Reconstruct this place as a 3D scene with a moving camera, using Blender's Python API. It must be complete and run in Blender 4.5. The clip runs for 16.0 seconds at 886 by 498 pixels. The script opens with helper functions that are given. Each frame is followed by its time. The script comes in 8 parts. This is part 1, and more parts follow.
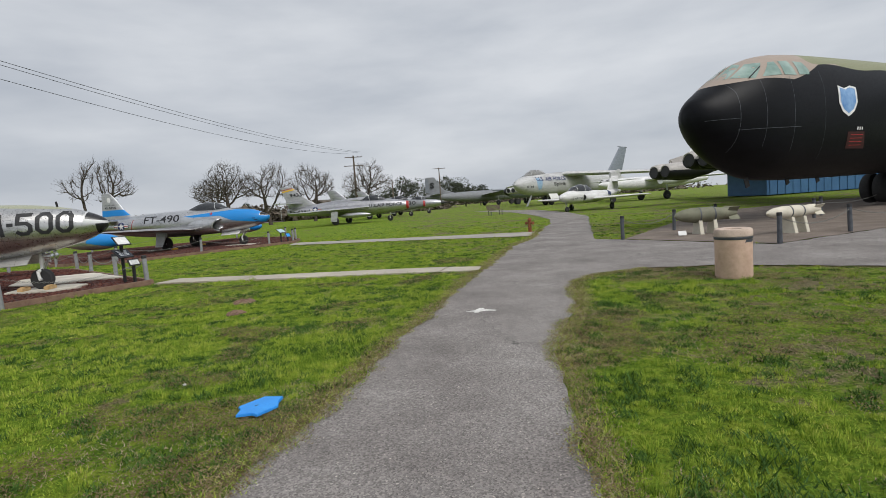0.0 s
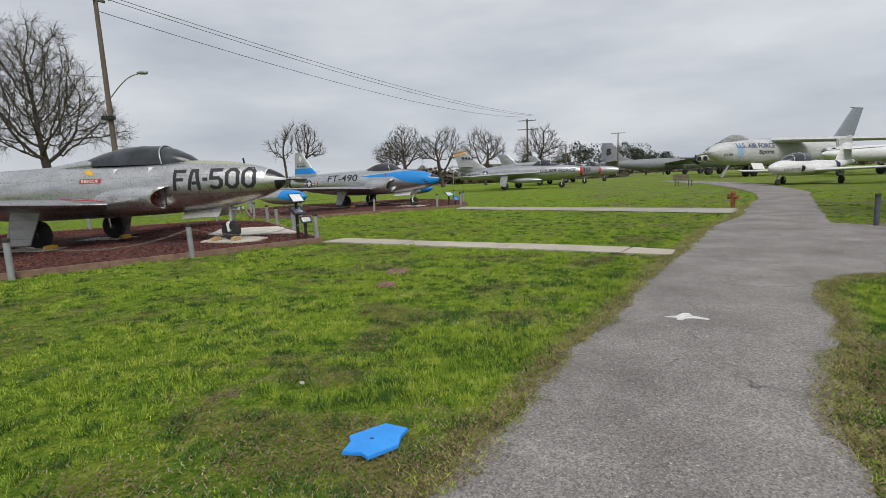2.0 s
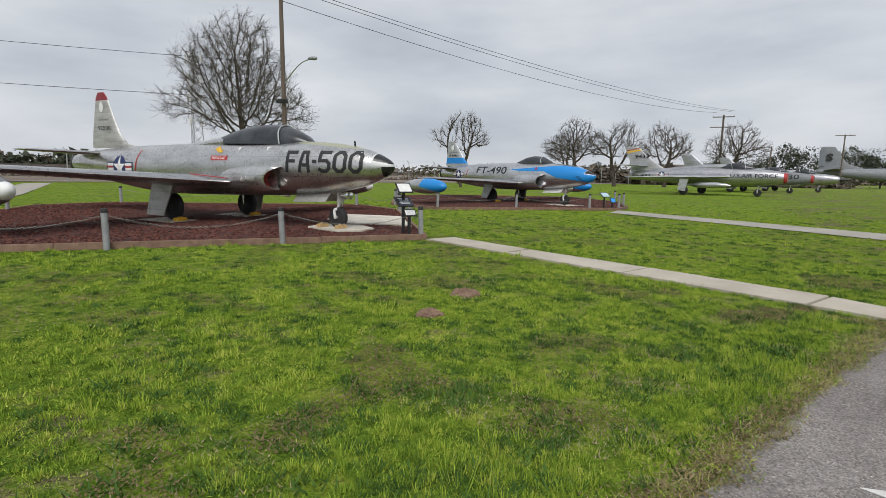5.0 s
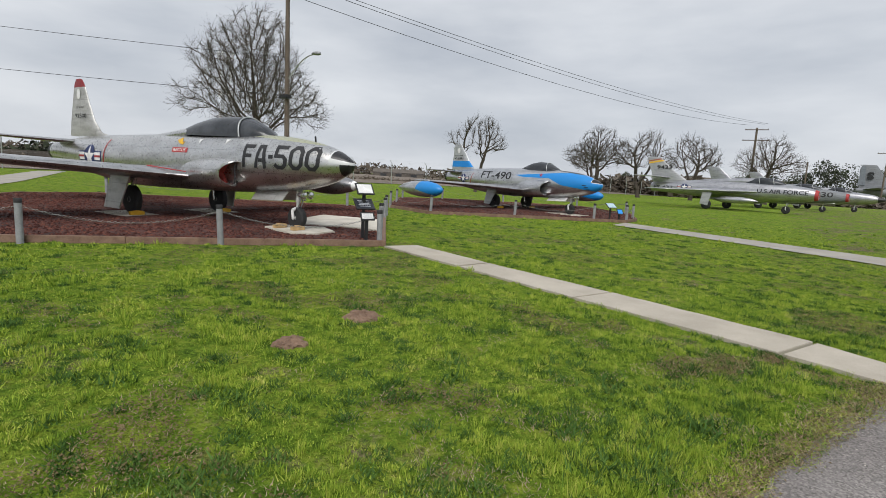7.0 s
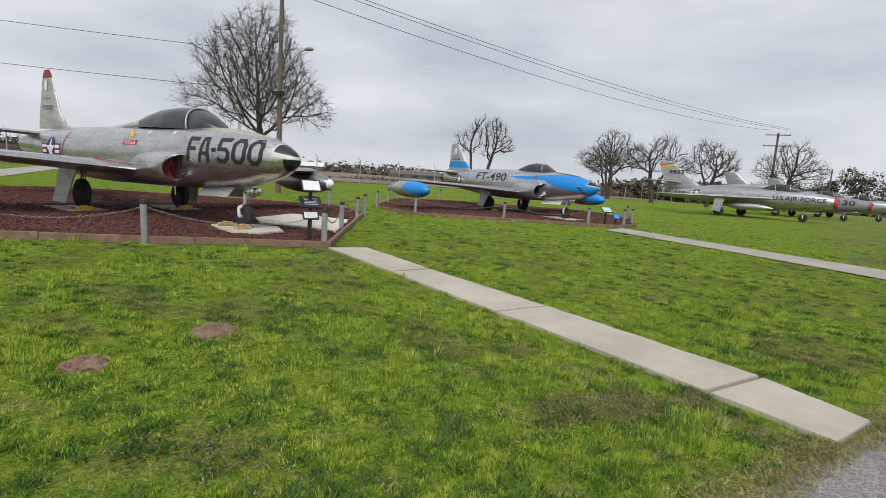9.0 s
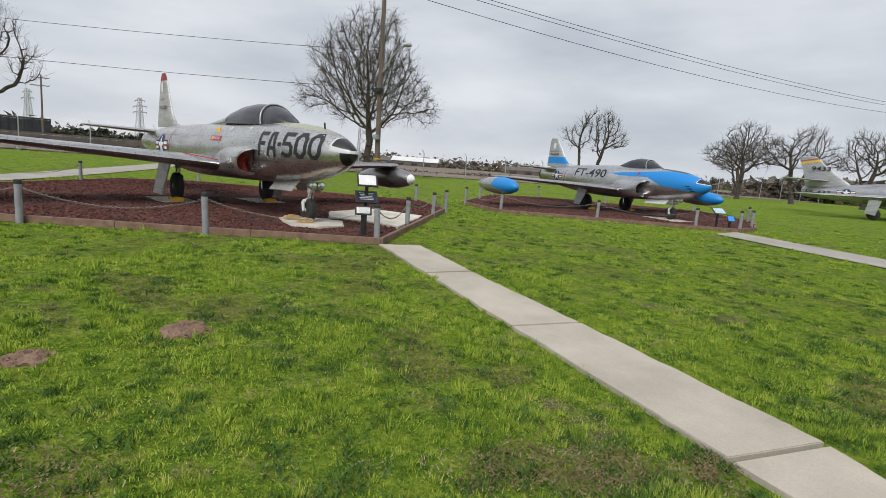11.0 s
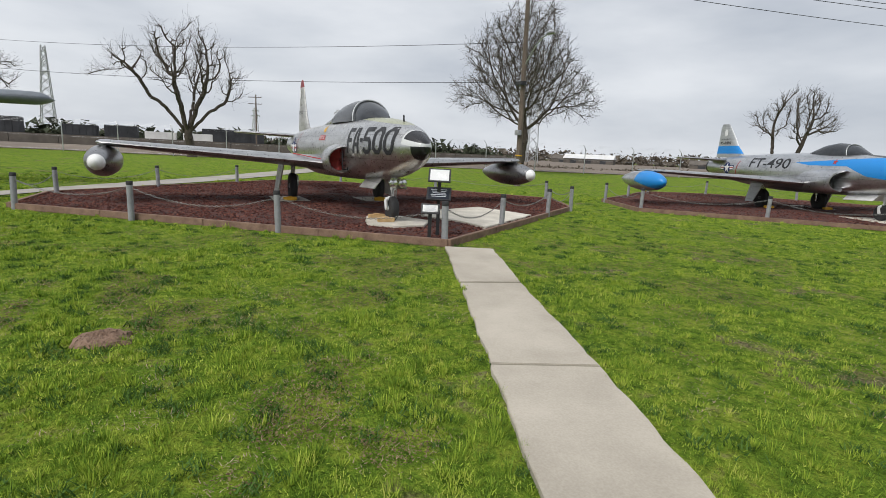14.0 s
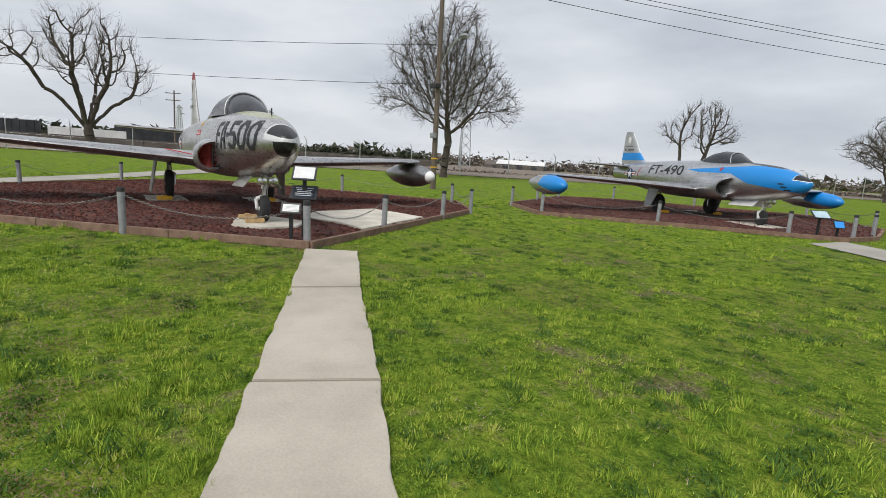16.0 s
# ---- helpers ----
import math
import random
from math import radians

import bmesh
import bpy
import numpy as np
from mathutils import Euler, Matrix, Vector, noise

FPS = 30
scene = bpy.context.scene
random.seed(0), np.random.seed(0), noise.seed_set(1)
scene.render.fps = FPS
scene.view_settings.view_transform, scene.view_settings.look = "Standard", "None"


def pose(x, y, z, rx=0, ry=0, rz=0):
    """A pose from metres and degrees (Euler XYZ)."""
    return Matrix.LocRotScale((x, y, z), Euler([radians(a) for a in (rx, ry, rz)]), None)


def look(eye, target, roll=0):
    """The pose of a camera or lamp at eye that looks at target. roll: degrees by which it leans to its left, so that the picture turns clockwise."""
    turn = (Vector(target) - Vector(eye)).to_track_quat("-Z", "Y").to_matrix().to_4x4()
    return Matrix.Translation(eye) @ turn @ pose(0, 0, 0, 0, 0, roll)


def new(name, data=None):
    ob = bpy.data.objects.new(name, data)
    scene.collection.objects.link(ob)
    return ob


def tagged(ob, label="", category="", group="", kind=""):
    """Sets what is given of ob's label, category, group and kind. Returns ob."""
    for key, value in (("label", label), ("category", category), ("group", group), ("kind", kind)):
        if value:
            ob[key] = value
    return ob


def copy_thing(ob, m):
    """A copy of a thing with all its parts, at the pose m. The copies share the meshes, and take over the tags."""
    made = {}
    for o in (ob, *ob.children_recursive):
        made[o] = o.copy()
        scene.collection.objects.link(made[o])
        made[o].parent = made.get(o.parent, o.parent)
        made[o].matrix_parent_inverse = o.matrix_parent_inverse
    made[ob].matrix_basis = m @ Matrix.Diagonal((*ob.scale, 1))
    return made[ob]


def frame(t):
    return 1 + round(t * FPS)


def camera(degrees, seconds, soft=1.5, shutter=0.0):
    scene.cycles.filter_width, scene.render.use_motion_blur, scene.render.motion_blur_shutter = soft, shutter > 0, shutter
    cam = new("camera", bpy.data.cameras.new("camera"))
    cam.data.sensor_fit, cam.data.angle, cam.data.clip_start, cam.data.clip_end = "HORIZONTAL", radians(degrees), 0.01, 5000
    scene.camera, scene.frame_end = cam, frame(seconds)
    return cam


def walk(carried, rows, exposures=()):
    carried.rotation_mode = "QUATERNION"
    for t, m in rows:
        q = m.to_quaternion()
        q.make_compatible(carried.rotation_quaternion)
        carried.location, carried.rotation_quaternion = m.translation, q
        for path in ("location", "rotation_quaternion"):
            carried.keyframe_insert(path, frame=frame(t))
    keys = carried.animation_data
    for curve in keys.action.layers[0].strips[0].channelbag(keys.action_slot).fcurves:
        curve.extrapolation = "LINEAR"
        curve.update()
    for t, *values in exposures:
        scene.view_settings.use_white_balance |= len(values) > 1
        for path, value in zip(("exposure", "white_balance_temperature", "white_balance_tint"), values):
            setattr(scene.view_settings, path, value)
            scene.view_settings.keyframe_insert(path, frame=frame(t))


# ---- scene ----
import collections

cam = camera(80.2, 16.0, soft=0.75)
PATH = [
    (0, (0.322, -0.551, 1.473), (0.622, 1.419, 1.305), -4.1),
    (0.5, (0.294, -0.191, 1.448), (0.364, 1.799, 1.255), -3.6),
    (1, (0.281, 0.173, 1.434), (0.218, 2.16, 1.217), -2.7),
    (1.5, (0.307, 0.52, 1.461), (0.105, 2.494, 1.213), -2.4),
    (2, (0.319, 0.903, 1.464), (-0.012, 2.858, 1.202), -2.3),
    (2.5, (0.462, 1.378, 1.461), (0.016, 3.308, 1.187), -2.3),
    (3, (0.503, 1.636, 1.468), (-0.05, 3.538, 1.191), -1.9),
    (3.5, (0.534, 2.063, 1.441), (-0.124, 3.93, 1.16), -1.6),
    (4, (0.633, 2.458, 1.436), (-0.108, 4.294, 1.151), -1.0),
    (4.2, (0.697, 2.622, 1.457), (-0.1, 4.434, 1.172), -0.7),
    (6.3, (1.26, 4.392, 1.481), (0.268, 6.106, 1.203), 2.8),
    (6.5, (1.332, 4.558, 1.498), (0.336, 6.27, 1.218), 3.1),
    (7, (1.58, 4.93, 1.493), (0.572, 6.636, 1.222), 3.4),
    (7.5, (1.748, 5.333, 1.458), (0.723, 7.029, 1.19), 3.6),
    (8, (1.893, 5.751, 1.454), (0.845, 7.433, 1.186), 4.0),
    (8.2, (1.953, 5.919, 1.443), (0.901, 7.599, 1.177), 4.1),
    (10.3, (2.57, 7.066, 1.554), (1.336, 8.613, 1.26), 4.9),
    (10.5, (2.586, 7.225, 1.549), (1.294, 8.721, 1.249), 4.8),
    (11, (2.659, 7.601, 1.527), (1.265, 9.001, 1.216), 4.5),
    (11.5, (2.707, 7.981, 1.526), (1.21, 9.267, 1.202), 4.1),
    (12, (2.668, 8.398, 1.5), (1.114, 9.613, 1.166), 3.9),
    (12.5, (2.683, 8.762, 1.496), (1.06, 9.879, 1.15), 3.5),
    (13, (2.708, 9.107, 1.508), (1.008, 10.1, 1.155), 2.9),
    (13.5, (2.659, 9.463, 1.508), (0.918, 10.381, 1.152), 2.8),
    (14, (2.717, 9.742, 1.506), (0.951, 10.612, 1.152), 2.7),
    (14.5, (2.776, 10.052, 1.51), (0.984, 10.866, 1.158), 2.6),
    (15, (2.729, 10.381, 1.491), (0.941, 11.205, 1.14), 2.7),
    (15.5, (2.762, 10.687, 1.462), (1.044, 11.655, 1.126), 3.2),
    (16, (2.89, 10.953, 1.463), (1.237, 12.032, 1.138), 3.8),
]
walk(cam, [(t, look(eye, target, roll)) for t, eye, target, roll in PATH], exposures=[(0, 0.66), (3.5, 0.70), (7, 0.78), (11, 0.82), (16, 0.85)])

# ---------------- world, sun, exposure ----------------
world = bpy.data.worlds.new("overcast_sky")
scene.world = world
world.use_nodes = True
wn, wl = world.node_tree.nodes, world.node_tree.links
wn.clear()
sky = wn.new("ShaderNodeTexSky")
sky.sky_type = "NISHITA"
sky.sun_disc = False
sky.sun_elevation, sky.sun_rotation = radians(52), radians(200)
sky.dust_density, sky.air_density = 3.0, 1.0
wco = wn.new("ShaderNodeTexCoord")
wmap = wn.new("ShaderNodeMapping")
wmap.inputs["Scale"].default_value = (1.0, 1.0, 3.6)
wmap.inputs["Rotation"].default_value = (0.0, 0.12, 0.5)
cl = wn.new("ShaderNodeTexNoise")
cl.inputs["Scale"].default_value, cl.inputs["Detail"].default_value, cl.inputs["Roughness"].default_value = 2.3, 6.0, 0.5
cr = wn.new("ShaderNodeValToRGB")
cr.color_ramp.elements[0].position, cr.color_ramp.elements[0].color = 0.32, (0.53, 0.572, 0.64, 1)
cr.color_ramp.elements[1].position, cr.color_ramp.elements[1].color = 0.66, (0.80, 0.83, 0.875, 1)
wmix = wn.new("ShaderNodeMix")
wmix.data_type = "RGBA"
wmix.inputs[0].default_value = 0.93
skyk = wn.new("ShaderNodeVectorMath")
skyk.operation = "SCALE"
skyk.inputs[3].default_value = 0.1
bg = wn.new("ShaderNodeBackground")
bg.inputs["Strength"].default_value = 0.56
wout = wn.new("ShaderNodeOutputWorld")
wl.new(wco.outputs["Generated"], wmap.inputs["Vector"])
wl.new(wmap.outputs["Vector"], cl.inputs["Vector"])
wl.new(cl.outputs["Fac"], cr.inputs["Fac"])
wl.new(sky.outputs["Color"], skyk.inputs[0])
wl.new(skyk.outputs["Vector"], wmix.inputs[6])
wl.new(cr.outputs["Color"], wmix.inputs[7])
wl.new(wmix.outputs[2], bg.inputs["Color"])
wl.new(bg.outputs["Background"], wout.inputs["Surface"])

sun_data = bpy.data.lights.new("sun", "SUN")
sun_data.energy, sun_data.angle, sun_data.color = 1.5, radians(35), (1.0, 0.97, 0.93)
sun = new("sun", sun_data)
sun.matrix_world = look((0, 0, 40), (-14, 30, 0))

# ---------------- materials ----------------
MATS = {}


def node_mat(name, rough=0.8, metal=0.0, spec=0.5):
    m = bpy.data.materials.new(name)
    m.use_nodes = True
    b = m.node_tree.nodes["Principled BSDF"]
    b.inputs["Roughness"].default_value, b.inputs["Metallic"].default_value = rough, metal
    b.inputs["Specular IOR Level"].default_value = spec
    MATS[name] = m
    return m, m.node_tree.nodes, m.node_tree.links, b


def ramp(nt, lk, fac, stops):
    r = nt.new("ShaderNodeValToRGB")
    while len(r.color_ramp.elements) < len(stops):
        r.color_ramp.elements.new(0.5)
    for e, (p, c) in zip(r.color_ramp.elements, stops):
        e.position, e.color = p, (*c, 1)
    lk.new(fac, r.inputs["Fac"])
    return r.outputs["Color"]


def coords(nt, object_space=False):
    if object_space:
        return nt.new("ShaderNodeTexCoord").outputs["Object"]
    return nt.new("ShaderNodeNewGeometry").outputs["Position"]


def noise_tex(nt, lk, vec, scale, detail=4.0, rough=0.55, squash=None):
    if squash:
        mp = nt.new("ShaderNodeMapping")
        mp.inputs["Scale"].default_value = squash
        lk.new(vec, mp.inputs["Vector"])
        vec = mp.outputs["Vector"]
    n = nt.new("ShaderNodeTexNoise")
    n.inputs["Scale"].default_value, n.inputs["Detail"].default_value, n.inputs["Roughness"].default_value = scale, detail, rough
    lk.new(vec, n.inputs["Vector"])
    return n.outputs["Fac"]


def mixc(nt, lk, fac, a, b, mode="MIX"):
    n = nt.new("ShaderNodeMix")
    n.data_type, n.blend_type = "RGBA", mode
    for sock, v in ((n.inputs[0], fac), (n.inputs[6], a), (n.inputs[7], b)):
        if isinstance(v, (int, float)):
            sock.default_value = v
        elif isinstance(v, tuple):
            sock.default_value = (*v, 1)
        else:
            lk.new(v, sock)
    return n.outputs[2]


def calc(nt, lk, op, a, b=0.0, c=0.0):
    n = nt.new("ShaderNodeMath")
    n.operation = op
    for sock, v in zip(n.inputs, (a, b, c)):
        if isinstance(v, (int, float)):
            sock.default_value = v
        else:
            lk.new(v, sock)
    return n.outputs[0]


def bumped(nt, lk, b, height, strength=0.3, dist=0.01):
    n = nt.new("ShaderNodeBump")
    n.inputs["Strength"].default_value, n.inputs["Distance"].default_value = strength, dist
    lk.new(height, n.inputs["Height"])
    lk.new(n.outputs["Normal"], b.inputs["Normal"])


def mottled(name, c1, c2, scale=6.0, rough=0.8, metal=0.0, bump=0.15, fine=60.0, object_space=False, dist=0.004, squash=None, spec=0.5):
    """A surface whose colour wanders between two tones at two scales, with a fine relief."""
    m, nt, lk, b = node_mat(name, rough, metal, spec)
    v = coords(nt, object_space)
    big = noise_tex(nt, lk, v, scale, 5.0, 0.6, squash)
    small = noise_tex(nt, lk, v, fine, 3.0)
    f = calc(nt, lk, "ADD", calc(nt, lk, "MULTIPLY", big, 0.7), calc(nt, lk, "MULTIPLY", small, 0.3))
    lk.new(ramp(nt, lk, f, [(0.36, c1), (0.64, c2)]), b.inputs["Base Color"])
    lk.new(calc(nt, lk, "MULTIPLY_ADD", big, 0.3, rough - 0.15), b.inputs["Roughness"])
    if bump:
        bumped(nt, lk, b, small, bump, dist)
    return m


def lawn_material():
    """Short turf seen from afar: green at several scales, with thin straw-coloured and bare brown places."""
    m, nt, lk, b = node_mat("lawn", 0.95, 0, 0.04)
    v = coords(nt)
    a = noise_tex(nt, lk, v, 0.55, 5.0, 0.6)
    c = noise_tex(nt, lk, v, 3.0, 6.0, 0.72)
    d = noise_tex(nt, lk, v, 38.0, 4.0, 0.7)
    e = noise_tex(nt, lk, v, 9.0, 5.0, 0.7)
    g = ramp(nt, lk, calc(nt, lk, "ADD", calc(nt, lk, "MULTIPLY", c, 0.55), calc(nt, lk, "MULTIPLY", e, 0.45)), [(0.36, (0.045, 0.095, 0.014)), (0.47, (0.15, 0.25, 0.026)), (0.58, (0.285, 0.365, 0.045)), (0.68, (0.38, 0.42, 0.08))])
    soil = ramp(nt, lk, d, [(0.3, (0.10, 0.075, 0.05)), (0.7, (0.30, 0.24, 0.17))])
    f = calc(nt, lk, "ADD", calc(nt, lk, "MULTIPLY", a, 0.5), calc(nt, lk, "MULTIPLY", c, 0.5))
    xs = nt.new("ShaderNodeSeparateXYZ")
    lk.new(v, xs.inputs[0])
    east = nt.new("ShaderNodeMapRange")
    for i, val in enumerate((2.5, 4.5, 0.0, 0.055)):
        east.inputs[i + 1].default_value = val
    lk.new(xs.outputs[0], east.inputs[0])
    f = calc(nt, lk, "ADD", f, east.outputs[0])
    bare_f = ramp(nt, lk, f, [(0.545, (0, 0, 0)), (0.62, (0.9, 0.9, 0.9))])
    col = mixc(nt, lk, bare_f, g, soil)
    # fine noise darkens the low spots: shade between blades put into the colour
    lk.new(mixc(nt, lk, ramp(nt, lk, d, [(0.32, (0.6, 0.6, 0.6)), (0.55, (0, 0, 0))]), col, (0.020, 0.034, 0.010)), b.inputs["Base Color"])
    bumped(nt, lk, b, calc(nt, lk, "ADD", d, calc(nt, lk, "ADD", c, e)), 1.0, 0.06)
    return m


def blade_material(name, cols, patch=0.75, clump=0.55):
    """Leaf colours that wander by patch, by clump and by single blade."""
    m, nt, lk, b = node_mat(name, 0.8, 0, 0.1)
    v = coords(nt)
    isl = nt.new("ShaderNodeNewGeometry").outputs["Random Per Island"]
    wide = noise_tex(nt, lk, v, 1.1, 4.0, 0.6)
    close = noise_tex(nt, lk, v, 7.0, 3.0, 0.6)
    f = calc(nt, lk, "MULTIPLY_ADD", isl, 0.36, -0.18 + 0.5 - 0.5 * (patch + clump))
    f = calc(nt, lk, "ADD", f, calc(nt, lk, "ADD", calc(nt, lk, "MULTIPLY", wide, patch), calc(nt, lk, "MULTIPLY", close, clump)))
    lk.new(ramp(nt, lk, f, cols), b.inputs["Base Color"])
    return m


def asphalt_material():
    m, nt, lk, b = node_mat("worn_asphalt", 0.93, 0, 0.25)
    v = coords(nt)
    vo = nt.new("ShaderNodeTexVoronoi")
    vo.inputs["Scale"].default_value = 95.0
    lk.new(v, vo.inputs["Vector"])
    big = noise_tex(nt, lk, v, 0.8, 6.0, 0.65)
    fine = noise_tex(nt, lk, v, 160.0, 2.0)
    base = ramp(nt, lk, big, [(0.3, (0.165, 0.15, 0.143)), (0.5, (0.235, 0.218, 0.208)), (0.7, (0.31, 0.292, 0.278))])
    stone = ramp(nt, lk, vo.outputs["Color"], [(0.0, (0.45, 0.44, 0.43)), (0.55, (0.95, 0.95, 0.95)), (0.9, (1.35, 1.33, 1.3)), (1.0, (2.6, 2.5, 2.35))])
    col = mixc(nt, lk, 1.0, base, stone, "MULTIPLY")
    cv = nt.new("ShaderNodeTexVoronoi")
    cv.feature = "DISTANCE_TO_EDGE"
    cv.inputs["Scale"].default_value = 0.33
    wob = nt.new("ShaderNodeVectorMath")
    wob.operation = "ADD"
    wn_ = nt.new("ShaderNodeTexNoise")
    wn_.inputs["Scale"].default_value = 1.6
    lk.new(v, wn_.inputs["Vector"])
    lk.new(v, wob.inputs[0])
    lk.new(wn_.outputs["Color"], wob.inputs[1])
    lk.new(wob.outputs["Vector"], cv.inputs["Vector"])
    crack = ramp(nt, lk, cv.outputs["Distance"], [(0.0, (0.8, 0.8, 0.8)), (0.006, (0, 0, 0))])
    keep = ramp(nt, lk, big, [(0.48, (0, 0, 0)), (0.58, (1, 1, 1))])
    lk.new(mixc(nt, lk, mixc(nt, lk, 1.0, crack, keep, "MULTIPLY"), col, (0.03, 0.029, 0.028)), b.inputs["Base Color"])
    bumped(nt, lk, b, calc(nt, lk, "ADD", vo.outputs["Distance"], fine), 0.7, 0.006)
    return m


def aluminium(name, base=(0.50, 0.51, 0.52), rough=0.42, paint=None, metal=0.75, dark=(0.30, 0.305, 0.31)):
    """Weathered bare metal with panel lines and streaks; paint adds masked colours by the craft's own axes."""
    m, nt, lk, b = node_mat(name, rough, metal)
    v = coords(nt, True)
    streak = noise_tex(nt, lk, v, 2.0, 6.0, 0.65, (0.6, 1.0, 2.2))
    fine = noise_tex(nt, lk, v, 14.0, 5.0, 0.7)
    f = calc(nt, lk, "ADD", calc(nt, lk, "MULTIPLY", streak, 0.65), calc(nt, lk, "MULTIPLY", fine, 0.35))
    col = ramp(nt, lk, f, [(0.32, dark), (0.52, base), (0.7, tuple(min(1, c * 1.22) for c in base))])
    sep = nt.new("ShaderNodeSeparateXYZ")
    lk.new(v, sep.inputs[0])
    px, pz = sep.outputs[0], sep.outputs[2]
    lines = None
    for axis, pitch in ((px, 0.93), (pz, 0.47)):
        fr = calc(nt, lk, "FRACT", calc(nt, lk, "MULTIPLY", calc(nt, lk, "ADD", axis, 40.13), 1 / pitch))
        ln = calc(nt, lk, "LESS_THAN", fr, 0.009 / pitch)
        lines = ln if lines is None else calc(nt, lk, "MAXIMUM", lines, ln)
    col = mixc(nt, lk, calc(nt, lk, "MULTIPLY", lines, 0.55), col, tuple(c * 0.4 for c in dark))
    met = None
    if paint:
        for colour, mask in paint(nt, lk, px, pz, sep.outputs[1]):
            soft = mixc(nt, lk, calc(nt, lk, "MULTIPLY", fine, 0.35), colour, tuple(c * 0.72 for c in colour))
            col = mixc(nt, lk, mask, col, soft)
            met = mask if met is None else calc(nt, lk, "MAXIMUM", met, mask)
        lk.new(calc(nt, lk, "MULTIPLY_ADD", met, -metal, metal), b.inputs["Metallic"])
    lk.new(col, b.inputs["Base Color"])
    lk.new(calc(nt, lk, "MULTIPLY_ADD", fine, 0.35, rough - 0.14), b.inputs["Roughness"])
    bumped(nt, lk, b, calc(nt, lk, "MULTIPLY_ADD", lines, -1.0, fine), 0.12, 0.004)
    return m


def fighter_94_paint(nt, lk, x, z, y):
    C = lambda op, a, b=0.0, c=0.0: calc(nt, lk, op, a, b, c)
    top = C("MULTIPLY", C("GREATER_THAN", x, -0.40), C("GREATER_THAN", z, C("MULTIPLY_ADD", x, -0.18, 1.555)))
    tip = C("MULTIPLY", C("GREATER_THAN", x, -0.2), C("LESS_THAN", z, 1.50))
    glare = C("MULTIPLY", C("MULTIPLY", C("GREATER_THAN", x, -2.7), C("LESS_THAN", x, -0.75)),
              C("GREATER_THAN", z, C("MULTIPLY_ADD", x, -0.08, 1.83)))
    band = C("MULTIPLY", C("GREATER_THAN", x, -0.43), C("GREATER_THAN", z, C("MULTIPLY_ADD", x, -0.12, 1.48)))
    return [((0.33, 0.34, 0.23), glare), ((0.62, 0.63, 0.63), band), ((0.018, 0.018, 0.02), top), ((0.012, 0.012, 0.014), tip)]


def fighter_80_paint(nt, lk, x, z, y):
    C = lambda op, a, b=0.0, c=0.0: calc(nt, lk, op, a, b, c)
    low = C("MAXIMUM", C("MULTIPLY_ADD", x, -0.13, 1.10), C("MINIMUM", C("MULTIPLY_ADD", x, -0.40, 0.62), 1.62))
    high = C("MULTIPLY_ADD", x, 0.07, 2.03)
    blue = C("MULTIPLY", C("GREATER_THAN", z, low), C("LESS_THAN", z, high))
    blue = C("MULTIPLY", blue, C("GREATER_THAN", x, -4.6))
    nose = C("MULTIPLY", C("GREATER_THAN", x, -1.35), C("GREATER_THAN", z, low))
    blue = C("MAXIMUM", blue, nose)
    glare = C("MULTIPLY", C("MULTIPLY", C("GREATER_THAN", x, -2.3), C("LESS_THAN", x, -0.8)), C("GREATER_THAN", z, C("MULTIPLY_ADD", x, -0.11, 1.74)))
    rim = C("MULTIPLY", C("GREATER_THAN", x, -0.43), C("GREATER_THAN", z, C("MULTIPLY_ADD", x, -0.10, 1.47)))
    cap = C("MULTIPLY", C("GREATER_THAN", x, -0.415), C("GREATER_THAN", z, C("MULTIPLY_ADD", x, -0.10, 1.485)))
    return [((0.012, 0.23, 0.62), blue), ((0.03, 0.03, 0.03), glare), ((0.75, 0.75, 0.75), rim), ((0.015, 0.015, 0.017), cap)]


def tail_80_paint(nt, lk, x, z, y):
    C = lambda op, a, b=0.0, c=0.0: calc(nt, lk, op, a, b, c)
    return [((0.012, 0.23, 0.62), C("MULTIPLY", C("GREATER_THAN", z, 2.02), C("LESS_THAN", z, 2.36)))]


def tail_94_paint(nt, lk, x, z, y):
    return [((0.22, 0.012, 0.018), calc(nt, lk, "GREATER_THAN", z, 3.50))]


def tank_80_paint(nt, lk, x, z, y):
    C = lambda op, a, b=0.0, c=0.0: calc(nt, lk, op, a, b, c)
    return [((0.012, 0.23, 0.62), C("GREATER_THAN", C("ADD", C("MULTIPLY", z, 2.2), x), C("ADD", -5.25 + 1.75, C("MULTIPLY", C("ABSOLUTE", C("SUBTRACT", z, 0.8)), 2.6))))]


def tail_84_paint(nt, lk, x, z, y):
    C = lambda op, a, b=0.0, c=0.0: calc(nt, lk, op, a, b, c)
    s1 = C("LESS_THAN", C("ABSOLUTE", C("SUBTRACT", z, C("MULTIPLY_ADD", x, 0.18, 6.05))), 0.07)
    s2 = C("LESS_THAN", C("ABSOLUTE", C("SUBTRACT", z, C("MULTIPLY_ADD", x, 0.18, 6.22))), 0.05)
    return [((0.75, 0.45, 0.02), s1), ((0.35, 0.1, 0.05), s2)]


def pod_paint(nt, lk, x, z, y):
    C = lambda op, a, b=0.0, c=0.0: calc(nt, lk, op, a, b, c)
    mid = C("MULTIPLY_ADD", C("LESS_THAN", x, -17.0), -0.37, 2.98)
    mid = C("ADD", mid, C("MULTIPLY", C("MULTIPLY", C("LESS_THAN", x, -15.5), C("GREATER_THAN", x, -17.0)), 0.3))
    return [((0.006, 0.0065, 0.008), C("LESS_THAN", z, mid))]


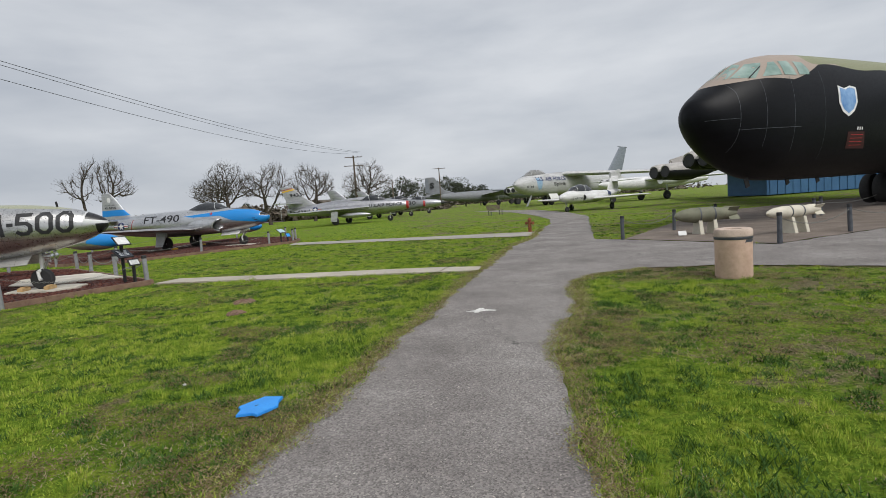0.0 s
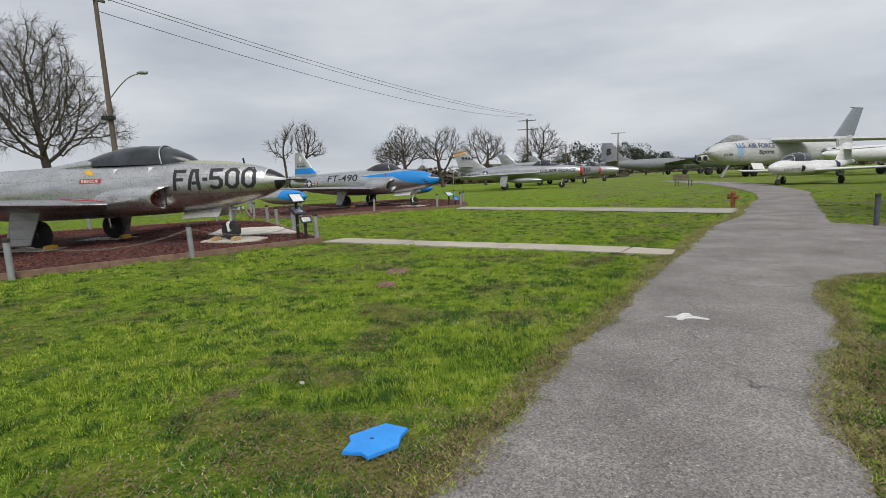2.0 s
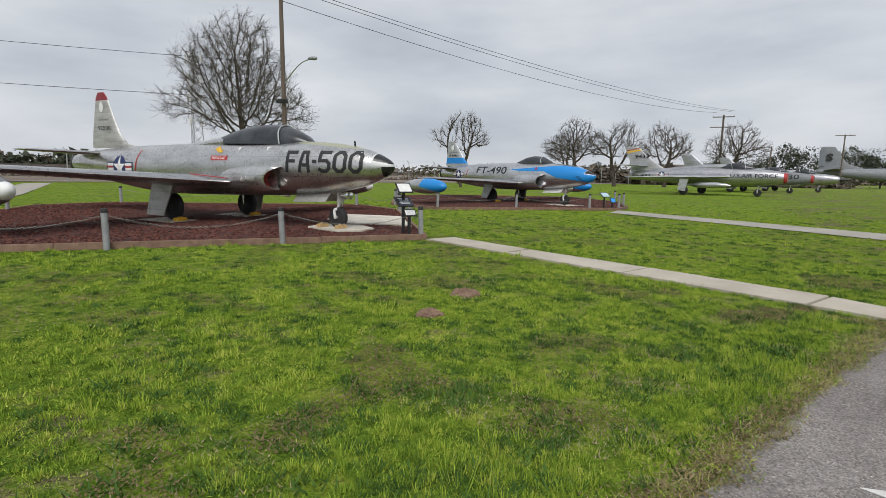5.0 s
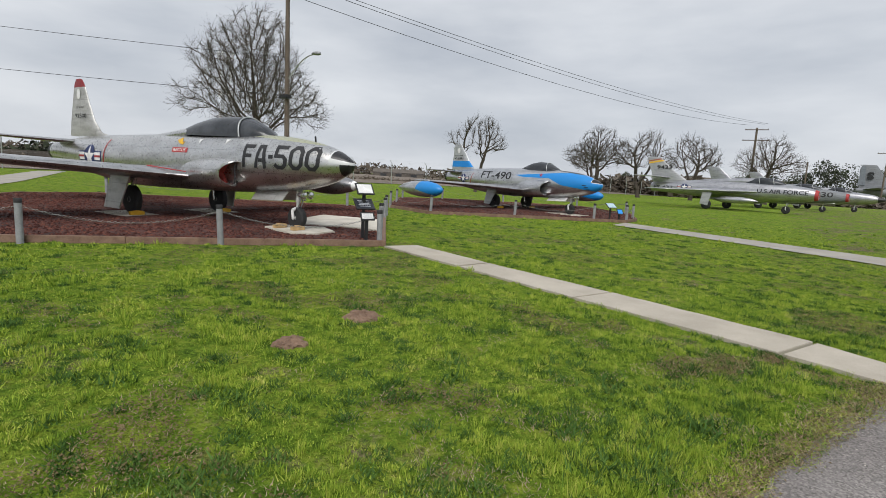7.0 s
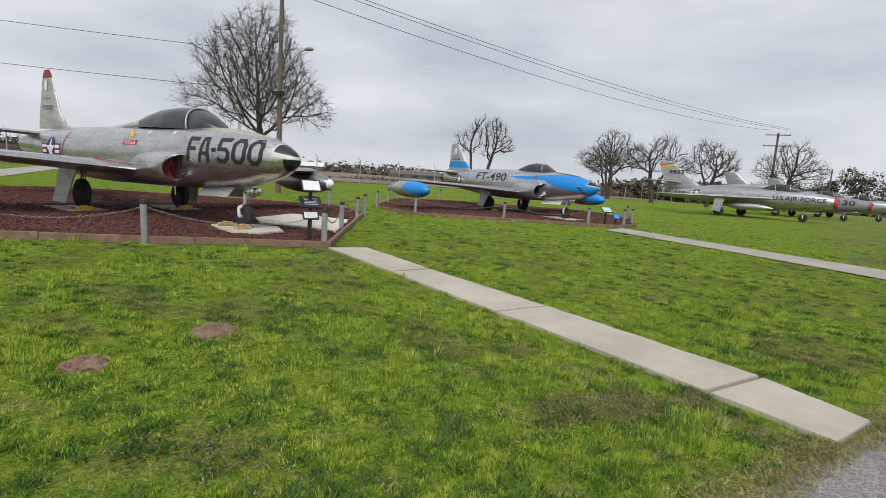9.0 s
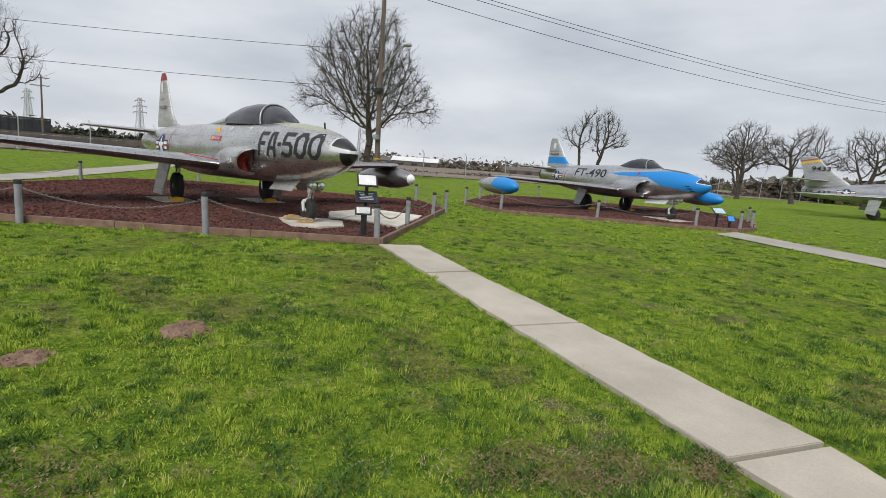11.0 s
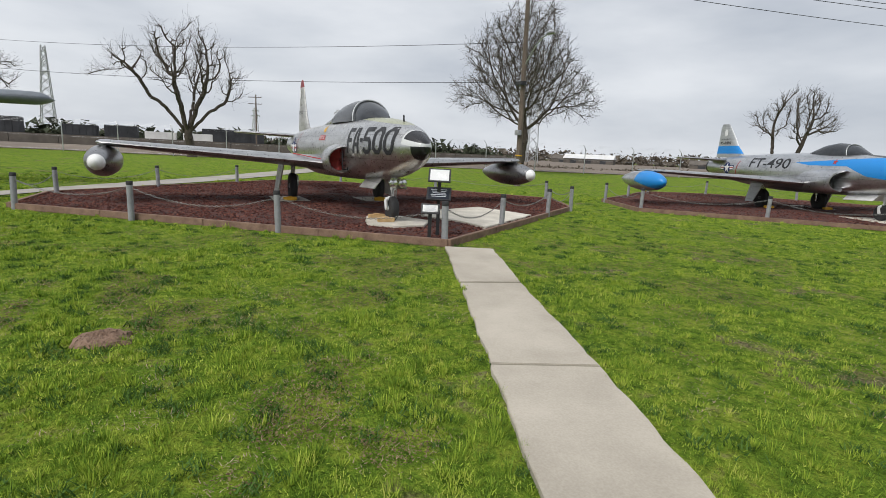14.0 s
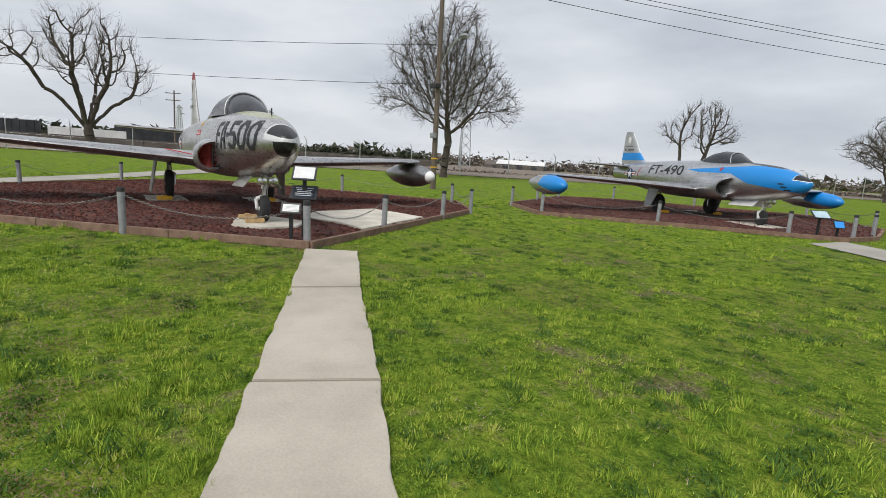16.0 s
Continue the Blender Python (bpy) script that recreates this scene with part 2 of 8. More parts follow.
def bomber_paint(nt, lk, x, z, y):
    C = lambda op, a, b=0.0, c=0.0: calc(nt, lk, op, a, b, c)
    wob = C("MULTIPLY", C("SINE", C("MULTIPLY", x, 1.9)), 0.12)
    camo = C("GREATER_THAN", z, C("ADD", C("ADD", C("MULTIPLY", wob, 0.5), C("MAXIMUM", C("MINIMUM", C("MULTIPLY_ADD", x, -0.30, 3.55), 5.10), 4.60)), C("MULTIPLY", C("SINE", C("MULTIPLY", x, 0.83)), 0.05)))
    green = C("MULTIPLY", camo, C("LESS_THAN", C("ADD", x, C("MULTIPLY", C("SINE", C("MULTIPLY_ADD", x, 1.3, C("MULTIPLY", z, 2.0))), 0.9)), -5.6))
    return [((0.36, 0.295, 0.25), camo), ((0.24, 0.25, 0.155), green)]


lawn = lawn_material()
blades_m = blade_material("grass_blades", [(0.16, (0.055, 0.115, 0.018)), (0.40, (0.175, 0.285, 0.031)), (0.62, (0.35, 0.445, 0.054)), (0.92, (0.51, 0.49, 0.14))], 0.7, 1.1)
weed_m = blade_material("weed_leaves", [(0.2, (0.035, 0.078, 0.018)), (0.6, (0.075, 0.145, 0.030)), (0.95, (0.14, 0.22, 0.045))])
straw_m = blade_material("dry_straw", [(0.2, (0.24, 0.18, 0.11)), (0.6, (0.38, 0.31, 0.20)), (0.95, (0.52, 0.45, 0.31))])
asphalt = asphalt_material()
concrete = mottled("pale_concrete", (0.33, 0.295, 0.24), (0.47, 0.425, 0.355), 1.1, 0.92, 0, 0.35, 70.0)
concrete2 = mottled("grey_walk", (0.27, 0.25, 0.22), (0.37, 0.345, 0.30), 0.9, 0.93, 0, 0.3, 60.0)
pad_m = mottled("rain_stained_pad", (0.40, 0.37, 0.31), (0.66, 0.62, 0.54), 1.6, 0.85, 0, 0.2, 40.0)
mulch_m = mottled("red_mulch", (0.028, 0.010, 0.008), (0.105, 0.036, 0.027), 2.4, 0.95, 0, 1.0, 38.0, False, 0.03)
chip_m, _n, _l, _b = node_mat("mulch_chips", 0.9, 0, 0.2)
_l.new(ramp(_n, _l, _n.new("ShaderNodeNewGeometry").outputs["Random Per Island"], [(0.0, (0.030, 0.011, 0.009)), (0.5, (0.085, 0.030, 0.023)), (1.0, (0.18, 0.075, 0.055))]), _b.inputs["Base Color"])
timber = mottled("weathered_timber", (0.145, 0.085, 0.06), (0.27, 0.175, 0.125), 5.0, 0.9, 0, 0.5, 50.0, False, 0.006)
pale_timber = mottled("bleached_timber", (0.30, 0.26, 0.20), (0.46, 0.41, 0.33), 5.0, 0.9, 0, 0.5, 50.0, False, 0.006)
gravel = mottled("brown_gravel", (0.12, 0.095, 0.075), (0.22, 0.18, 0.15), 1.2, 0.95, 0, 0.9, 45.0, False, 0.02)
dirt = mottled("bare_dirt", (0.13, 0.078, 0.052), (0.28, 0.185, 0.13), 3.0, 0.95, 0, 1.0, 40.0, False, 0.02)
soil_m = mottled("grey_brown_soil", (0.085, 0.063, 0.032), (0.23, 0.18, 0.095), 5.0, 0.95, 0, 0.0, 60.0, False, 0.01, None, 0.03)
grey_paint = mottled("grey_post_paint", (0.22, 0.225, 0.235), (0.33, 0.335, 0.35), 7.0, 0.55, 0.1, 0.1)
dark_post = mottled("dark_post_paint", (0.045, 0.05, 0.06), (0.10, 0.11, 0.125), 7.0, 0.6, 0.1, 0.1)
black_rubber = mottled("black_rubber", (0.012, 0.012, 0.013), (0.03, 0.03, 0.031), 9.0, 0.75, 0, 0.2)
black_paint = mottled("black_paint", (0.010, 0.010, 0.012), (0.022, 0.022, 0.024), 9.0, 0.5, 0, 0.05)
chain_m = mottled("weathered_chain", (0.16, 0.16, 0.15), (0.30, 0.30, 0.285), 20.0, 0.6, 0.5, 0.05)
galvanised = mottled("galvanised_steel", (0.33, 0.34, 0.345), (0.52, 0.53, 0.53), 20.0, 0.45, 0.7, 0.05)
white_paint = mottled("white_paint", (0.62, 0.62, 0.61), (0.80, 0.80, 0.79), 4.0, 0.6, 0, 0.05)
worn_white = mottled("worn_white_marking", (0.45, 0.44, 0.42), (0.75, 0.74, 0.71), 12.0, 0.9, 0, 0.3)
chrome = mottled("oleo_chrome", (0.6, 0.6, 0.6), (0.78, 0.78, 0.78), 6.0, 0.2, 0.9, 0.0)
yellow_paint = mottled("yellow_paint", (0.50, 0.27, 0.012), (0.68, 0.40, 0.03), 6.0, 0.7, 0, 0.2)
wood_chock = mottled("pine_chock", (0.42, 0.27, 0.12), (0.60, 0.42, 0.21), 8.0, 0.8, 0, 0.3)
blue_plate = mottled("bright_blue_board", (0.02, 0.24, 0.70), (0.04, 0.32, 0.82), 5.0, 0.6, 0, 0.1)
bin_m = mottled("pink_beige_concrete", (0.50, 0.34, 0.255), (0.64, 0.455, 0.355), 9.0, 0.9, 0, 0.5, 90.0, True)
bin_top = mottled("weathered_bin_lid", (0.42, 0.33, 0.27), (0.62, 0.49, 0.41), 6.0, 0.85, 0, 0.3, 60.0, True)
bark = mottled("dark_bark", (0.035, 0.027, 0.022), (0.10, 0.08, 0.066), 9.0, 0.95, 0, 0.9, 30.0, False, 0.02)
twig_m = mottled("bare_twigs", (0.040, 0.033, 0.027), (0.105, 0.088, 0.068), 3.0, 0.95, 0, 0.0)
pole_wood = mottled("creosoted_pole", (0.085, 0.065, 0.05), (0.17, 0.135, 0.105), 4.0, 0.9, 0, 0.6, 30.0, False, 0.01, (3, 3, 0.3))
navy = mottled("insignia_blue", (0.012, 0.022, 0.085), (0.02, 0.035, 0.12), 5.0, 0.6, 0, 0.05)
red_m = mottled("insignia_red", (0.30, 0.02, 0.022), (0.42, 0.04, 0.04), 5.0, 0.6, 0, 0.05)
cover_red = mottled("red_intake_cover", (0.20, 0.018, 0.014), (0.34, 0.035, 0.028), 3.0, 0.7, 0, 0.1)
cream = mottled("cream_paint", (0.50, 0.47, 0.38), (0.64, 0.60, 0.50), 4.0, 0.8, 0, 0.1)
rust = mottled("rusty_iron", (0.13, 0.045, 0.02), (0.30, 0.11, 0.045), 12.0, 0.9, 0.1, 0.5)
far_dark = mottled("dark_evergreen", (0.016, 0.022, 0.012), (0.05, 0.06, 0.03), 1.5, 0.95, 0, 0.0, 8.0)
far_brown = mottled("far_brush", (0.075, 0.06, 0.045), (0.15, 0.125, 0.095), 0.6, 0.95, 0, 0.6, 4.0, False, 0.2)
field_m = mottled("ploughed_field", (0.11, 0.085, 0.065), (0.22, 0.18, 0.14), 0.15, 0.95, 0, 0.5, 2.0, False, 0.1)
wall_m = mottled("weathered_wall", (0.075, 0.065, 0.055), (0.15, 0.13, 0.11), 0.6, 0.9, 0, 0.3, 20.0)
dark_box = mottled("dark_wagon_steel", (0.018, 0.020, 0.023), (0.05, 0.052, 0.058), 0.6, 0.7, 0.2, 0.1)
pale_box = mottled("pale_wagon_paint", (0.55, 0.55, 0.54), (0.72, 0.72, 0.70), 0.4, 0.7, 0, 0.1)
blue_wall = mottled("blue_sheet_wall", (0.035, 0.11, 0.24), (0.06, 0.16, 0.32), 0.7, 0.6, 0.1, 0.1)

glass_dark, _n, _l, _b = node_mat("smoked_canopy", 0.22, 0.0)
_l.new(ramp(_n, _l, noise_tex(_n, _l, coords(_n, True), 2.2, 5.0), [(0.3, (0.012, 0.014, 0.017)), (0.7, (0.05, 0.055, 0.062))]), _b.inputs["Base Color"])
pane_green, _n, _l, _b = node_mat("green_cockpit_pane", 0.1, 0.0)
_l.new(ramp(_n, _l, noise_tex(_n, _l, coords(_n, True), 1.5, 3.0), [(0.3, (0.16, 0.25, 0.22)), (0.7, (0.34, 0.44, 0.40))]), _b.inputs["Base Color"])

skin_94 = aluminium("bare_aluminium", (0.58, 0.575, 0.565), 0.27, fighter_94_paint, 0.95, (0.36, 0.355, 0.345))
skin_94t = aluminium("bare_aluminium_tail", (0.50, 0.495, 0.475), 0.45, tail_94_paint, 0.6, (0.30, 0.29, 0.27))
wing_94 = aluminium("wing_aluminium", (0.46, 0.46, 0.46), 0.28, None, 0.92, (0.27, 0.27, 0.27))
tank_94 = aluminium("dull_tank_metal", (0.32, 0.32, 0.325), 0.28, None, 0.9, (0.17, 0.17, 0.175))
skin_80 = aluminium("silver_paint_skin", (0.56, 0.565, 0.575), 0.29, fighter_80_paint, 0.9, (0.33, 0.335, 0.345))
skin_80t = aluminium("silver_paint_tail", (0.48, 0.49, 0.50), 0.45, tail_80_paint, 0.55, (0.33, 0.335, 0.345))
tank_80 = aluminium("silver_blue_tank", (0.56, 0.57, 0.58), 0.3, tank_80_paint, 0.8, (0.33, 0.335, 0.345))
skin_84 = aluminium("grey_silver_skin", (0.46, 0.46, 0.48), 0.30, None, 0.85, (0.26, 0.26, 0.28))
skin_84t = aluminium("grey_silver_tail", (0.40, 0.405, 0.42), 0.45, tail_84_paint, 0.45, (0.24, 0.245, 0.25))
skin_47 = aluminium("bomber_silver", (0.50, 0.50, 0.50), 0.6, None, 0.15, (0.34, 0.335, 0.33))
skin_grey = aluminium("blue_grey_paint", (0.17, 0.19, 0.215), 0.55, None, 0.1, (0.11, 0.125, 0.14))
fin_grey = aluminium("blue_grey_fin", (0.21, 0.235, 0.275), 0.55, None, 0.1, (0.15, 0.17, 0.20))
skin_29 = aluminium("old_bomber_metal", (0.20, 0.21, 0.225), 0.6, None, 0.1, (0.13, 0.135, 0.145))
skin_white = aluminium("faded_white_skin", (0.66, 0.66, 0.655), 0.5, None, 0.05, (0.48, 0.48, 0.475))
skin_52 = aluminium("black_bomber_skin", (0.004, 0.0046, 0.0065), 0.42, bomber_paint, 0.0, (0.002, 0.0023, 0.0035))
skin_52.node_tree.nodes["Principled BSDF"].inputs["Specular IOR Level"].default_value = 0.16
skin_52w = aluminium("bomber_wing_paint", (0.42, 0.40, 0.38), 0.5, pod_paint, 0.0, (0.30, 0.285, 0.27))

# ---------------- building helpers ----------------
def smooth_mesh(me, angle=38):
    me.polygons.foreach_set("use_smooth", [True] * len(me.polygons))
    me.set_sharp_from_angle(angle=radians(angle))


def data_part(name, verts, faces, material, parent=None, label="", smooth=True, angle=38):
    me = bpy.data.meshes.new(name)
    me.from_pydata([tuple(v) for v in verts], [], faces)
    me.materials.append(material)
    if smooth:
        smooth_mesh(me, angle)
    ob = new(name, me)
    if parent is not None:
        ob.parent = parent
    if label:
        tagged(ob, label)
    return ob


def part(name, bm, material, parent=None, label="", smooth=True, angle=38):
    me = bpy.data.meshes.new(name)
    bmesh.ops.recalc_face_normals(bm, faces=bm.faces)
    bm.to_mesh(me)
    bm.free()
    me.materials.append(material)
    if smooth:
        smooth_mesh(me, angle)
    ob = new(name, me)
    if parent is not None:
        ob.parent = parent
    if label:
        tagged(ob, label)
    return ob


def thing(name, m, label, category, group=""):
    ob = new(name)
    ob.empty_display_size = 0.2
    ob.matrix_world = m
    return tagged(ob, label, category, group)


def box_bm(size, m=Matrix(), bevel=0.0, bm=None):
    bm = bm or bmesh.new()
    r = bmesh.ops.create_cube(bm, size=1.0, matrix=m @ Matrix.Diagonal((*size, 1)))
    if bevel:
        es = list({e for v in r["verts"] for e in v.link_edges})
        bmesh.ops.bevel(bm, geom=es, offset=bevel, segments=2, affect="EDGES")
    return bm


def tube_between(bm, a, b, r1, r2=None, seg=10):
    a, b = Vector(a), Vector(b)
    d = b - a
    m = Matrix.Translation((a + b) / 2) @ d.to_track_quat("Z", "Y").to_matrix().to_4x4()
    bmesh.ops.create_cone(bm, cap_ends=True, segments=seg, radius1=r1, radius2=r1 if r2 is None else r2, depth=d.length, matrix=m)
    return bm


def lathe(profile, seg=24, axis="x", origin=(0, 0, 0)):
    """Turns (along, radius) pairs round an axis."""
    V, Fc = [], []
    for a, r in profile:
        for k in range(seg):
            t = 2 * math.pi * k / seg
            c, s = r * math.cos(t), r * math.sin(t)
            p = {"x": (a, c, s), "y": (c, a, s), "z": (c, s, a)}[axis]
            V.append((p[0] + origin[0], p[1] + origin[1], p[2] + origin[2]))
    for i in range(len(profile) - 1):
        for k in range(seg):
            q = (k + 1) % seg
            Fc.append((i * seg + k, i * seg + q, (i + 1) * seg + q, (i + 1) * seg + k))
    Fc.append(tuple(range(seg))[::-1])
    Fc.append(tuple((len(profile) - 1) * seg + k for k in range(seg)))
    return V, Fc


def lathe_part(name, profile, material, parent=None, label="", seg=24, axis="x", origin=(0, 0, 0), angle=38):
    V, Fc = lathe(profile, seg, axis, origin)
    ob = data_part(name, V, Fc, material, parent, label, True, angle)
    bm = bmesh.new()
    bm.from_mesh(ob.data)
    bmesh.ops.recalc_face_normals(bm, faces=bm.faces)
    bm.to_mesh(ob.data)
    bm.free()
    smooth_mesh(ob.data, angle)
    return ob


class Hull:
    """A body lofted through sections (x, half width, top, bottom, squareness)."""

    def __init__(self, sections, yc=0.0):
        self.s = np.array(sections, float)
        self.yc = yc
        self.rows = np.array(self.curve())

    def at(self, x):
        s = self.rows[::-1]
        return [np.interp(x, s[:, 0], s[:, i]) for i in range(1, 5)]

    def curve(self, fine=4):
        s, out = self.s, []
        for i in range(len(s) - 1):
            p0, p1, p2, p3 = s[max(i - 1, 0)], s[i], s[i + 1], s[min(i + 2, len(s) - 1)]
            m1 = (p2 - p0) / ((p2 - p0)[0] or 1) * (p2[0] - p1[0])
            m2 = (p3 - p1) / ((p3 - p1)[0] or 1) * (p2[0] - p1[0])
            for k in range(fine + (i == len(s) - 2)):
                u = k / fine
                out.append((2 * u ** 3 - 3 * u ** 2 + 1) * p1 + (u ** 3 - 2 * u ** 2 + u) * m1 + (3 * u ** 2 - 2 * u ** 3) * p2 + (u ** 3 - u ** 2) * m2)
        return out

    def side(self, x, z):
        w, t, b, n = self.at(x)
        c, h = (t + b) / 2, max((t - b) / 2, 1e-4)
        k = min(abs((z - c) / h), 0.999)
        return w * (1 - k ** n) ** (1 / n)

    def mesh(self, seg=40, fine=4):
        V, Fc, xs = [], [], self.rows
        for row in xs:
            x, w, t, b, n = row
            w, n = max(w, 0.004), max(n, 1.2)
            c, h = (t + b) / 2, max((t - b) / 2, 0.004)
            for k in range(seg):
                a = 2 * math.pi * k / seg
                ca, sa = math.cos(a), math.sin(a)
                V.append((x, self.yc + w * math.copysign(abs(ca) ** (2 / n), ca), c + h * math.copysign(abs(sa) ** (2 / n), sa)))
        R = len(xs)
        for i in range(R - 1):
            for k in range(seg):
                q = (k + 1) % seg
                Fc.append((i * seg + k, i * seg + q, (i + 1) * seg + q, (i + 1) * seg + k))
        Fc.append(tuple(range(seg))[::-1])
        Fc.append(tuple((R - 1) * seg + k for k in range(seg)))
        return V, Fc


def foil(stations, upright=False, seg=14, rounded=True):
    """A wing or fin through stations (leading-edge x, y, z, chord, thickness)."""
    V, Fc, st = [], [], [tuple(s) for s in stations]
    if rounded:
        a, b = Vector(st[-2][:3]), Vector(st[-1][:3])
        d = (b - a).normalized()
        x, y, z, c, t = st[-1]
        for k, (o, q) in enumerate(((0.5, 0.86), (0.85, 0.5), (1.0, 0.12))):
            e = d * t * 1.1 * o
            st.append((x + e.x - c * (1 - q) * 0.06 * 3 * o, y + e.y, z + e.z, c * (0.6 + 0.4 * q), t * q))
    prof = []
    for k in range(seg + 1):
        u = 0.5 * (1 - math.cos(math.pi * k / seg))
        prof.append((u, 5 * 0.5 * (0.2969 * math.sqrt(u) - 0.126 * u - 0.3516 * u * u + 0.2843 * u ** 3 - 0.1030 * u ** 4) * 2))
    loop = [(u, h) for u, h in prof] + [(u, -h) for u, h in prof[-2:0:-1]]
    n = len(loop)
    for x, y, z, c, t in st:
        for u, h in loop:
            V.append((x - u * c, y + (h * t / 1.0 if upright else 0), z + (0 if upright else h * t / 1.0)))
    for i in range(len(st) - 1):
        for k in range(n):
            q = (k + 1) % n
            Fc.append((i * n + k, i * n + q, (i + 1) * n + q, (i + 1) * n + k))
    Fc += [tuple(range(n)), tuple((len(st) - 1) * n + k for k in range(n))]
    return V, Fc


def solid(name, VF, material, parent, label="", angle=38):
    ob = data_part(name, VF[0], VF[1], material, parent, label, False)
    bm = bmesh.new()
    bm.from_mesh(ob.data)
    bmesh.ops.recalc_face_normals(bm, faces=bm.faces)
    bm.to_mesh(ob.data)
    bm.free()
    smooth_mesh(ob.data, angle)
    return ob


def text_flat(body, size, bold=0.0, stretch=1.0):
    cu = bpy.data.curves.new("lettering", "FONT")
    cu.body, cu.size, cu.offset, cu.resolution_u = body, size, bold, 3
    ob = bpy.data.objects.new("lettering", cu)
    me = bpy.data.meshes.new_from_object(ob)
    bpy.data.objects.remove(ob)
    bpy.data.curves.remove(cu)
    bm = bmesh.new()
    bm.from_mesh(me)
    bpy.data.meshes.remove(me)
    for v in bm.verts:
        v.co.x *= stretch
    return bm


def fit_flat(bm, x0, x1, z0, z1):
    xs, ys = [v.co.x for v in bm.verts], [v.co.y for v in bm.verts]
    ax, ay = (x1 - x0) / (max(xs) - min(xs)), (z1 - z0) / (max(ys) - min(ys))
    mx, my = min(xs), min(ys)
    for v in bm.verts:
        v.co = Vector((x0 + (v.co.x - mx) * ax, z0 + (v.co.y - my) * ay, 0))
    return bm


def wrap(bm, side_at, step=0.09, lift=0.007, sign=-1):
    """Lays a flat (x, z) shape on a body's flank; side_at gives the half width at (x, z)."""
    for ax in (0, 1):
        lo, hi = min(v.co[ax] for v in bm.verts), max(v.co[ax] for v in bm.verts)
        k = lo + step
        while k < hi:
            no = Vector((1, 0, 0)) if ax == 0 else Vector((0, 1, 0))
            bmesh.ops.bisect_plane(bm, geom=bm.verts[:] + bm.edges[:] + bm.faces[:], plane_co=no * k, plane_no=no)
            k += step
    for v in bm.verts:
        x, z = v.co.x, v.co.y
        v.co = Vector((x, sign * (side_at(x, z) + lift), z))
    return bm


def islands(bm):
    """Splits a flat mesh into its separate letters."""
    left, out = set(bm.faces), []
    while left:
        todo, grp = [left.pop()], []
        while todo:
            f = todo.pop()
            grp.append(f)
            for v in f.verts:
                for g in v.link_faces:
                    if g in left:
                        left.discard(g)
                        todo.append(g)
        nb, known = bmesh.new(), {}
        for f in grp:
            vs = []
            for v in f.verts:
                if v not in known:
                    known[v] = nb.verts.new(v.co)
                vs.append(known[v])
            nb.faces.new(vs)
        out.append(nb)
    bm.free()
    return out


def lettering(body, x0, x1, z0, z1, side_at, material, parent, bold=0.02, size=1.0, label="", name="lettering", sign=-1, flip=False):
    bm = fit_flat(text_flat(body, size, bold), x0, x1, z0, z1)
    if flip:
        for v in bm.verts:
            v.co.x = x0 + x1 - v.co.x
    for one in islands(bm):
        part("letter", wrap(one, side_at, sign=sign), material, parent, label, False)


GLYPHS = {
    "F": [[(0.60, 0.92), (0.08, 0.92), (0.08, 0)], [(0.16, 0.52), (0.50, 0.52)]],
    "A": [[(0.06, 0), (0.20, 0.92), (0.42, 0.92), (0.56, 0)], [(0.21, 0.34), (0.41, 0.34)]],
    "-": [[(0.02, 0.50), (0.24, 0.50)]],
    "5": [[(0.58, 0.92), (0.10, 0.92), (0.10, 0.54), (0.42, 0.54), (0.54, 0.42), (0.54, 0.20), (0.42, 0.08), (0.20, 0.08), (0.06, 0.20)]],
    "0": [[(0.08, 0.24), (0.08, 0.76), (0.22, 0.92), (0.40, 0.92), (0.54, 0.76), (0.54, 0.24), (0.40, 0.08), (0.22, 0.08), (0.08, 0.24)]],
}


def stroke_flat(points, w):
    """A flat mitred band of width w along a line, closed where it ends at its start."""
    P = [Vector(p) for p in points]
    loop = (P[0] - P[-1]).length < 1e-6
    if loop:
        P = P[:-1]
    n, bm, pairs = len(P), bmesh.new(), []
    for i, p in enumerate(P):
        a = (p - P[i - 1]).normalized() if i or loop else None
        b = (P[(i + 1) % n] - p).normalized() if i < n - 1 or loop else None
        a, b = a or b, b or a
        na, nb = Vector((-a.y, a.x)), Vector((-b.y, b.x))
        m = (na + nb).normalized()
        m *= w / 2 / max(m.dot(na), 0.35)
        pairs.append([bm.verts.new((q.x, q.y, 0)) for q in (p + m, p - m)])
    for i in range(n if loop else n - 1):
        (a, b), (c, d) = pairs[i], pairs[(i + 1) % n]
        bm.faces.new((a, b, d, c))
    return bm


def block_lettering(body, x0, x1, z0, z1, side_at, material, parent, label, w=0.155):
    """Angular stencilled capitals, each one a part."""
    total = sum(0.30 if c == "-" else 0.70 for c in body) - 0.08
    u = 0.0
    for c in body:
        one = bmesh.new()
        for line in GLYPHS[c]:
            bm = stroke_flat(line, w)
            known = {v: one.verts.new((x0 + (u + v.co.x) / total * (x1 - x0), z0 + v.co.y * (z1 - z0), 0)) for v in bm.verts}
            for f in bm.faces:
                one.faces.new([known[v] for v in f.verts])
            bm.free()
        part("letter", wrap(one, side_at), material, parent, label, False)
        u += 0.30 if c == "-" else 0.70


def poly_flat(points):
    bm = bmesh.new()
    bm.faces.new([bm.verts.new((x, z, 0)) for x, z in points])
    bmesh.ops.triangulate(bm, faces=bm.faces[:])
    return bm


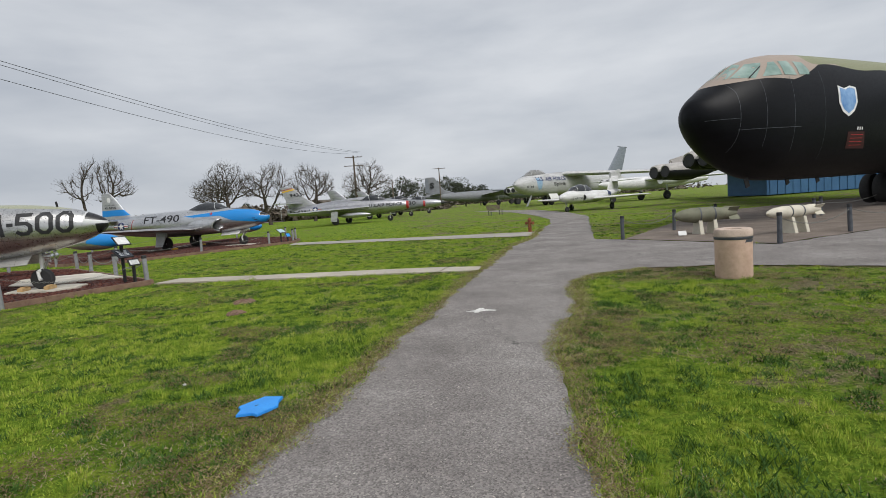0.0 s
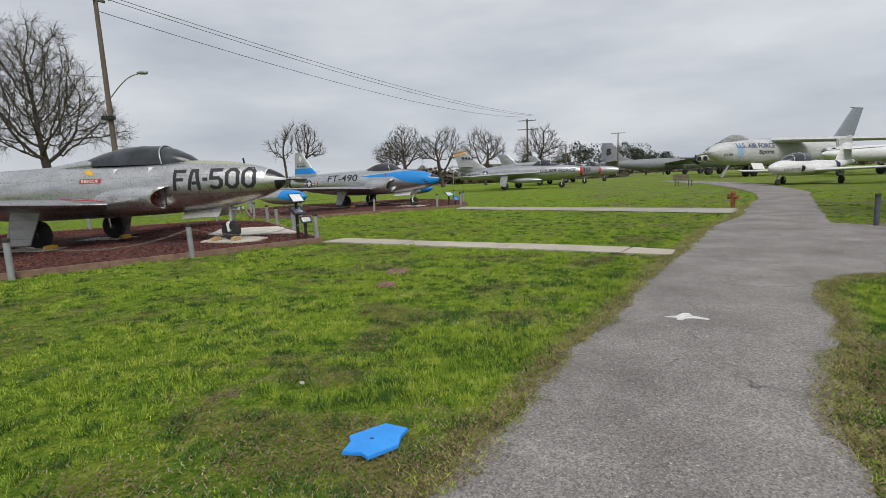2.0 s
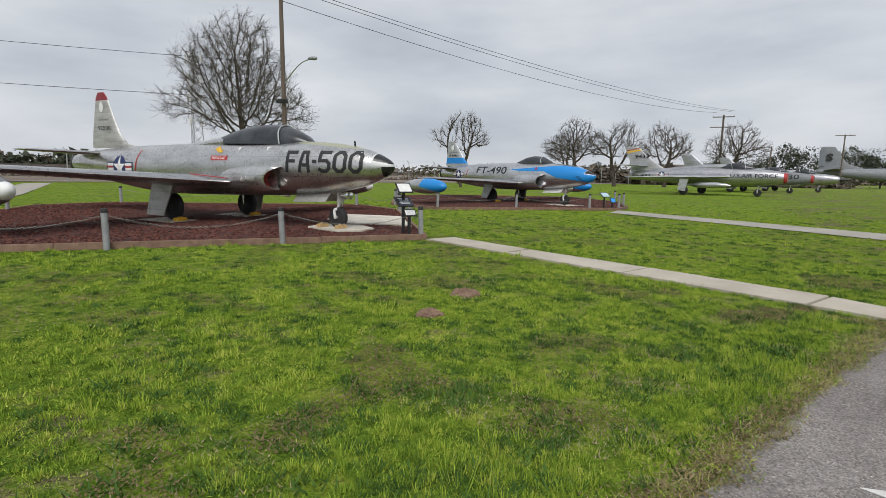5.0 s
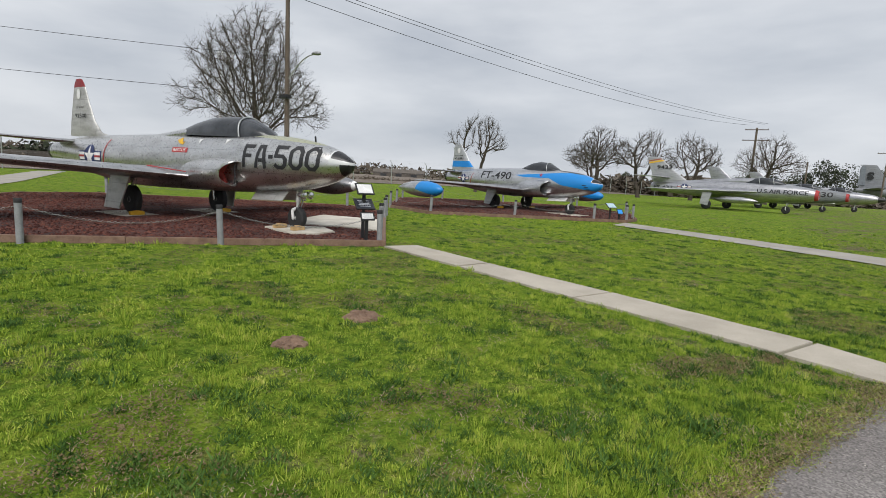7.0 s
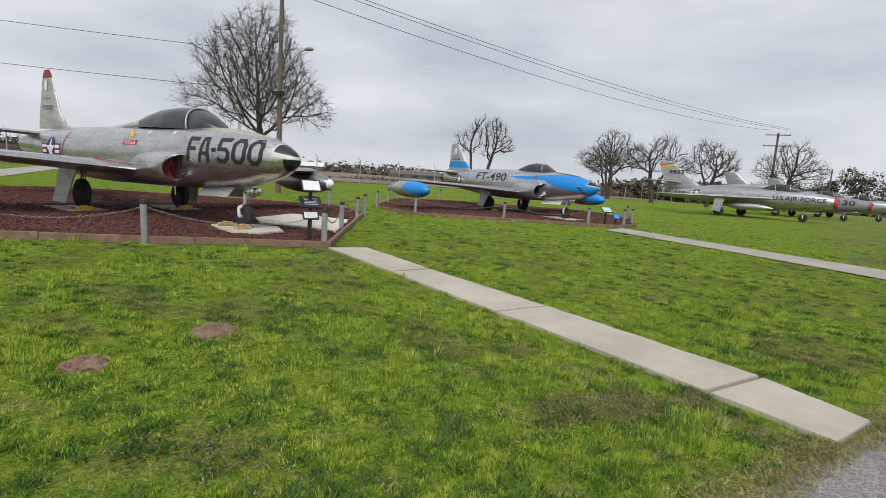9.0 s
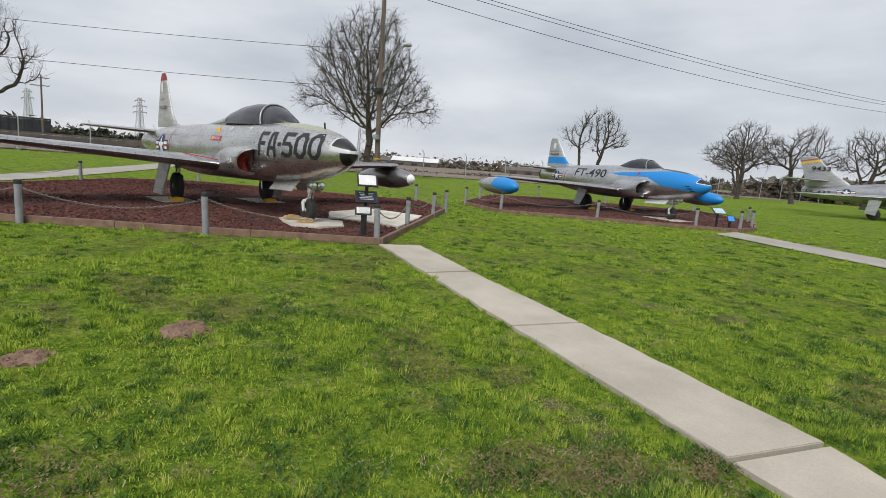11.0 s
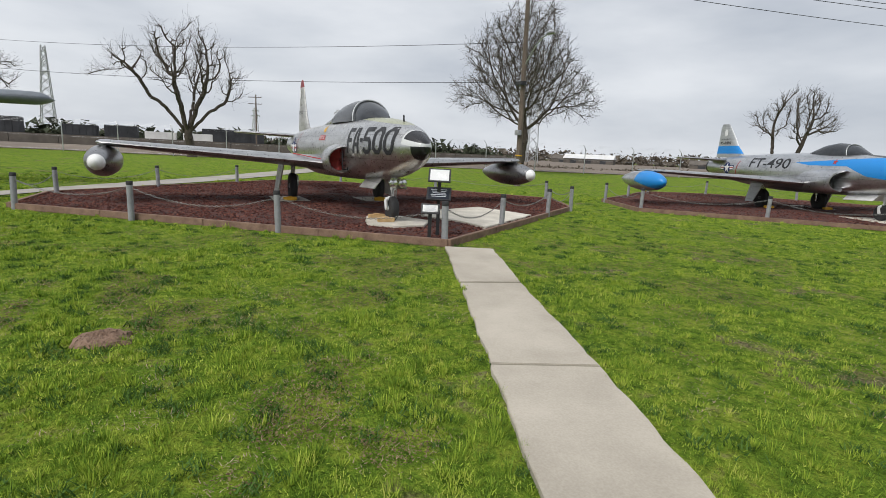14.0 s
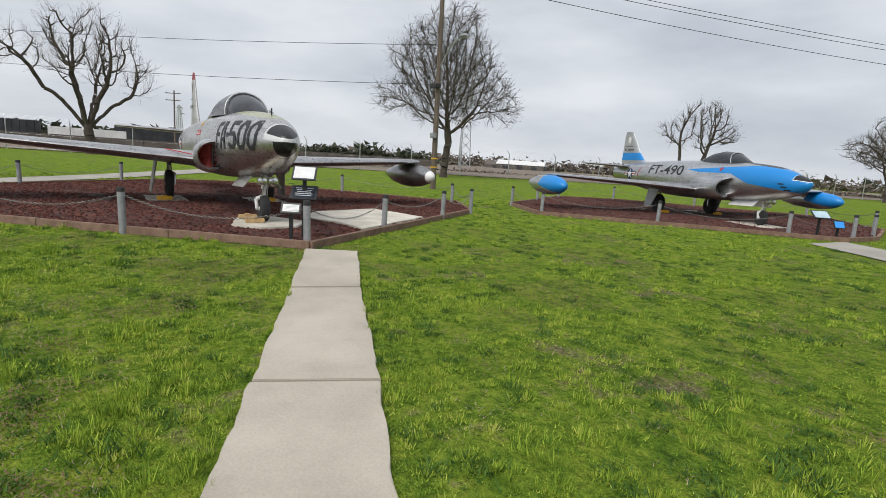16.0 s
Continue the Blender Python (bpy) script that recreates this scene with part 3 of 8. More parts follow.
def insignia(cx, cz, r, side_at, parent, sign=-1):
    """A roundel with star and bars."""
    disc = [(cx + r * math.cos(a), cz + r * math.sin(a)) for a in np.linspace(0, 2 * math.pi, 28, endpoint=False)]
    part("bar_border", wrap(poly_flat([(cx - 2.05 * r, cz - .36 * r), (cx + 2.05 * r, cz - .36 * r), (cx + 2.05 * r, cz + .48 * r), (cx - 2.05 * r, cz + .48 * r)]), side_at, 0.12, 0.005, sign), navy, parent, "", False)
    part("roundel_disc", wrap(poly_flat(disc), side_at, 0.12, 0.008, sign), navy, parent, "", False)
    for s in (-1, 1):
        a, b = sorted((cx + s * 0.95 * r, cx + s * 1.93 * r))
        part("white_bar", wrap(poly_flat([(a, cz - .25 * r), (b, cz - .25 * r), (b, cz + .37 * r), (a, cz + .37 * r)]), side_at, 0.12, 0.011, sign), white_paint, parent, "", False)
        part("red_bar", wrap(poly_flat([(a, cz - .02 * r), (b, cz - .02 * r), (b, cz + .14 * r), (a, cz + .14 * r)]), side_at, 0.12, 0.014, sign), red_m, parent, "", False)
    star = []
    for k in range(10):
        rr = r if k % 2 == 0 else r * 0.382
        a = math.pi / 2 + k * math.pi / 5
        star.append((cx + rr * math.cos(a), cz + rr * math.sin(a)))
    part("white_star", wrap(poly_flat(star), side_at, 0.12, 0.012, sign), white_paint, parent, "", False)


def wheel(name, parent, x, y, z, r, w, hub=None, label="black rubber tyre"):
    tyre = lathe_part(name, [(-w / 2, r * 0.62), (-w / 2, r * 0.86), (-w * 0.36, r * 0.97), (-w * 0.15, r), (w * 0.15, r), (w * 0.36, r * 0.97), (w / 2, r * 0.86), (w / 2, r * 0.62)], black_rubber, parent, label, 28, "y", (x, y, z))
    h = hub or galvanised
    V, Fc = lathe([(-w * 0.42, r * 0.63), (-w * 0.5, r * 0.58), (-w * 0.40, r * 0.5), (-w * 0.36, r * 0.2), (-w * 0.55, r * 0.17), (w * 0.55, r * 0.17), (w * 0.36, r * 0.2), (w * 0.40, r * 0.5), (w * 0.5, r * 0.58), (w * 0.42, r * 0.63)], 24, "y", (x, y, z))
    rim = solid("rim", (V, Fc), h, tyre)
    return tyre


def slab(points, z0, z1, name, material, parent=None, height=None, bevel=0.0, label=""):
    bm = bmesh.new()
    f = bm.faces.new([bm.verts.new((x, y, z0)) for x, y in points])
    r = bmesh.ops.extrude_face_region(bm, geom=[f])
    for v in r["geom"]:
        if isinstance(v, bmesh.types.BMVert):
            v.co.z = z1
    if bevel:
        es = [e for e in bm.edges if all(abs(v.co.z - z1) < 1e-5 for v in e.verts)]
        bmesh.ops.bevel(bm, geom=es, offset=bevel, segments=2, affect="EDGES")
    bmesh.ops.triangulate(bm, faces=[f for f in bm.faces if len(f.verts) > 4])
    if height:
        for v in bm.verts:
            v.co.z += height(v.co.x, v.co.y)
    return part(name, bm, material, parent, label, False)


def inside(px, py, poly):
    px, py = np.asarray(px, float), np.asarray(py, float)
    r = np.zeros(px.shape, bool)
    n = len(poly)
    for i in range(n):
        (x1, y1), (x2, y2) = poly[i], poly[(i + 1) % n]
        c = ((y1 > py) != (y2 > py)) & (px < (x2 - x1) * (py - y1) / ((y2 - y1) or 1e-9) + x1)
        r ^= c
    return r


def gh(x, y):
    """Height of the ground, which rises gently away from the lawn in the middle."""
    r = math.hypot(x + 3, y - 10)
    k = max(0.0, min(r, 60.0) - 18.0)
    return 0.0075 * k * min(1.0, k / 6.0)


def gh_np(x, y):
    k = np.maximum(0, np.minimum(np.hypot(x + 3, y - 10), 60.0) - 18.0)
    return 0.0075 * k * np.minimum(1, k / 6.0)


# ---------------- ground, paths, beds ----------------
ROAD_L = [(-2.6, -12), (-1.45, -3), (-1.0, 0.6), (-0.5, 2.5), (-0.15, 3.2), (0.2, 4.1), (0.58, 5.2), (0.97, 6.0), (1.15, 6.5), (1.66, 7.7), (2.2, 9.2), (2.7, 10.25), (4.7, 14.9), (6.6, 18.3), (8.8, 23.4), (10.6, 27.0), (12.0, 31), (13.8, 39), (15.2, 50), (14.5, 64)]
ROAD_R = [(16.6, 64), (18.2, 50), (16.9, 40), (14.6, 31), (12.6, 26.6), (10.8, 22.5), (7.75, 15.5), (8.2, 14.6), (9.8, 10.3), (13.0, 11.2), (22, 13.5), (30, 10), (22, 0.5), (13.0, 4.0), (9.0, 6.0), (7.6, 7.4), (6.7, 8.2), (5.55, 8.66), (4.5, 8.42), (3.85, 7.95), (3.4, 6.9), (3.0, 5.9), (2.5, 5.0), (2.08, 4.2), (1.85, 3.5), (1.68, 2.86), (1.36, 1.8), (1.15, 0.5), (0.95, -3), (0.2, -12)]


def ragged(points, step, amp, seed):
    out = []
    for i, (a, b) in enumerate(zip(points, points[1:])):
        d = math.dist(a, b)
        n = max(1, int(d / step))
        for k in range(n):
            u = k / n
            x, y = a[0] + (b[0] - a[0]) * u, a[1] + (b[1] - a[1]) * u
            q = noise.noise((x * 2.3, y * 2.3, seed)) * amp + noise.noise((x * 9, y * 9, seed)) * amp * 0.4
            nx, ny = -(b[1] - a[1]) / d, (b[0] - a[0]) / d
            out.append((x + nx * q, y + ny * q))
    out.append(points[-1])
    return out


ROAD = ragged(ROAD_L, 0.14, 0.09, 1.0) + ragged(ROAD_R, 0.14, 0.11, 5.0)
ROAD_EDGE = ROAD_L + ROAD_R
SW1_L, SW1_R = [(-4.93, 13.54), (-2.65, 12.63), (-0.37, 11.70), (1.92, 10.77), (2.72, 10.42)], [(-4.56, 14.24), (-2.44, 13.36), (-0.06, 12.45), (2.25, 11.50), (2.95, 11.02)]
SW2 = [(-3.3, 26.2), (1.05, 23.4), (4.4, 21.0), (6.95, 18.95), (8.0, 21.3), (4.8, 23.2), (0.95, 25.6), (-3.2, 28.2)]
SW3 = [(-12.6, 3.4), (-14.3, 4.9), (-20.0, 8.4), (-29.5, 14.4), (-44, 23), (-44.6, 25.2), (-29.2, 16.4), (-19.6, 10.0), (-14.6, 6.15), (-11.6, 4.2), (-4, -6), (-5.4, -6.6)]
BED_94 = [(-5.0, 13.63), (-10.95, 6.42), (-13.95, 6.55), (-20.6, 13.0), (-20.6, 15.8), (-13.0, 21.8), (-10.1, 20.35)]
BED_80 = [(-3.25, 28.5), (-9.65, 22.75), (-12.9, 24.2), (-16.6, 30.3), (-15.5, 33.5), (-8.0, 38.0), (-4.2, 34.0), (-3.2, 30.4)]
GRAVEL = [(8.3, 14.55), (9.85, 10.3), (13.0, 11.2), (22, 13.5), (34, 15), (34, 27), (18, 25), (12, 18.5)]

# ground sheet: finer near the walk
ax = np.unique(np.concatenate([np.arange(-40, 41, 1.6), np.geomspace(41, 3200, 26), -np.geomspace(41, 3200, 26)]))
ay = np.unique(np.concatenate([np.arange(-30, 72, 1.6), np.geomspace(73, 3200, 26), -np.geomspace(31, 3200, 26)]))
GX, GY = np.meshgrid(ax, ay)
GZ = gh_np(GX, GY) + np.array([[noise.noise((x * 0.35, y * 0.35, 3)) * 0.012 for x in ax] for y in ay]) - 0.012
W = len(ax)
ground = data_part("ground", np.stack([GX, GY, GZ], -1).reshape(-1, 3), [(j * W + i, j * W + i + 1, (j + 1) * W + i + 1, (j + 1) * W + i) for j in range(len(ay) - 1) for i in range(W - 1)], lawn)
tagged(ground, "green winter lawn with straw and bare patches", "lawn", kind="structure")


def sheet(points, lift, name, material, label, category, cell=1.0):
    """A draped flat strip of paving."""
    bm = bmesh.new()
    bm.faces.new([bm.verts.new((x, y, 0)) for x, y in points])
    bmesh.ops.triangulate(bm, faces=bm.faces[:])
    for axis in (0, 1):
        lo, hi = min(v.co[axis] for v in bm.verts), max(v.co[axis] for v in bm.verts)
        for k in np.arange(lo + 2.5, hi, 2.5):
            no = Vector((1, 0, 0)) if axis == 0 else Vector((0, 1, 0))
            bmesh.ops.bisect_plane(bm, geom=bm.verts[:] + bm.edges[:] + bm.faces[:], plane_co=no * k, plane_no=no)
    for v in bm.verts:
        v.co.z = gh(v.co.x, v.co.y) + lift
    for f in bm.faces:
        if f.normal.z < 0:
            f.normal_flip()
    ob = part(name, bm, material, None, "", False)
    for p in ob.data.polygons:
        if p.normal.z < 0:
            p.flip()
    return tagged(ob, label, category, kind="structure")


sheet(ROAD, 0.012, "road", asphalt, "worn grey asphalt path with coarse chippings", "path")
sheet(ragged(SW2, 0.4, 0.06, 9.0), 0.016, "pavement_2", concrete2, "grey footpath of worn concrete across the lawn", "path")
sheet(ragged(SW3, 0.5, 0.05, 4.0), 0.014, "pavement_3", concrete2, "grey footpath behind the mulch bed", "path")
sheet(ragged(GRAVEL, 0.5, 0.1, 6.0), 0.02, "gravel_bed", gravel, "brown gravel ground under the black bomber", "gravel")

# first footpath: single concrete slabs
pave = tagged(new("pavement"), "pale concrete footpath of single slabs", "path", kind="structure")
for i in range(4):
    l0, l1, r0, r1 = Vector(SW1_L[i]), Vector(SW1_L[i + 1]), Vector(SW1_R[i]), Vector(SW1_R[i + 1])
    g = 0.02 / max((l1 - l0).length, 0.1)
    a, b, c, d = l0.lerp(l1, g), l0.lerp(l1, 1 - g), r0.lerp(r1, 1 - g), r0.lerp(r1, g)
    left = ragged([tuple(a), tuple(b)], 0.11, 0.03, 2.0 + i)
    right = ragged([tuple(c), tuple(d)], 0.11, 0.03, 7.0 + i)
    slab(left + right, -0.06, 0.024 - 0.004 * (i % 2), "slab", concrete, pave, None, 0.006)

# painted arrow on the asphalt
arrow = [(1.62, 6.33), (1.74, 6.36), (1.84, 6.47), (1.89, 6.46), (1.90, 6.36), (2.03, 6.24), (1.99, 6.21), (1.87, 6.27), (1.80, 6.25), (1.76, 6.19), (1.71, 6.21), (1.73, 6.28)]
arr = slab(arrow, 0.013, 0.0155, "path_arrow", worn_white)
tagged(arr, "worn white arrow painted on the asphalt", "road marking")

# blue board lying in the grass
bl = [(-0.71, 3.40), (-0.70, 3.52), (-0.73, 3.58), (-0.62, 3.69), (-0.56, 3.75), (-0.41, 3.70), (-0.43, 3.60), (-0.42, 3.50), (-0.55, 3.36), (-0.60, 3.40)]
board = slab([(x + 0.0, y + 0.04) for x, y in bl], 0.012, 0.032, "blue_board", blue_plate, None, None, 0.004)
tagged(board, "bright blue plastic board lying in the grass", "board")
slab([(-0.60, 3.60), (-0.578, 3.605), (-0.575, 3.59), (-0.597, 3.585)], 0.033, 0.0335, "drain_hole", black_paint, board)


def mulch_bed(name, points, material_edge, label):
    cx, cy = sum(p[0] for p in points) / len(points), sum(p[1] for p in points) / len(points)
    bed = tagged(new(name), label, "mulch bed", kind="structure")
    n = 46
    V, Fc = [(cx, cy, gh(cx, cy) + 0.12)], []
    ring = []
    for a, b in zip(points, points[1:] + points[:1]):
        for k in range(12):
            ring.append((a[0] + (b[0] - a[0]) * k / 12, a[1] + (b[1] - a[1]) * k / 12))
    R, L = 14, len(ring)
    for j in range(1, R + 1):
        u = j / R
        for x, y in ring:
            px, py = cx + (x - cx) * u, cy + (y - cy) * u
            V.append((px, py, gh(px, py) + 0.085 + 0.035 * (1 - u) + 0.018 * noise.noise((px * 1.7, py * 1.7, 5)) - (0.02 if j == R else 0)))
    for k in range(L):
        Fc.append((0, 1 + k, 1 + (k + 1) % L))
    for j in range(R - 1):
        for k in range(L):
            q = (k + 1) % L
            Fc.append((1 + j * L + k, 1 + (j + 1) * L + k, 1 + (j + 1) * L + q, 1 + j * L + q))
    data_part("mulch", V, Fc, mulch_m, bed)
    for a, b in zip(points, points[1:] + points[:1]):
        d = math.dist(a, b)
        m = max(1, round(d / 2.4))
        for k in range(m):
            u0, u1 = k / m, (k + 1) / m
            p, q = Vector((a[0] + (b[0] - a[0]) * u0, a[1] + (b[1] - a[1]) * u0)), Vector((a[0] + (b[0] - a[0]) * u1, a[1] + (b[1] - a[1]) * u1))
            c = (p + q) / 2
            z = gh(c.x, c.y)
            M = Matrix.Translation((c.x, c.y, z + 0.05 + random.uniform(-.004, .004))) @ Matrix.Rotation(math.atan2(q.y - p.y, q.x - p.x) + random.uniform(-.004, .004), 4, "Z") @ Matrix.Rotation(random.uniform(-.02, .02), 4, "X")
            part("timber_beam", box_bm(((q - p).length - 0.006, 0.085, 0.13), M, 0.008), material_edge, bed, "", True, 50)
    # loose chips
    rng = np.random.default_rng(int(abs(cx) * 100))
    N = 26000 if name == "mulch_bed_1" else 9000
    lo, hi = np.min(points, 0), np.max(points, 0)
    P = rng.uniform(lo, hi, (N * 2, 2))
    P = P[inside(P[:, 0], P[:, 1], points)][:N]
    s = rng.uniform(0.012, 0.034, len(P))
    ang = rng.uniform(0, 6.28, len(P))
    rad = np.hypot(P[:, 0] - cx, P[:, 1] - cy)
    base = gh_np(P[:, 0], P[:, 1]) + 0.098 + 0.012 * np.cos(rad * 0.3)
    tet = np.array([(1.5, 0, -.2), (-1.2, .6, -.2), (-1.0, -.7, -.2), (-0.1, 0.05, .75)])
    ca, sa = np.cos(ang), np.sin(ang)
    VV = np.empty((len(P), 4, 3))
    for k in range(4):
        x, y, z = tet[k]
        VV[:, k, 0] = P[:, 0] + s * (x * ca - y * sa)
        VV[:, k, 1] = P[:, 1] + s * (x * sa + y * ca)
        VV[:, k, 2] = base + s * z
    FF = (np.arange(len(P))[:, None, None] * 4 + np.array([[0, 1, 3], [1, 2, 3], [2, 0, 3]])[None]).reshape(-1, 3)
    ch = data_part("wood_chips", VV.reshape(-1, 3).tolist(), FF.tolist(), chip_m, bed, "", False)
    tagged(ch, "", kind="stuff")
    return bed


mulch_bed("mulch_bed_1", BED_94, timber, "bed of dark red mulch edged with weathered timber")
mulch_bed("mulch_bed_2", BED_80, timber, "bed of red mulch edged with thin timber")


def pad(points, h, label):
    ob = slab(ragged(points + points[:1], 0.2, 0.05, 3.3)[:-1], 0.06, 0.06 + h, "concrete_pad", pad_m, None, gh, 0.01)
    return tagged(ob, label, "concrete pad")


# ---------------- aircraft ----------------
def intake(parent, hull, side, x_lip, zc, hw, hh, x_end, yc, material, grid=True):
    """A side intake: outer fairing, rounded lip, hollow duct and its cover."""
    seg, rows = 28, []
    def ring(x, cy, cz, w, h, lean):
        out = []
        for k in range(seg):
            a = 2 * math.pi * k / seg
            ca, sa = math.cos(a), math.sin(a)
            out.append((x + lean * sa * h + (-0.28 * abs(ca) ** 2 if lean else 0), side * (cy + w * ca), cz + h * math.copysign(abs(sa) ** 0.85, sa)))
        return out
    outer = [ring(x_lip, yc, zc, hw, hh, 0.25), ring(x_lip - 0.06, yc, zc, hw + 0.035, hh + 0.035, 0.25), ring(x_lip - 0.5, yc - 0.01, zc, hw + 0.05, hh + 0.06, 0.12)]
    for u in (0.3, 0.55, 0.8, 1.0):
        x = x_lip - 0.4 + (x_end - x_lip + 0.4) * u
        outer.append(ring(x, yc - 0.33 * u ** 1.3, zc - 0.05 * u, (hw + 0.05) * (1 - 0.35 * u), (hh + 0.06) * (1 - 0.1 * u), 0.0))
    inner = [ring(x_lip - 0.05, yc, zc, hw - 0.03, hh - 0.03, 0.25), ring(x_lip - 0.32, yc, zc, hw - 0.045, hh - 0.045, 0.2)]
    V, Fc = [], []
    def strip(rings):
        o = len(V)
        for r in rings:
            V.extend(r)
        for i in range(len(rings) - 1):
            for k in range(seg):
                q = (k + 1) % seg
                Fc.append((o + i * seg + k, o + i * seg + q, o + (i + 1) * seg + q, o + (i + 1) * seg + k))
    strip(outer)
    strip([outer[0]] + inner)
    ob = solid("intake_fairing", (V, Fc), material, parent)
    cov = inner[-1]
    c = Vector((sum(p[0] for p in cov) / seg, sum(p[1] for p in cov) / seg, zc))
    data_part("intake_cover", [tuple(c)] + [tuple(p) for p in cov], [(0, 1 + k, 1 + (k + 1) % seg) for k in range(seg)], cover_red if grid else black_paint, parent, "red blanking cover" if grid else "dark duct", False)
    if grid:
        bm = bmesh.new()
        yi = side * (yc - hw * 0.55)
        for k in range(5):
            z = zc - hh * 0.7 + k * hh * 0.34
            tube_between(bm, (x_lip - 0.16, yi, z), (x_lip - 0.05, yi + side * 0.14, z - 0.02), 0.012, seg=6)
        for dx, dy in ((-0.16, 0), (-0.05, 0.14)):
            tube_between(bm, (x_lip + dx, yi + side * dy, zc - hh * 0.8), (x_lip + dx, yi + side * dy, zc + hh * 0.8), 0.016, seg=6)
        part("boundary_grille", bm, black_paint, parent)
    return ob


def gear_leg(parent, x, y, ztop, r, w, fork_side=1, nose=False, ground=0.0):
    bm = bmesh.new()
    zc = ground + r
    tube_between(bm, (x + 0.05, y, ztop), (x + 0.02, y, zc + r + 0.12), 0.055)
    part("gear_strut", bm, white_paint if nose else galvanised, parent)
    bm = bmesh.new()
    tube_between(bm, (x + 0.02, y, zc + r + 0.16), (x + 0.01, y, zc + r * 0.75), 0.036)
    tube_between(bm, (x + 0.01, y + fork_side * 0.0, zc + r * 0.9), (x - 0.02, y + fork_side * (w * 0.5 + 0.05), zc + r * 0.7), 0.04)
    tube_between(bm, (x - 0.02, y + fork_side * (w * 0.5 + 0.05), zc + r * 0.72), (x, y + fork_side * (w * 0.5 + 0.04), zc), 0.035)
    tube_between(bm, (x, y + fork_side * (w * 0.5 + 0.06), zc), (x, y - w * 0.3 * fork_side, zc), 0.03)
    part("wheel_fork", bm, white_paint if nose else chrome, parent)
    bm = bmesh.new()
    for s in (-0.05, 0.05):
        tube_between(bm, (x + 0.08, y + s, ztop - 0.1), (x + 0.17, y + s * 0.6, zc + r + 0.22), 0.014, seg=6)
        tube_between(bm, (x + 0.17, y + s * 0.6, zc + r + 0.22), (x + 0.06, y + s, zc + r * 0.9), 0.014, seg=6)
    part("torque_link", bm, galvanised, parent)
    wheel("wheel", parent, x, y, zc, r, w, white_paint if nose else galvanised)


def plate(name, corners, thick, material, parent, label=""):
    """A thin door from four corners."""
    a, b, c, d = [Vector(p) for p in corners]
    n = (b - a).cross(d - a).normalized() * thick / 2
    V = [p + n for p in (a, b, c, d)] + [p - n for p in (a, b, c, d)]
    Fc = [(0, 1, 2, 3), (7, 6, 5, 4), (0, 4, 5, 1), (1, 5, 6, 2), (2, 6, 7, 3), (3, 7, 4, 0)]
    return solid(name, (V, Fc), material, parent, label)


def chock(x, y, z, rot, material, parent_label):
    bm = bmesh.new()
    box_bm((0.34, 0.12, 0.09), pose(0, 0, 0.045), 0.012, bm)
    box_bm((0.10, 0.122, 0.02), pose(0.0, 0, 0.098), 0.006, bm)
    ob = part("wheel_chock", bm, material)
    ob.matrix_world = pose(x, y, z, 0, 0, rot)
    tagged(ob, parent_label, "chock", "wheel chocks")
    return ob


def canopy(parent, pts, half, sill, frame_x, material=None, seg=18, frame_m=None):
    """Bubble canopy through (x, top z, half width) stations above a sill."""
    V, Fc = [], []
    for x, top, w in pts:
        s = sill(x)
        for k in range(seg + 1):
            a = math.pi * k / seg
            V.append((x, w * math.cos(a), s - 0.05 + max(top - s + 0.05, 0.01) * math.sin(a) ** 0.8))
    n = seg + 1
    for i in range(len(pts) - 1):
        for k in range(seg):
            Fc.append((i * n + k, i * n + k + 1, (i + 1) * n + k + 1, (i + 1) * n + k))
    ob = solid("canopy_glass", (V, Fc), material or glass_dark, parent, "dark smoked canopy glass")
    for fx in frame_x:
        top, w = np.interp(-fx, [-p[0] for p in pts], [p[1] for p in pts]), np.interp(-fx, [-p[0] for p in pts], [p[2] for p in pts])
        s = sill(fx)
        bm = bmesh.new()
        prev = None
        for k in range(seg + 1):
            a = math.pi * k / seg
            p = Vector((fx + 0.16 * (1 - math.sin(a)), (w + 0.012) * math.cos(a), s - 0.05 + (top - s + 0.062) * math.sin(a) ** 0.8))
            if prev is not None:
                tube_between(bm, prev, p, 0.02, seg=6)
            prev = p
        part("canopy_frame", bm, frame_m or galvanised, parent, "", True, 80)
    return ob


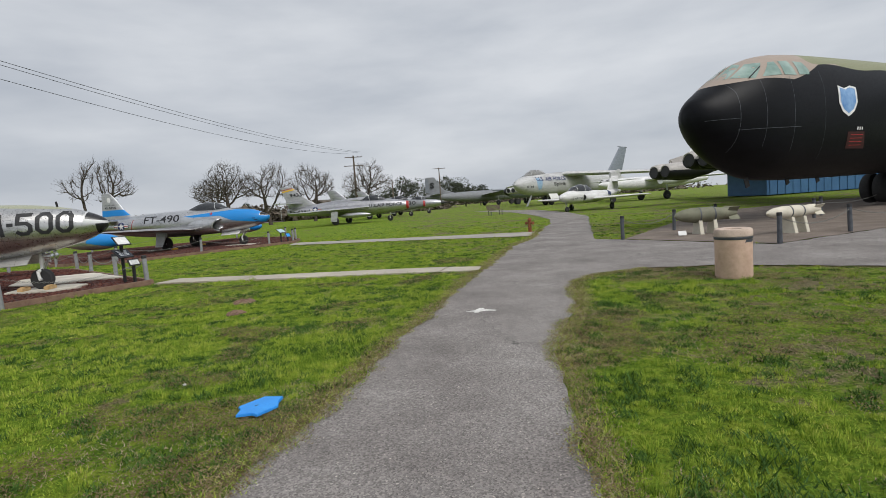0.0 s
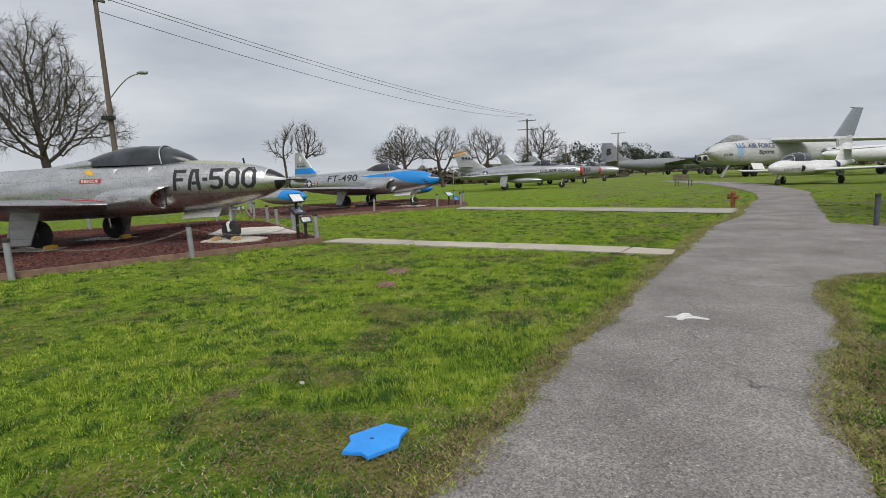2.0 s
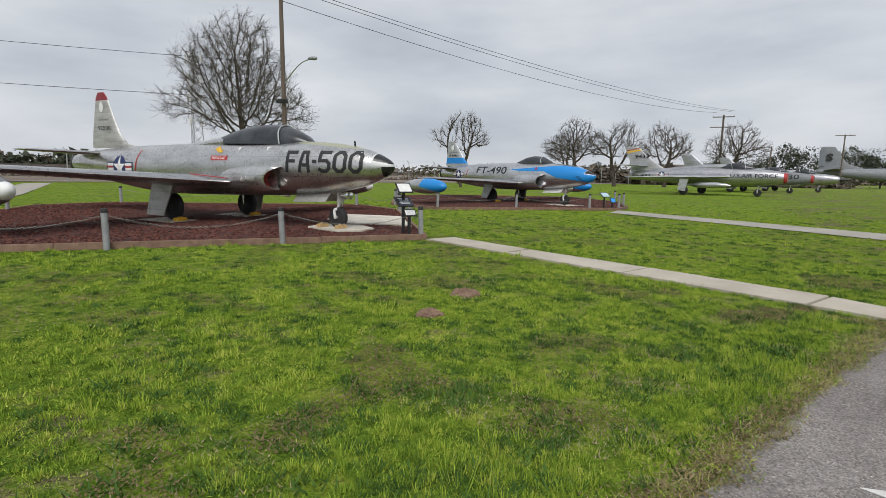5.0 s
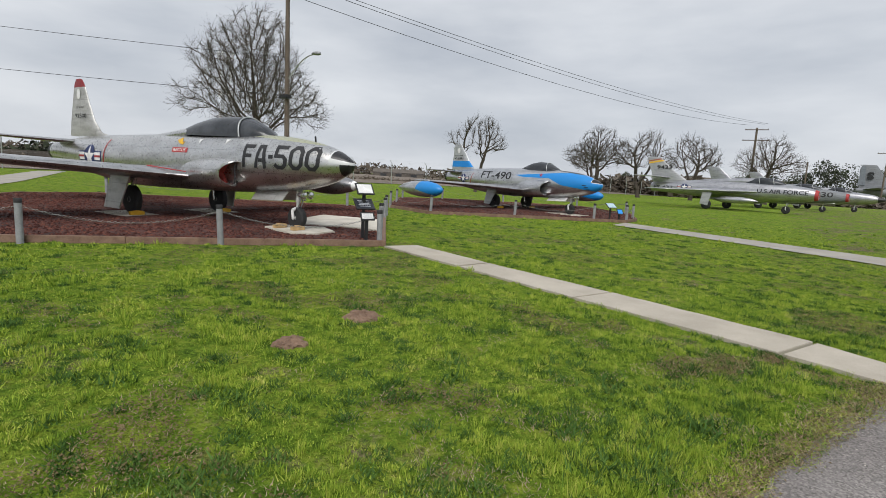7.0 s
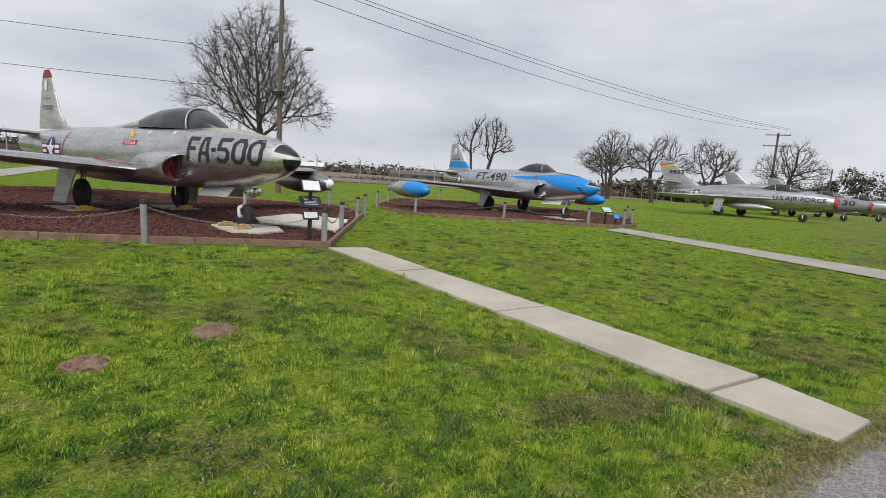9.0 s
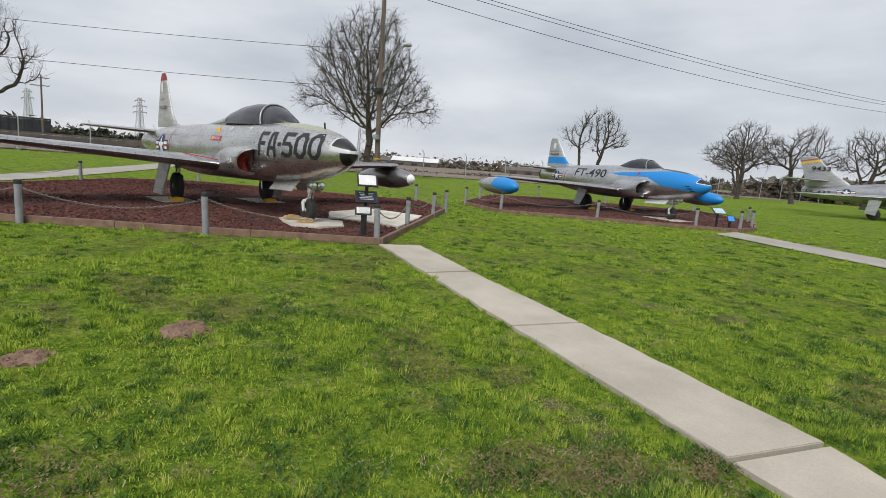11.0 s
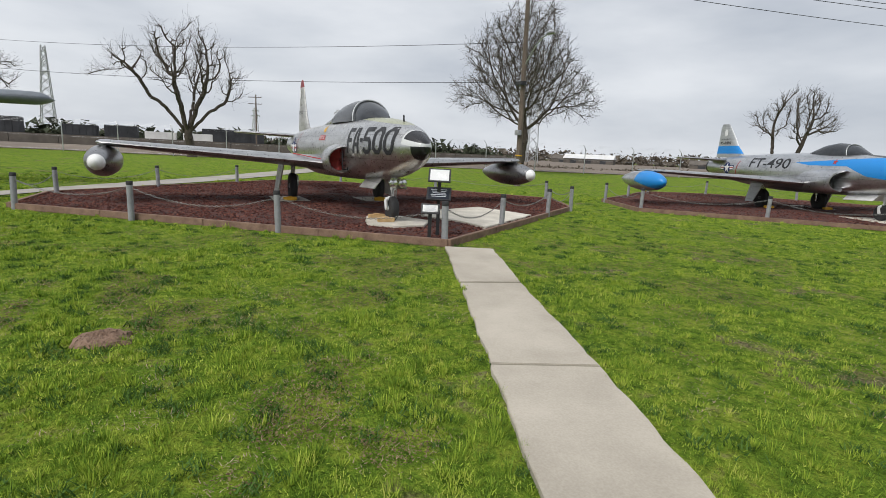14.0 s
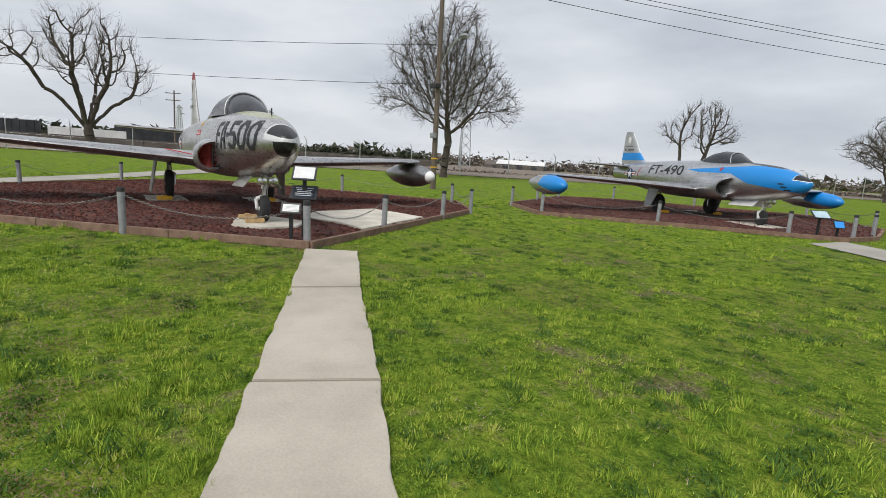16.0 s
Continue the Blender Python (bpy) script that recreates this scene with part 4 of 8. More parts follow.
def fighter_94():
    """Straight-wing two-seat jet, bare metal."""
    root = thing("jet_fighter", pose(-5.78, 13.5, 0.115, 0, 0, -0.6), "bare aluminium two-seat jet fighter lettered FA-500 on a mulch bed", "aircraft")
    H = Hull([(0, 0.03, 1.54, 1.46, 2), (-0.03, 0.10, 1.59, 1.39, 2), (-0.12, 0.165, 1.66, 1.31, 2), (-0.3, 0.25, 1.75, 1.21, 2.05), (-0.6, 0.37, 1.86, 1.09, 2.1),
              (-1.1, 0.49, 1.97, 0.96, 2.15), (-1.7, 0.61, 2.05, 0.86, 2.2), (-2.6, 0.67, 2.10, 0.78, 2.25), (-4.0, 0.70, 2.11, 0.71, 2.3), (-6.0, 0.71, 2.09, 0.66, 2.3),
              (-8.0, 0.69, 2.06, 0.64, 2.2), (-9.5, 0.62, 2.03, 0.74, 2.1), (-11.0, 0.50, 1.96, 0.92, 2.05), (-12.2, 0.39, 1.86, 1.09, 2), (-12.75, 0.35, 1.80, 1.16, 2)])
    solid("fuselage", H.mesh(), skin_94, root)
    lathe_part("tail_pipe", [(-13.05, 0.25), (-13.05, 0.28), (-12.7, 0.31), (-12.6, 0.2)], black_paint, root, "", 24, "x", (0, 0, 1.48))
    sill = lambda x: float(np.interp(x, [-6.5, -5.5, -2.4], [2.07, 2.10, 2.06]))
    canopy(root, [(-2.38, 2.10, 0.10), (-2.6, 2.24, 0.28), (-2.95, 2.40, 0.37), (-3.3, 2.50, 0.42), (-3.9, 2.535, 0.44), (-4.5, 2.50, 0.44), (-5.0, 2.40, 0.42), (-5.5, 2.25, 0.36), (-5.85, 2.10, 0.26)], 0.44, sill, (-3.28,))
    Hs = Hull([(-5.2, 0.40, 2.30, 1.9, 2), (-5.9, 0.36, 2.20, 1.9, 2), (-6.8, 0.28, 2.10, 1.9, 2), (-8.2, 0.15, 2.04, 1.9, 2)])
    solid("canopy_fairing", Hs.mesh(24), skin_94, root)
    for s in (-1, 1):
        solid("wing", foil([(-4.75, s * 0.3, 1.02, 3.0, 0.40), (-4.82, s * 0.85, 1.05, 2.85, 0.36), (-4.92, s * 1.6, 1.09, 2.55, 0.30), (-5.15, s * 3.4, 1.19, 2.0, 0.23), (-5.42, s * 5.45, 1.30, 1.35, 0.15)]), wing_94, root)
        solid("wing_root_fillet", foil([(-4.25, s * 0.55, 1.03, 2.6, 0.26), (-4.55, s * 0.82, 1.05, 2.4, 0.22), (-4.92, s * 1.25, 1.075, 1.6, 0.12)], False), wing_94, root)
        solid("tailplane", foil([(-11.0, s * 0.2, 1.80, 1.35, 0.14), (-11.5, s * 2.2, 1.84, 0.72, 0.08)]), wing_94, root)
        tk = lathe_part("tip_tank", [(0, 0.03), (-0.03, 0.09), (-0.10, 0.14), (-0.3, 0.225), (-0.7, 0.315), (-1.15, 0.355), (-1.7, 0.345), (-2.3, 0.265), (-2.8, 0.13), (-3.05, 0.02)], tank_94, root, "dull grey drop tank", 28, "x", (-4.62, s * 5.5, 0.89))
        lathe_part("tank_nose_cap", [(0.012, 0.02), (-0.025, 0.098), (-0.10, 0.150), (-0.145, 0.172), (-0.15, 0.15)], white_paint, tk, "white nose cap", 24, "x", (-4.615, s * 5.5, 0.89))
        part("tank_pylon", box_bm((1.0, 0.09, 0.2), pose(-6.0, s * 5.45, 1.22), 0.03), tank_94, tk)
        intake(root, H, s, -2.85, 1.17, 0.25, 0.28, -5.6, 0.70, skin_94)
        gear_leg(root, -6.2, s * 1.22, 1.0, 0.36, 0.17, -s)
        plate("gear_door", [(-5.7, s * 1.50, 1.05), (-6.6, s * 1.50, 1.05), (-6.75, s * 1.62, 0.14), (-6.05, s * 1.62, 0.14)], 0.03, skin_94t, root)
        plate("nose_gear_door", [(-1.68, s * 0.20, 0.86), (-2.75, s * 0.20, 0.80), (-2.75, s * 0.36, 0.60), (-1.72, s * 0.36, 0.64)], 0.02, skin_94t, root)
        part("landing_lamp", fit_lamp(s), chrome, root, "round chromed landing lamp")
    gear_leg(root, -1.62, 0.0, 0.98, 0.255, 0.16, -1, True)
    solid("fin", foil([(-9.3, 0, 1.98, 2.75, 0.10), (-10.1, 0, 2.1, 1.98, 0.16), (-10.5, 0, 2.45, 1.52, 0.14), (-10.78, 0, 2.95, 1.12, 0.11), (-11.02, 0, 3.45, 0.76, 0.08), (-11.12, 0, 3.62, 0.60, 0.06), (-11.22, 0, 3.72, 0.42, 0.05)], True), skin_94t, root)
    part("antenna_blade", box_bm((0.05, 0.02, 0.15), pose(-1.1, 0, 2.02, 0, -8), 0.008), black_paint, root)
    S = lambda x, z: H.side(x, z)
    block_lettering("FA-500", -2.68, -0.60, 1.33, 1.85, S, black_paint, root, "black block letters FA-500")
    insignia(-9.6, 1.36, 0.36, S, root)
    part("red_stripe", wrap(poly_flat([(-8.80, 0.98), (-8.75, 0.98), (-8.60, 1.88), (-8.65, 1.88)]), S, 0.1), red_m, root, "", False)
    part("rescue_panel", wrap(poly_flat([(-5.35, 1.60), (-4.72, 1.60), (-4.72, 1.72), (-5.35, 1.72)]), S, 0.1), red_m, root, "red rescue marking panel", False)
    lettering("RESCUE", -5.29, -4.78, 1.625, 1.695, lambda x, z: S(x, z) + 0.004, white_paint, root, 0.01, 1.0)
    part("rescue_arrow", wrap(poly_flat([(-5.32, 1.90), (-5.20, 1.98), (-5.04, 1.86), (-4.97, 1.88), (-4.99, 1.79), (-5.14, 1.82)]), S, 0.1), yellow_paint, root, "faded yellow arrow", False)
    for x in (-4.45, -3.45):
        part("warning_triangle", wrap(poly_flat([(x, 1.95), (x + 0.14, 1.95), (x + 0.07, 1.82)]), S, 0.1), white_paint, root, "", False)
    lettering("92500", -11.55, -10.85, 2.55, 2.68, lambda x, z: 0.085, black_paint, root, 0.01)
    lettering("U.S. AIR FORCE", -11.5, -11.0, 2.85, 2.91, lambda x, z: 0.07, black_paint, root, 0.0)
    part("unit_badge", wrap(poly_flat([(-11.36 + 0.11 * math.cos(a), 3.28 + 0.16 * math.sin(a)) for a in np.linspace(0, 6.28, 16, endpoint=False)]), lambda x, z: 0.055, 0.2), white_paint, root, "pale round unit badge", False)
    for s in (-1, 1):
        pm = bmesh.new()
        tube_between(pm, (-4.6, s * 0.80, 1.14), (-5.3, s * 1.35, 1.24), 0.012, seg=6)
        part("walkway_stripe", pm, red_m, root)
    return root


def fit_lamp(s):
    bm = bmesh.new()
    tube_between(bm, (-1.46, s * 0.10, 0.80), (-1.30, s * 0.10, 0.79), 0.06, 0.095, 18)
    tube_between(bm, (-1.30, s * 0.10, 0.79), (-1.28, s * 0.10, 0.79), 0.085, 0.05, 18)
    tube_between(bm, (-1.46, s * 0.10, 0.80), (-1.58, 0, 0.84), 0.025, 0.025, 8)
    return bm


def fighter_80():
    """Straight-wing single-seat jet, silver with blue flashes."""
    root = thing("jet_fighter", pose(-4.42, 28.54, gh(-8, 29) + 0.10, 0, 0, -18.9), "silver and blue straight-wing jet fighter lettered FT-490", "aircraft")
    H = Hull([(0, 0.03, 1.45, 1.37, 2), (-0.03, 0.10, 1.50, 1.30, 2), (-0.12, 0.165, 1.56, 1.21, 2), (-0.3, 0.25, 1.64, 1.11, 2.05), (-0.6, 0.37, 1.75, 1.00, 2.1),
              (-1.1, 0.50, 1.89, 0.89, 2.15), (-1.7, 0.62, 1.97, 0.78, 2.2), (-2.6, 0.67, 2.03, 0.71, 2.25), (-4.0, 0.70, 2.06, 0.66, 2.3), (-5.5, 0.70, 2.05, 0.64, 2.3),
              (-7.0, 0.64, 2.00, 0.70, 2.1), (-8.4, 0.54, 1.93, 0.84, 2.05), (-9.6, 0.42, 1.82, 1.02, 2), (-10.2, 0.36, 1.78, 1.10, 2)])
    solid("fuselage", H.mesh(), skin_80, root)
    lathe_part("tail_pipe", [(-10.45, 0.24), (-10.45, 0.27), (-10.15, 0.31), (-10.05, 0.2)], black_paint, root, "", 24, "x", (0, 0, 1.43))
    sill = lambda x: 2.02
    canopy(root, [(-2.30, 2.01, 0.10), (-2.55, 2.12, 0.24), (-2.8, 2.26, 0.33), (-3.1, 2.36, 0.37), (-3.5, 2.40, 0.39), (-3.95, 2.33, 0.37), (-4.3, 2.20, 0.31), (-4.65, 2.06, 0.2)], 0.40, sill, (-3.02,))
    for s in (-1, 1):
        solid("wing", foil([(-3.8, s * 0.3, 0.98, 2.95, 0.36), (-3.9, s * 0.85, 1.0, 2.8, 0.32), (-4.2, s * 3.2, 1.10, 2.0, 0.20), (-4.7, s * 5.9, 1.18, 1.25, 0.12)]), wing_94, root)
        solid("tailplane", foil([(-8.8, s * 0.2, 1.72, 1.25, 0.13), (-9.2, s * 2.2, 1.76, 0.68, 0.08)]), wing_94, root)
        tk = lathe_part("tip_tank", [(0, 0.03), (-0.05, 0.10), (-0.2, 0.20), (-0.5, 0.29), (-0.95, 0.345), (-1.5, 0.35), (-2.1, 0.30), (-2.7, 0.18), (-3.15, 0.02)], tank_80, root, "silver and blue tip tank", 28, "x", (-3.80, s * 6.0, 0.82))
        intake(root, H, s, -2.45, 1.14, 0.24, 0.33, -5.0, 0.70, skin_80, False)
        gear_leg(root, -5.35, s * 1.2, 0.95, 0.35, 0.17, -s)
        plate("gear_door", [(-4.95, s * 1.45, 1.0), (-5.65, s * 1.45, 1.0), (-5.75, s * 1.55, 0.2), (-5.35, s * 1.55, 0.2)], 0.03, skin_80t, root)
        plate("nose_gear_door", [(-1.60, s * 0.20, 0.80), (-2.7, s * 0.20, 0.74), (-2.7, s * 0.38, 0.56), (-1.64, s * 0.38, 0.60)], 0.02, white_paint, root)
        for k in range(3):
            z, x = 1.20 + 0.09 * k, -0.5 - 0.09 * k
            part("gun_port", wrap(poly_flat([(x - 0.10, z - 0.018), (x + 0.06, z - 0.018), (x + 0.08, z), (x + 0.06, z + 0.018), (x - 0.10, z + 0.018)]), lambda a, b: H.side(a, b), 0.08, 0.009, s), black_paint, root, "", False)
    gear_leg(root, -1.62, 0.0, 0.92, 0.25, 0.16, -1, True)
    for s in (-1, 1):
        part("landing_lamp", fit_lamp(s), chrome, root)
    solid("fin", foil([(-7.5, 0, 1.85, 2.6, 0.10), (-8.25, 0, 1.95, 1.9, 0.16), (-8.65, 0, 2.3, 1.45, 0.14), (-8.98, 0, 2.75, 1.08, 0.11), (-9.32, 0, 3.15, 0.72, 0.08), (-9.45, 0, 3.28, 0.52, 0.06)], True), skin_80t, root)
    S = lambda x, z: H.side(x, z)
    lettering("FT-490", -7.05, -4.85, 1.46, 1.84, S, black_paint, root, 0.01, 1.0, "black letters FT-490")
    insignia(-8.55, 1.40, 0.24, S, root)
    part("red_stripe", wrap(poly_flat([(-7.95, 1.1), (-7.91, 1.1), (-7.75, 1.72), (-7.79, 1.72)]), S, 0.1), red_m, root, "", False)
    lettering("45-8490", -9.85, -9.12, 2.43, 2.55, lambda x, z: 0.085, black_paint, root, 0.012)
    lettering("U.S.AIR FORCE", -9.85, -9.2, 2.62, 2.68, lambda x, z: 0.08, black_paint, root, 0.0)
    part("unit_badge", wrap(poly_flat([(-9.55 + 0.12 * math.cos(a), 2.93 + 0.15 * math.sin(a)) for a in np.linspace(0, 6.28, 16, endpoint=False)]), lambda x, z: 0.06, 0.2), white_paint, root, "pale round badge", False)
    part("red_star", wrap(poly_flat([(-3.0 + (0.1 if k % 2 == 0 else 0.045) * math.cos(math.pi / 2 + k * math.pi / 5), 1.75 + (0.1 if k % 2 == 0 else 0.045) * math.sin(math.pi / 2 + k * math.pi / 5)) for k in range(10)]), S, 0.1), red_m, root, "small red star", False)
    return root


def swept_fighter(x, y, heading, label, scale=1.0, nose_m=None, texts=(), tail=skin_84t, body=skin_84, ring=True):
    """Swept-wing jet with a nose intake."""
    root = thing("jet_fighter", pose(x, y, gh(x, y), 0, 0, heading) @ Matrix.Diagonal((scale, scale, scale, 1)), label, "aircraft", "far parked jets")
    H = Hull([(0, 0.30, 1.86, 1.22, 2), (-0.25, 0.42, 1.98, 1.12, 2), (-0.8, 0.52, 2.10, 1.00, 2.1), (-2.0, 0.63, 2.24, 0.88, 2.2), (-4.0, 0.70, 2.32, 0.82, 2.2), (-6.5, 0.70, 2.34, 0.84, 2.2), (-9.0, 0.62, 2.24, 0.98, 2.1), (-11.2, 0.5, 2.06, 1.12, 2), (-12.6, 0.4, 1.95, 1.2, 2)])
    solid("fuselage", H.mesh(28), body, root)
    if ring:
        lathe_part("intake_ring", [(-0.22, 0.435), (-0.02, 0.36), (0.02, 0.32), (-0.05, 0.28), (-0.3, 0.2)], nose_m or body, root, "", 24, "x", (0, 0, 1.54))
        lathe_part("intake_duct", [(-0.04, 0.285), (-0.045, 0.1)], black_paint, root, "", 20, "x", (0, 0, 1.54))
    else:
        lathe_part("nose_cone", [(0.9, 0.01), (0.7, 0.09), (0.3, 0.22), (0, 0.32)], nose_m or body, root, "", 20, "x", (0, 0, 1.54))
    canopy(root, [(-2.2, 2.26, 0.1), (-2.6, 2.5, 0.3), (-3.2, 2.72, 0.38), (-3.9, 2.74, 0.38), (-4.6, 2.62, 0.33), (-5.2, 2.45, 0.25), (-5.8, 2.34, 0.15)], 0.38, lambda a: 2.27, (-3.1, -4.1), None, 12)
    Hs = Hull([(-4.4, 0.30, 2.66, 2.1, 2), (-6.0, 0.26, 2.6, 2.1, 2), (-8.0, 0.18, 2.42, 2.0, 2), (-10, 0.08, 2.2, 2.0, 2)])
    solid("spine", Hs.mesh(18), body, root)
    for s in (-1, 1):
        solid("wing", foil([(-3.7, s * 0.5, 1.60, 3.4, 0.32), (-9.3, s * 5.1, 1.42, 2.0, 0.14)]), body, root)
        solid("tailplane", foil([(-11.0, s * 0.1, 2.45, 1.5, 0.14), (-12.8, s * 2.2, 2.5, 0.8, 0.08)]), body, root)
        gear_leg(root, -7.0, s * 2.9, 1.4, 0.38, 0.2, -s)
        plate("gear_door", [(-6.6, s * 3.15, 1.3), (-7.3, s * 3.15, 1.3), (-7.4, s * 3.2, 0.4), (-6.8, s * 3.2, 0.3)], 0.03, tail, root)
        lathe_part("drop_tank", [(0, 0.02), (-0.4, 0.17), (-1.1, 0.26), (-2.4, 0.26), (-3.4, 0.05)], body, root, "", 18, "x", (-3.6, s * 1.9, 0.85))
    gear_leg(root, -2.0, 0, 1.0, 0.3, 0.18, -1, True)
    solid("fin", foil([(-9.2, 0, 2.0, 3.4, 0.2), (-10.6, 0, 2.9, 2.2, 0.16), (-11.9, 0, 4.0, 1.35, 0.1), (-12.1, 0, 4.15, 1.15, 0.08)], True), tail, root)
    S = lambda a, b: H.side(a, b)
    for txt, a, b, c, d, flank in texts:
        lettering(txt, a, b, c, d, S if flank else (lambda p, q: 0.11), black_paint, root, 0.02)
    if any("FS" in t[0] for t in texts):
        insignia(-9.6, 1.66, 0.3, S, root)
    return root


fighter_94()
fighter_80()
swept_fighter(5.35, 53.6, -12, "grey silver swept-wing jet fighter lettered U.S. AIR FORCE FS-433", 1.0, red_m,
              [("U.S.AIR FORCE", -4.0, -0.6, 1.52, 1.84, True), ("FS-433", -12.3, -10.6, 1.42, 1.72, True), ("9433", -12.3, -11.0, 3.15, 3.5, False)])
_a = (8.6, 66.0)
swept_fighter(_a[0], _a[1], -14, "silver swept-wing jet numbered 30 with a shark mouth nose", 0.95, red_m, [("30", -2.2, -1.2, 1.5, 2.0, True)], skin_84, skin_29)
swept_fighter(12.3, 76.5, -14, "silver jet fighter with a black nose cone", 0.95, black_paint, [], skin_84, skin_84, False)

# ---------------- beds: pads, chocks, posts, chains, signs ----------------
pad([(-6.55, 13.25), (-7.0, 12.85), (-8.1, 13.2), (-8.2, 13.9), (-7.3, 14.35), (-6.6, 13.9)], 0.07, "stained concrete pad under a nose wheel")
pad([(-7.1, 15.0), (-6.25, 15.1), (-8.1, 17.5), (-9.9, 17.0), (-9.2, 15.2), (-8.2, 14.5)], 0.065, "larger pale concrete pad in the mulch")
pad([(-11.4, 11.85), (-11.5, 12.75), (-12.9, 12.7), (-12.8, 11.8)], 0.06, "small concrete pad under a main wheel")
pad([(-11.4, 14.25), (-11.5, 15.15), (-12.9, 15.1), (-12.8, 14.2)], 0.06, "small concrete pad under a main wheel")
c18, s18 = math.cos(radians(-18.9)), math.sin(radians(-18.9))
loc80 = lambda a, b: (-4.42 + c18 * a - s18 * b, 28.54 + s18 * a + c18 * b)
pad([loc80(-0.9, -0.6), loc80(-0.9, 0.6), loc80(-2.6, 0.6), loc80(-2.6, -0.6)], 0.05, "pale concrete pad under a nose wheel")
for s in (-1, 1):
    pad([loc80(-4.6, s * 1.6), loc80(-4.6, s * 0.8), loc80(-6.6, s * 0.8), loc80(-6.6, s * 1.6)][::s], 0.05, "small concrete pad under a main wheel")
chock(-7.15, 13.3, 0.125, 90, wood_chock, "pine wheel chock at a nose wheel")
chock(-7.72, 13.3, 0.125, 90, wood_chock, "pine wheel chock at a nose wheel")
chock(-11.55, 12.2, 0.125, 90, yellow_paint, "yellow wheel chock at a main wheel")
chock(-11.55, 14.7, 0.125, 90, yellow_paint, "yellow wheel chock at a main wheel")
for s in (-1, 1):
    px_, py_ = loc80(-4.9, s * 1.2)
    chock(px_, py_, gh(px_, py_) + 0.112, 71, yellow_paint, "yellow wheel chock at a main wheel")


def bollard(material, cap_m, h=0.74, r=0.056):
    root = thing("bollard", pose(0, 0, 0), "grey painted steel post with a black cap", "post", "chain posts")
    lathe_part("post", [(-0.15, r), (h - 0.07, r), (h - 0.065, r * 0.9)], material, root, "", 16, "z")
    lathe_part("cap", [(h - 0.075, r * 1.06), (h - 0.012, r * 1.06), (h, r * 0.9), (h + 0.002, r * 0.3)], cap_m, root, "black plastic cap", 16, "z")
    return root


P_FA = [(-18.9, 11.5), (-16.35, 8.95), (-13.75, 6.75), (-10.82, 6.55), (-8.85, 8.78), (-6.96, 11.2), (-5.1, 13.62), (-6.72, 15.75), (-8.58, 18.35), (-9.9, 20.2), (-12.9, 21.5), (-16.6, 18.8), (-20.3, 15.9)]
P_FT = [(-12.6, 24.05), (-9.72, 22.9), (-7.05, 25.2), (-4.4, 27.55), (-3.4, 29.2), (-3.45, 30.8), (-4.4, 33.7), (-8.2, 37.6), (-12.2, 35.3), (-15.4, 33.2), (-16.3, 30.2), (-14.4, 27.0)]
P_52 = [(8.2, 14.5), (9.9, 10.3), (12.9, 11.35), (17.0, 12.6), (11.0, 16.2), (14.2, 18.4)]
P_52B = [(16.6, 16.3), (17.6, 17.0), (24, 20)]
proto = bollard(grey_paint, black_rubber)
proto.matrix_world = pose(*P_FA[0], gh(*P_FA[0]))
proto_d = bollard(dark_post, black_rubber)
tagged(proto_d, "dark weathered steel post by the gravel")
proto_d.matrix_world = pose(*P_52[0], gh(*P_52[0]))
for plist, pr in ((P_FA[1:], proto), (P_FT, proto), (P_52[1:], proto_d), (P_52B, proto_d)):
    for x, y in plist:
        copy_thing(pr, pose(x, y, gh(x, y), random.uniform(-1.6, 1.6), random.uniform(-1.6, 1.6), random.uniform(0, 90)))


def chain(a, b, sag=0.22, z=0.62, pitch=0.046, material=chain_m):
    """Real links along a sagging line between two posts."""
    ax_, ay_, bx_, by_ = *a, *b
    n = max(4, int(math.dist(a, b) / pitch))
    V, Fc = [], []
    pts = []
    for k in range(n + 1):
        u = k / n
        x, y = ax_ + (bx_ - ax_) * u, ay_ + (by_ - ay_) * u
        pts.append(Vector((x, y, gh(ax_, ay_) * (1 - u) + gh(bx_, by_) * u + z - sag * 4 * u * (1 - u))))
    for k in range(n):
        p, q = pts[k], pts[k + 1]
        d = (q - p).normalized()
        side = d.cross(Vector((0, 0, 1))).normalized()
        up = side.cross(d)
        if k % 2:
            side, up = up, side
        c, o = (p + q) / 2, len(V)
        for j in range(8):
            t = 2 * math.pi * j / 8
            cen = c + d * math.cos(t) * pitch * 0.62 + side * math.sin(t) * pitch * 0.34
            rad = (d * math.cos(t) + side * math.sin(t)).normalized()
            for i in range(3):
                f = 2 * math.pi * i / 3
                V.append(cen + (rad * math.cos(f) + up * math.sin(f)) * 0.0044)
        for j in range(8):
            for i in range(3):
                Fc.append((o + j * 3 + i, o + j * 3 + (i + 1) % 3, o + ((j + 1) % 8) * 3 + (i + 1) % 3, o + ((j + 1) % 8) * 3 + i))
    ob = data_part("chain", V, Fc, material, None, "", True, 80)
    return tagged(ob, "sagging galvanised chain between two posts", "chain", "post chains")


for a, b in zip(P_FA, P_FA[1:]):
    chain(a, b, 0.22 + random.uniform(-.03, .05))
for a, b in zip(P_FT, P_FT[1:]):
    chain(a, b, 0.24 + random.uniform(-.03, .05))
for a, b in ((P_52[0], P_52[4]), (P_52[1], P_52[2]), (P_52[2], P_52[3]), (P_52B[0], P_52B[2])):
    chain(a, b, 0.24)


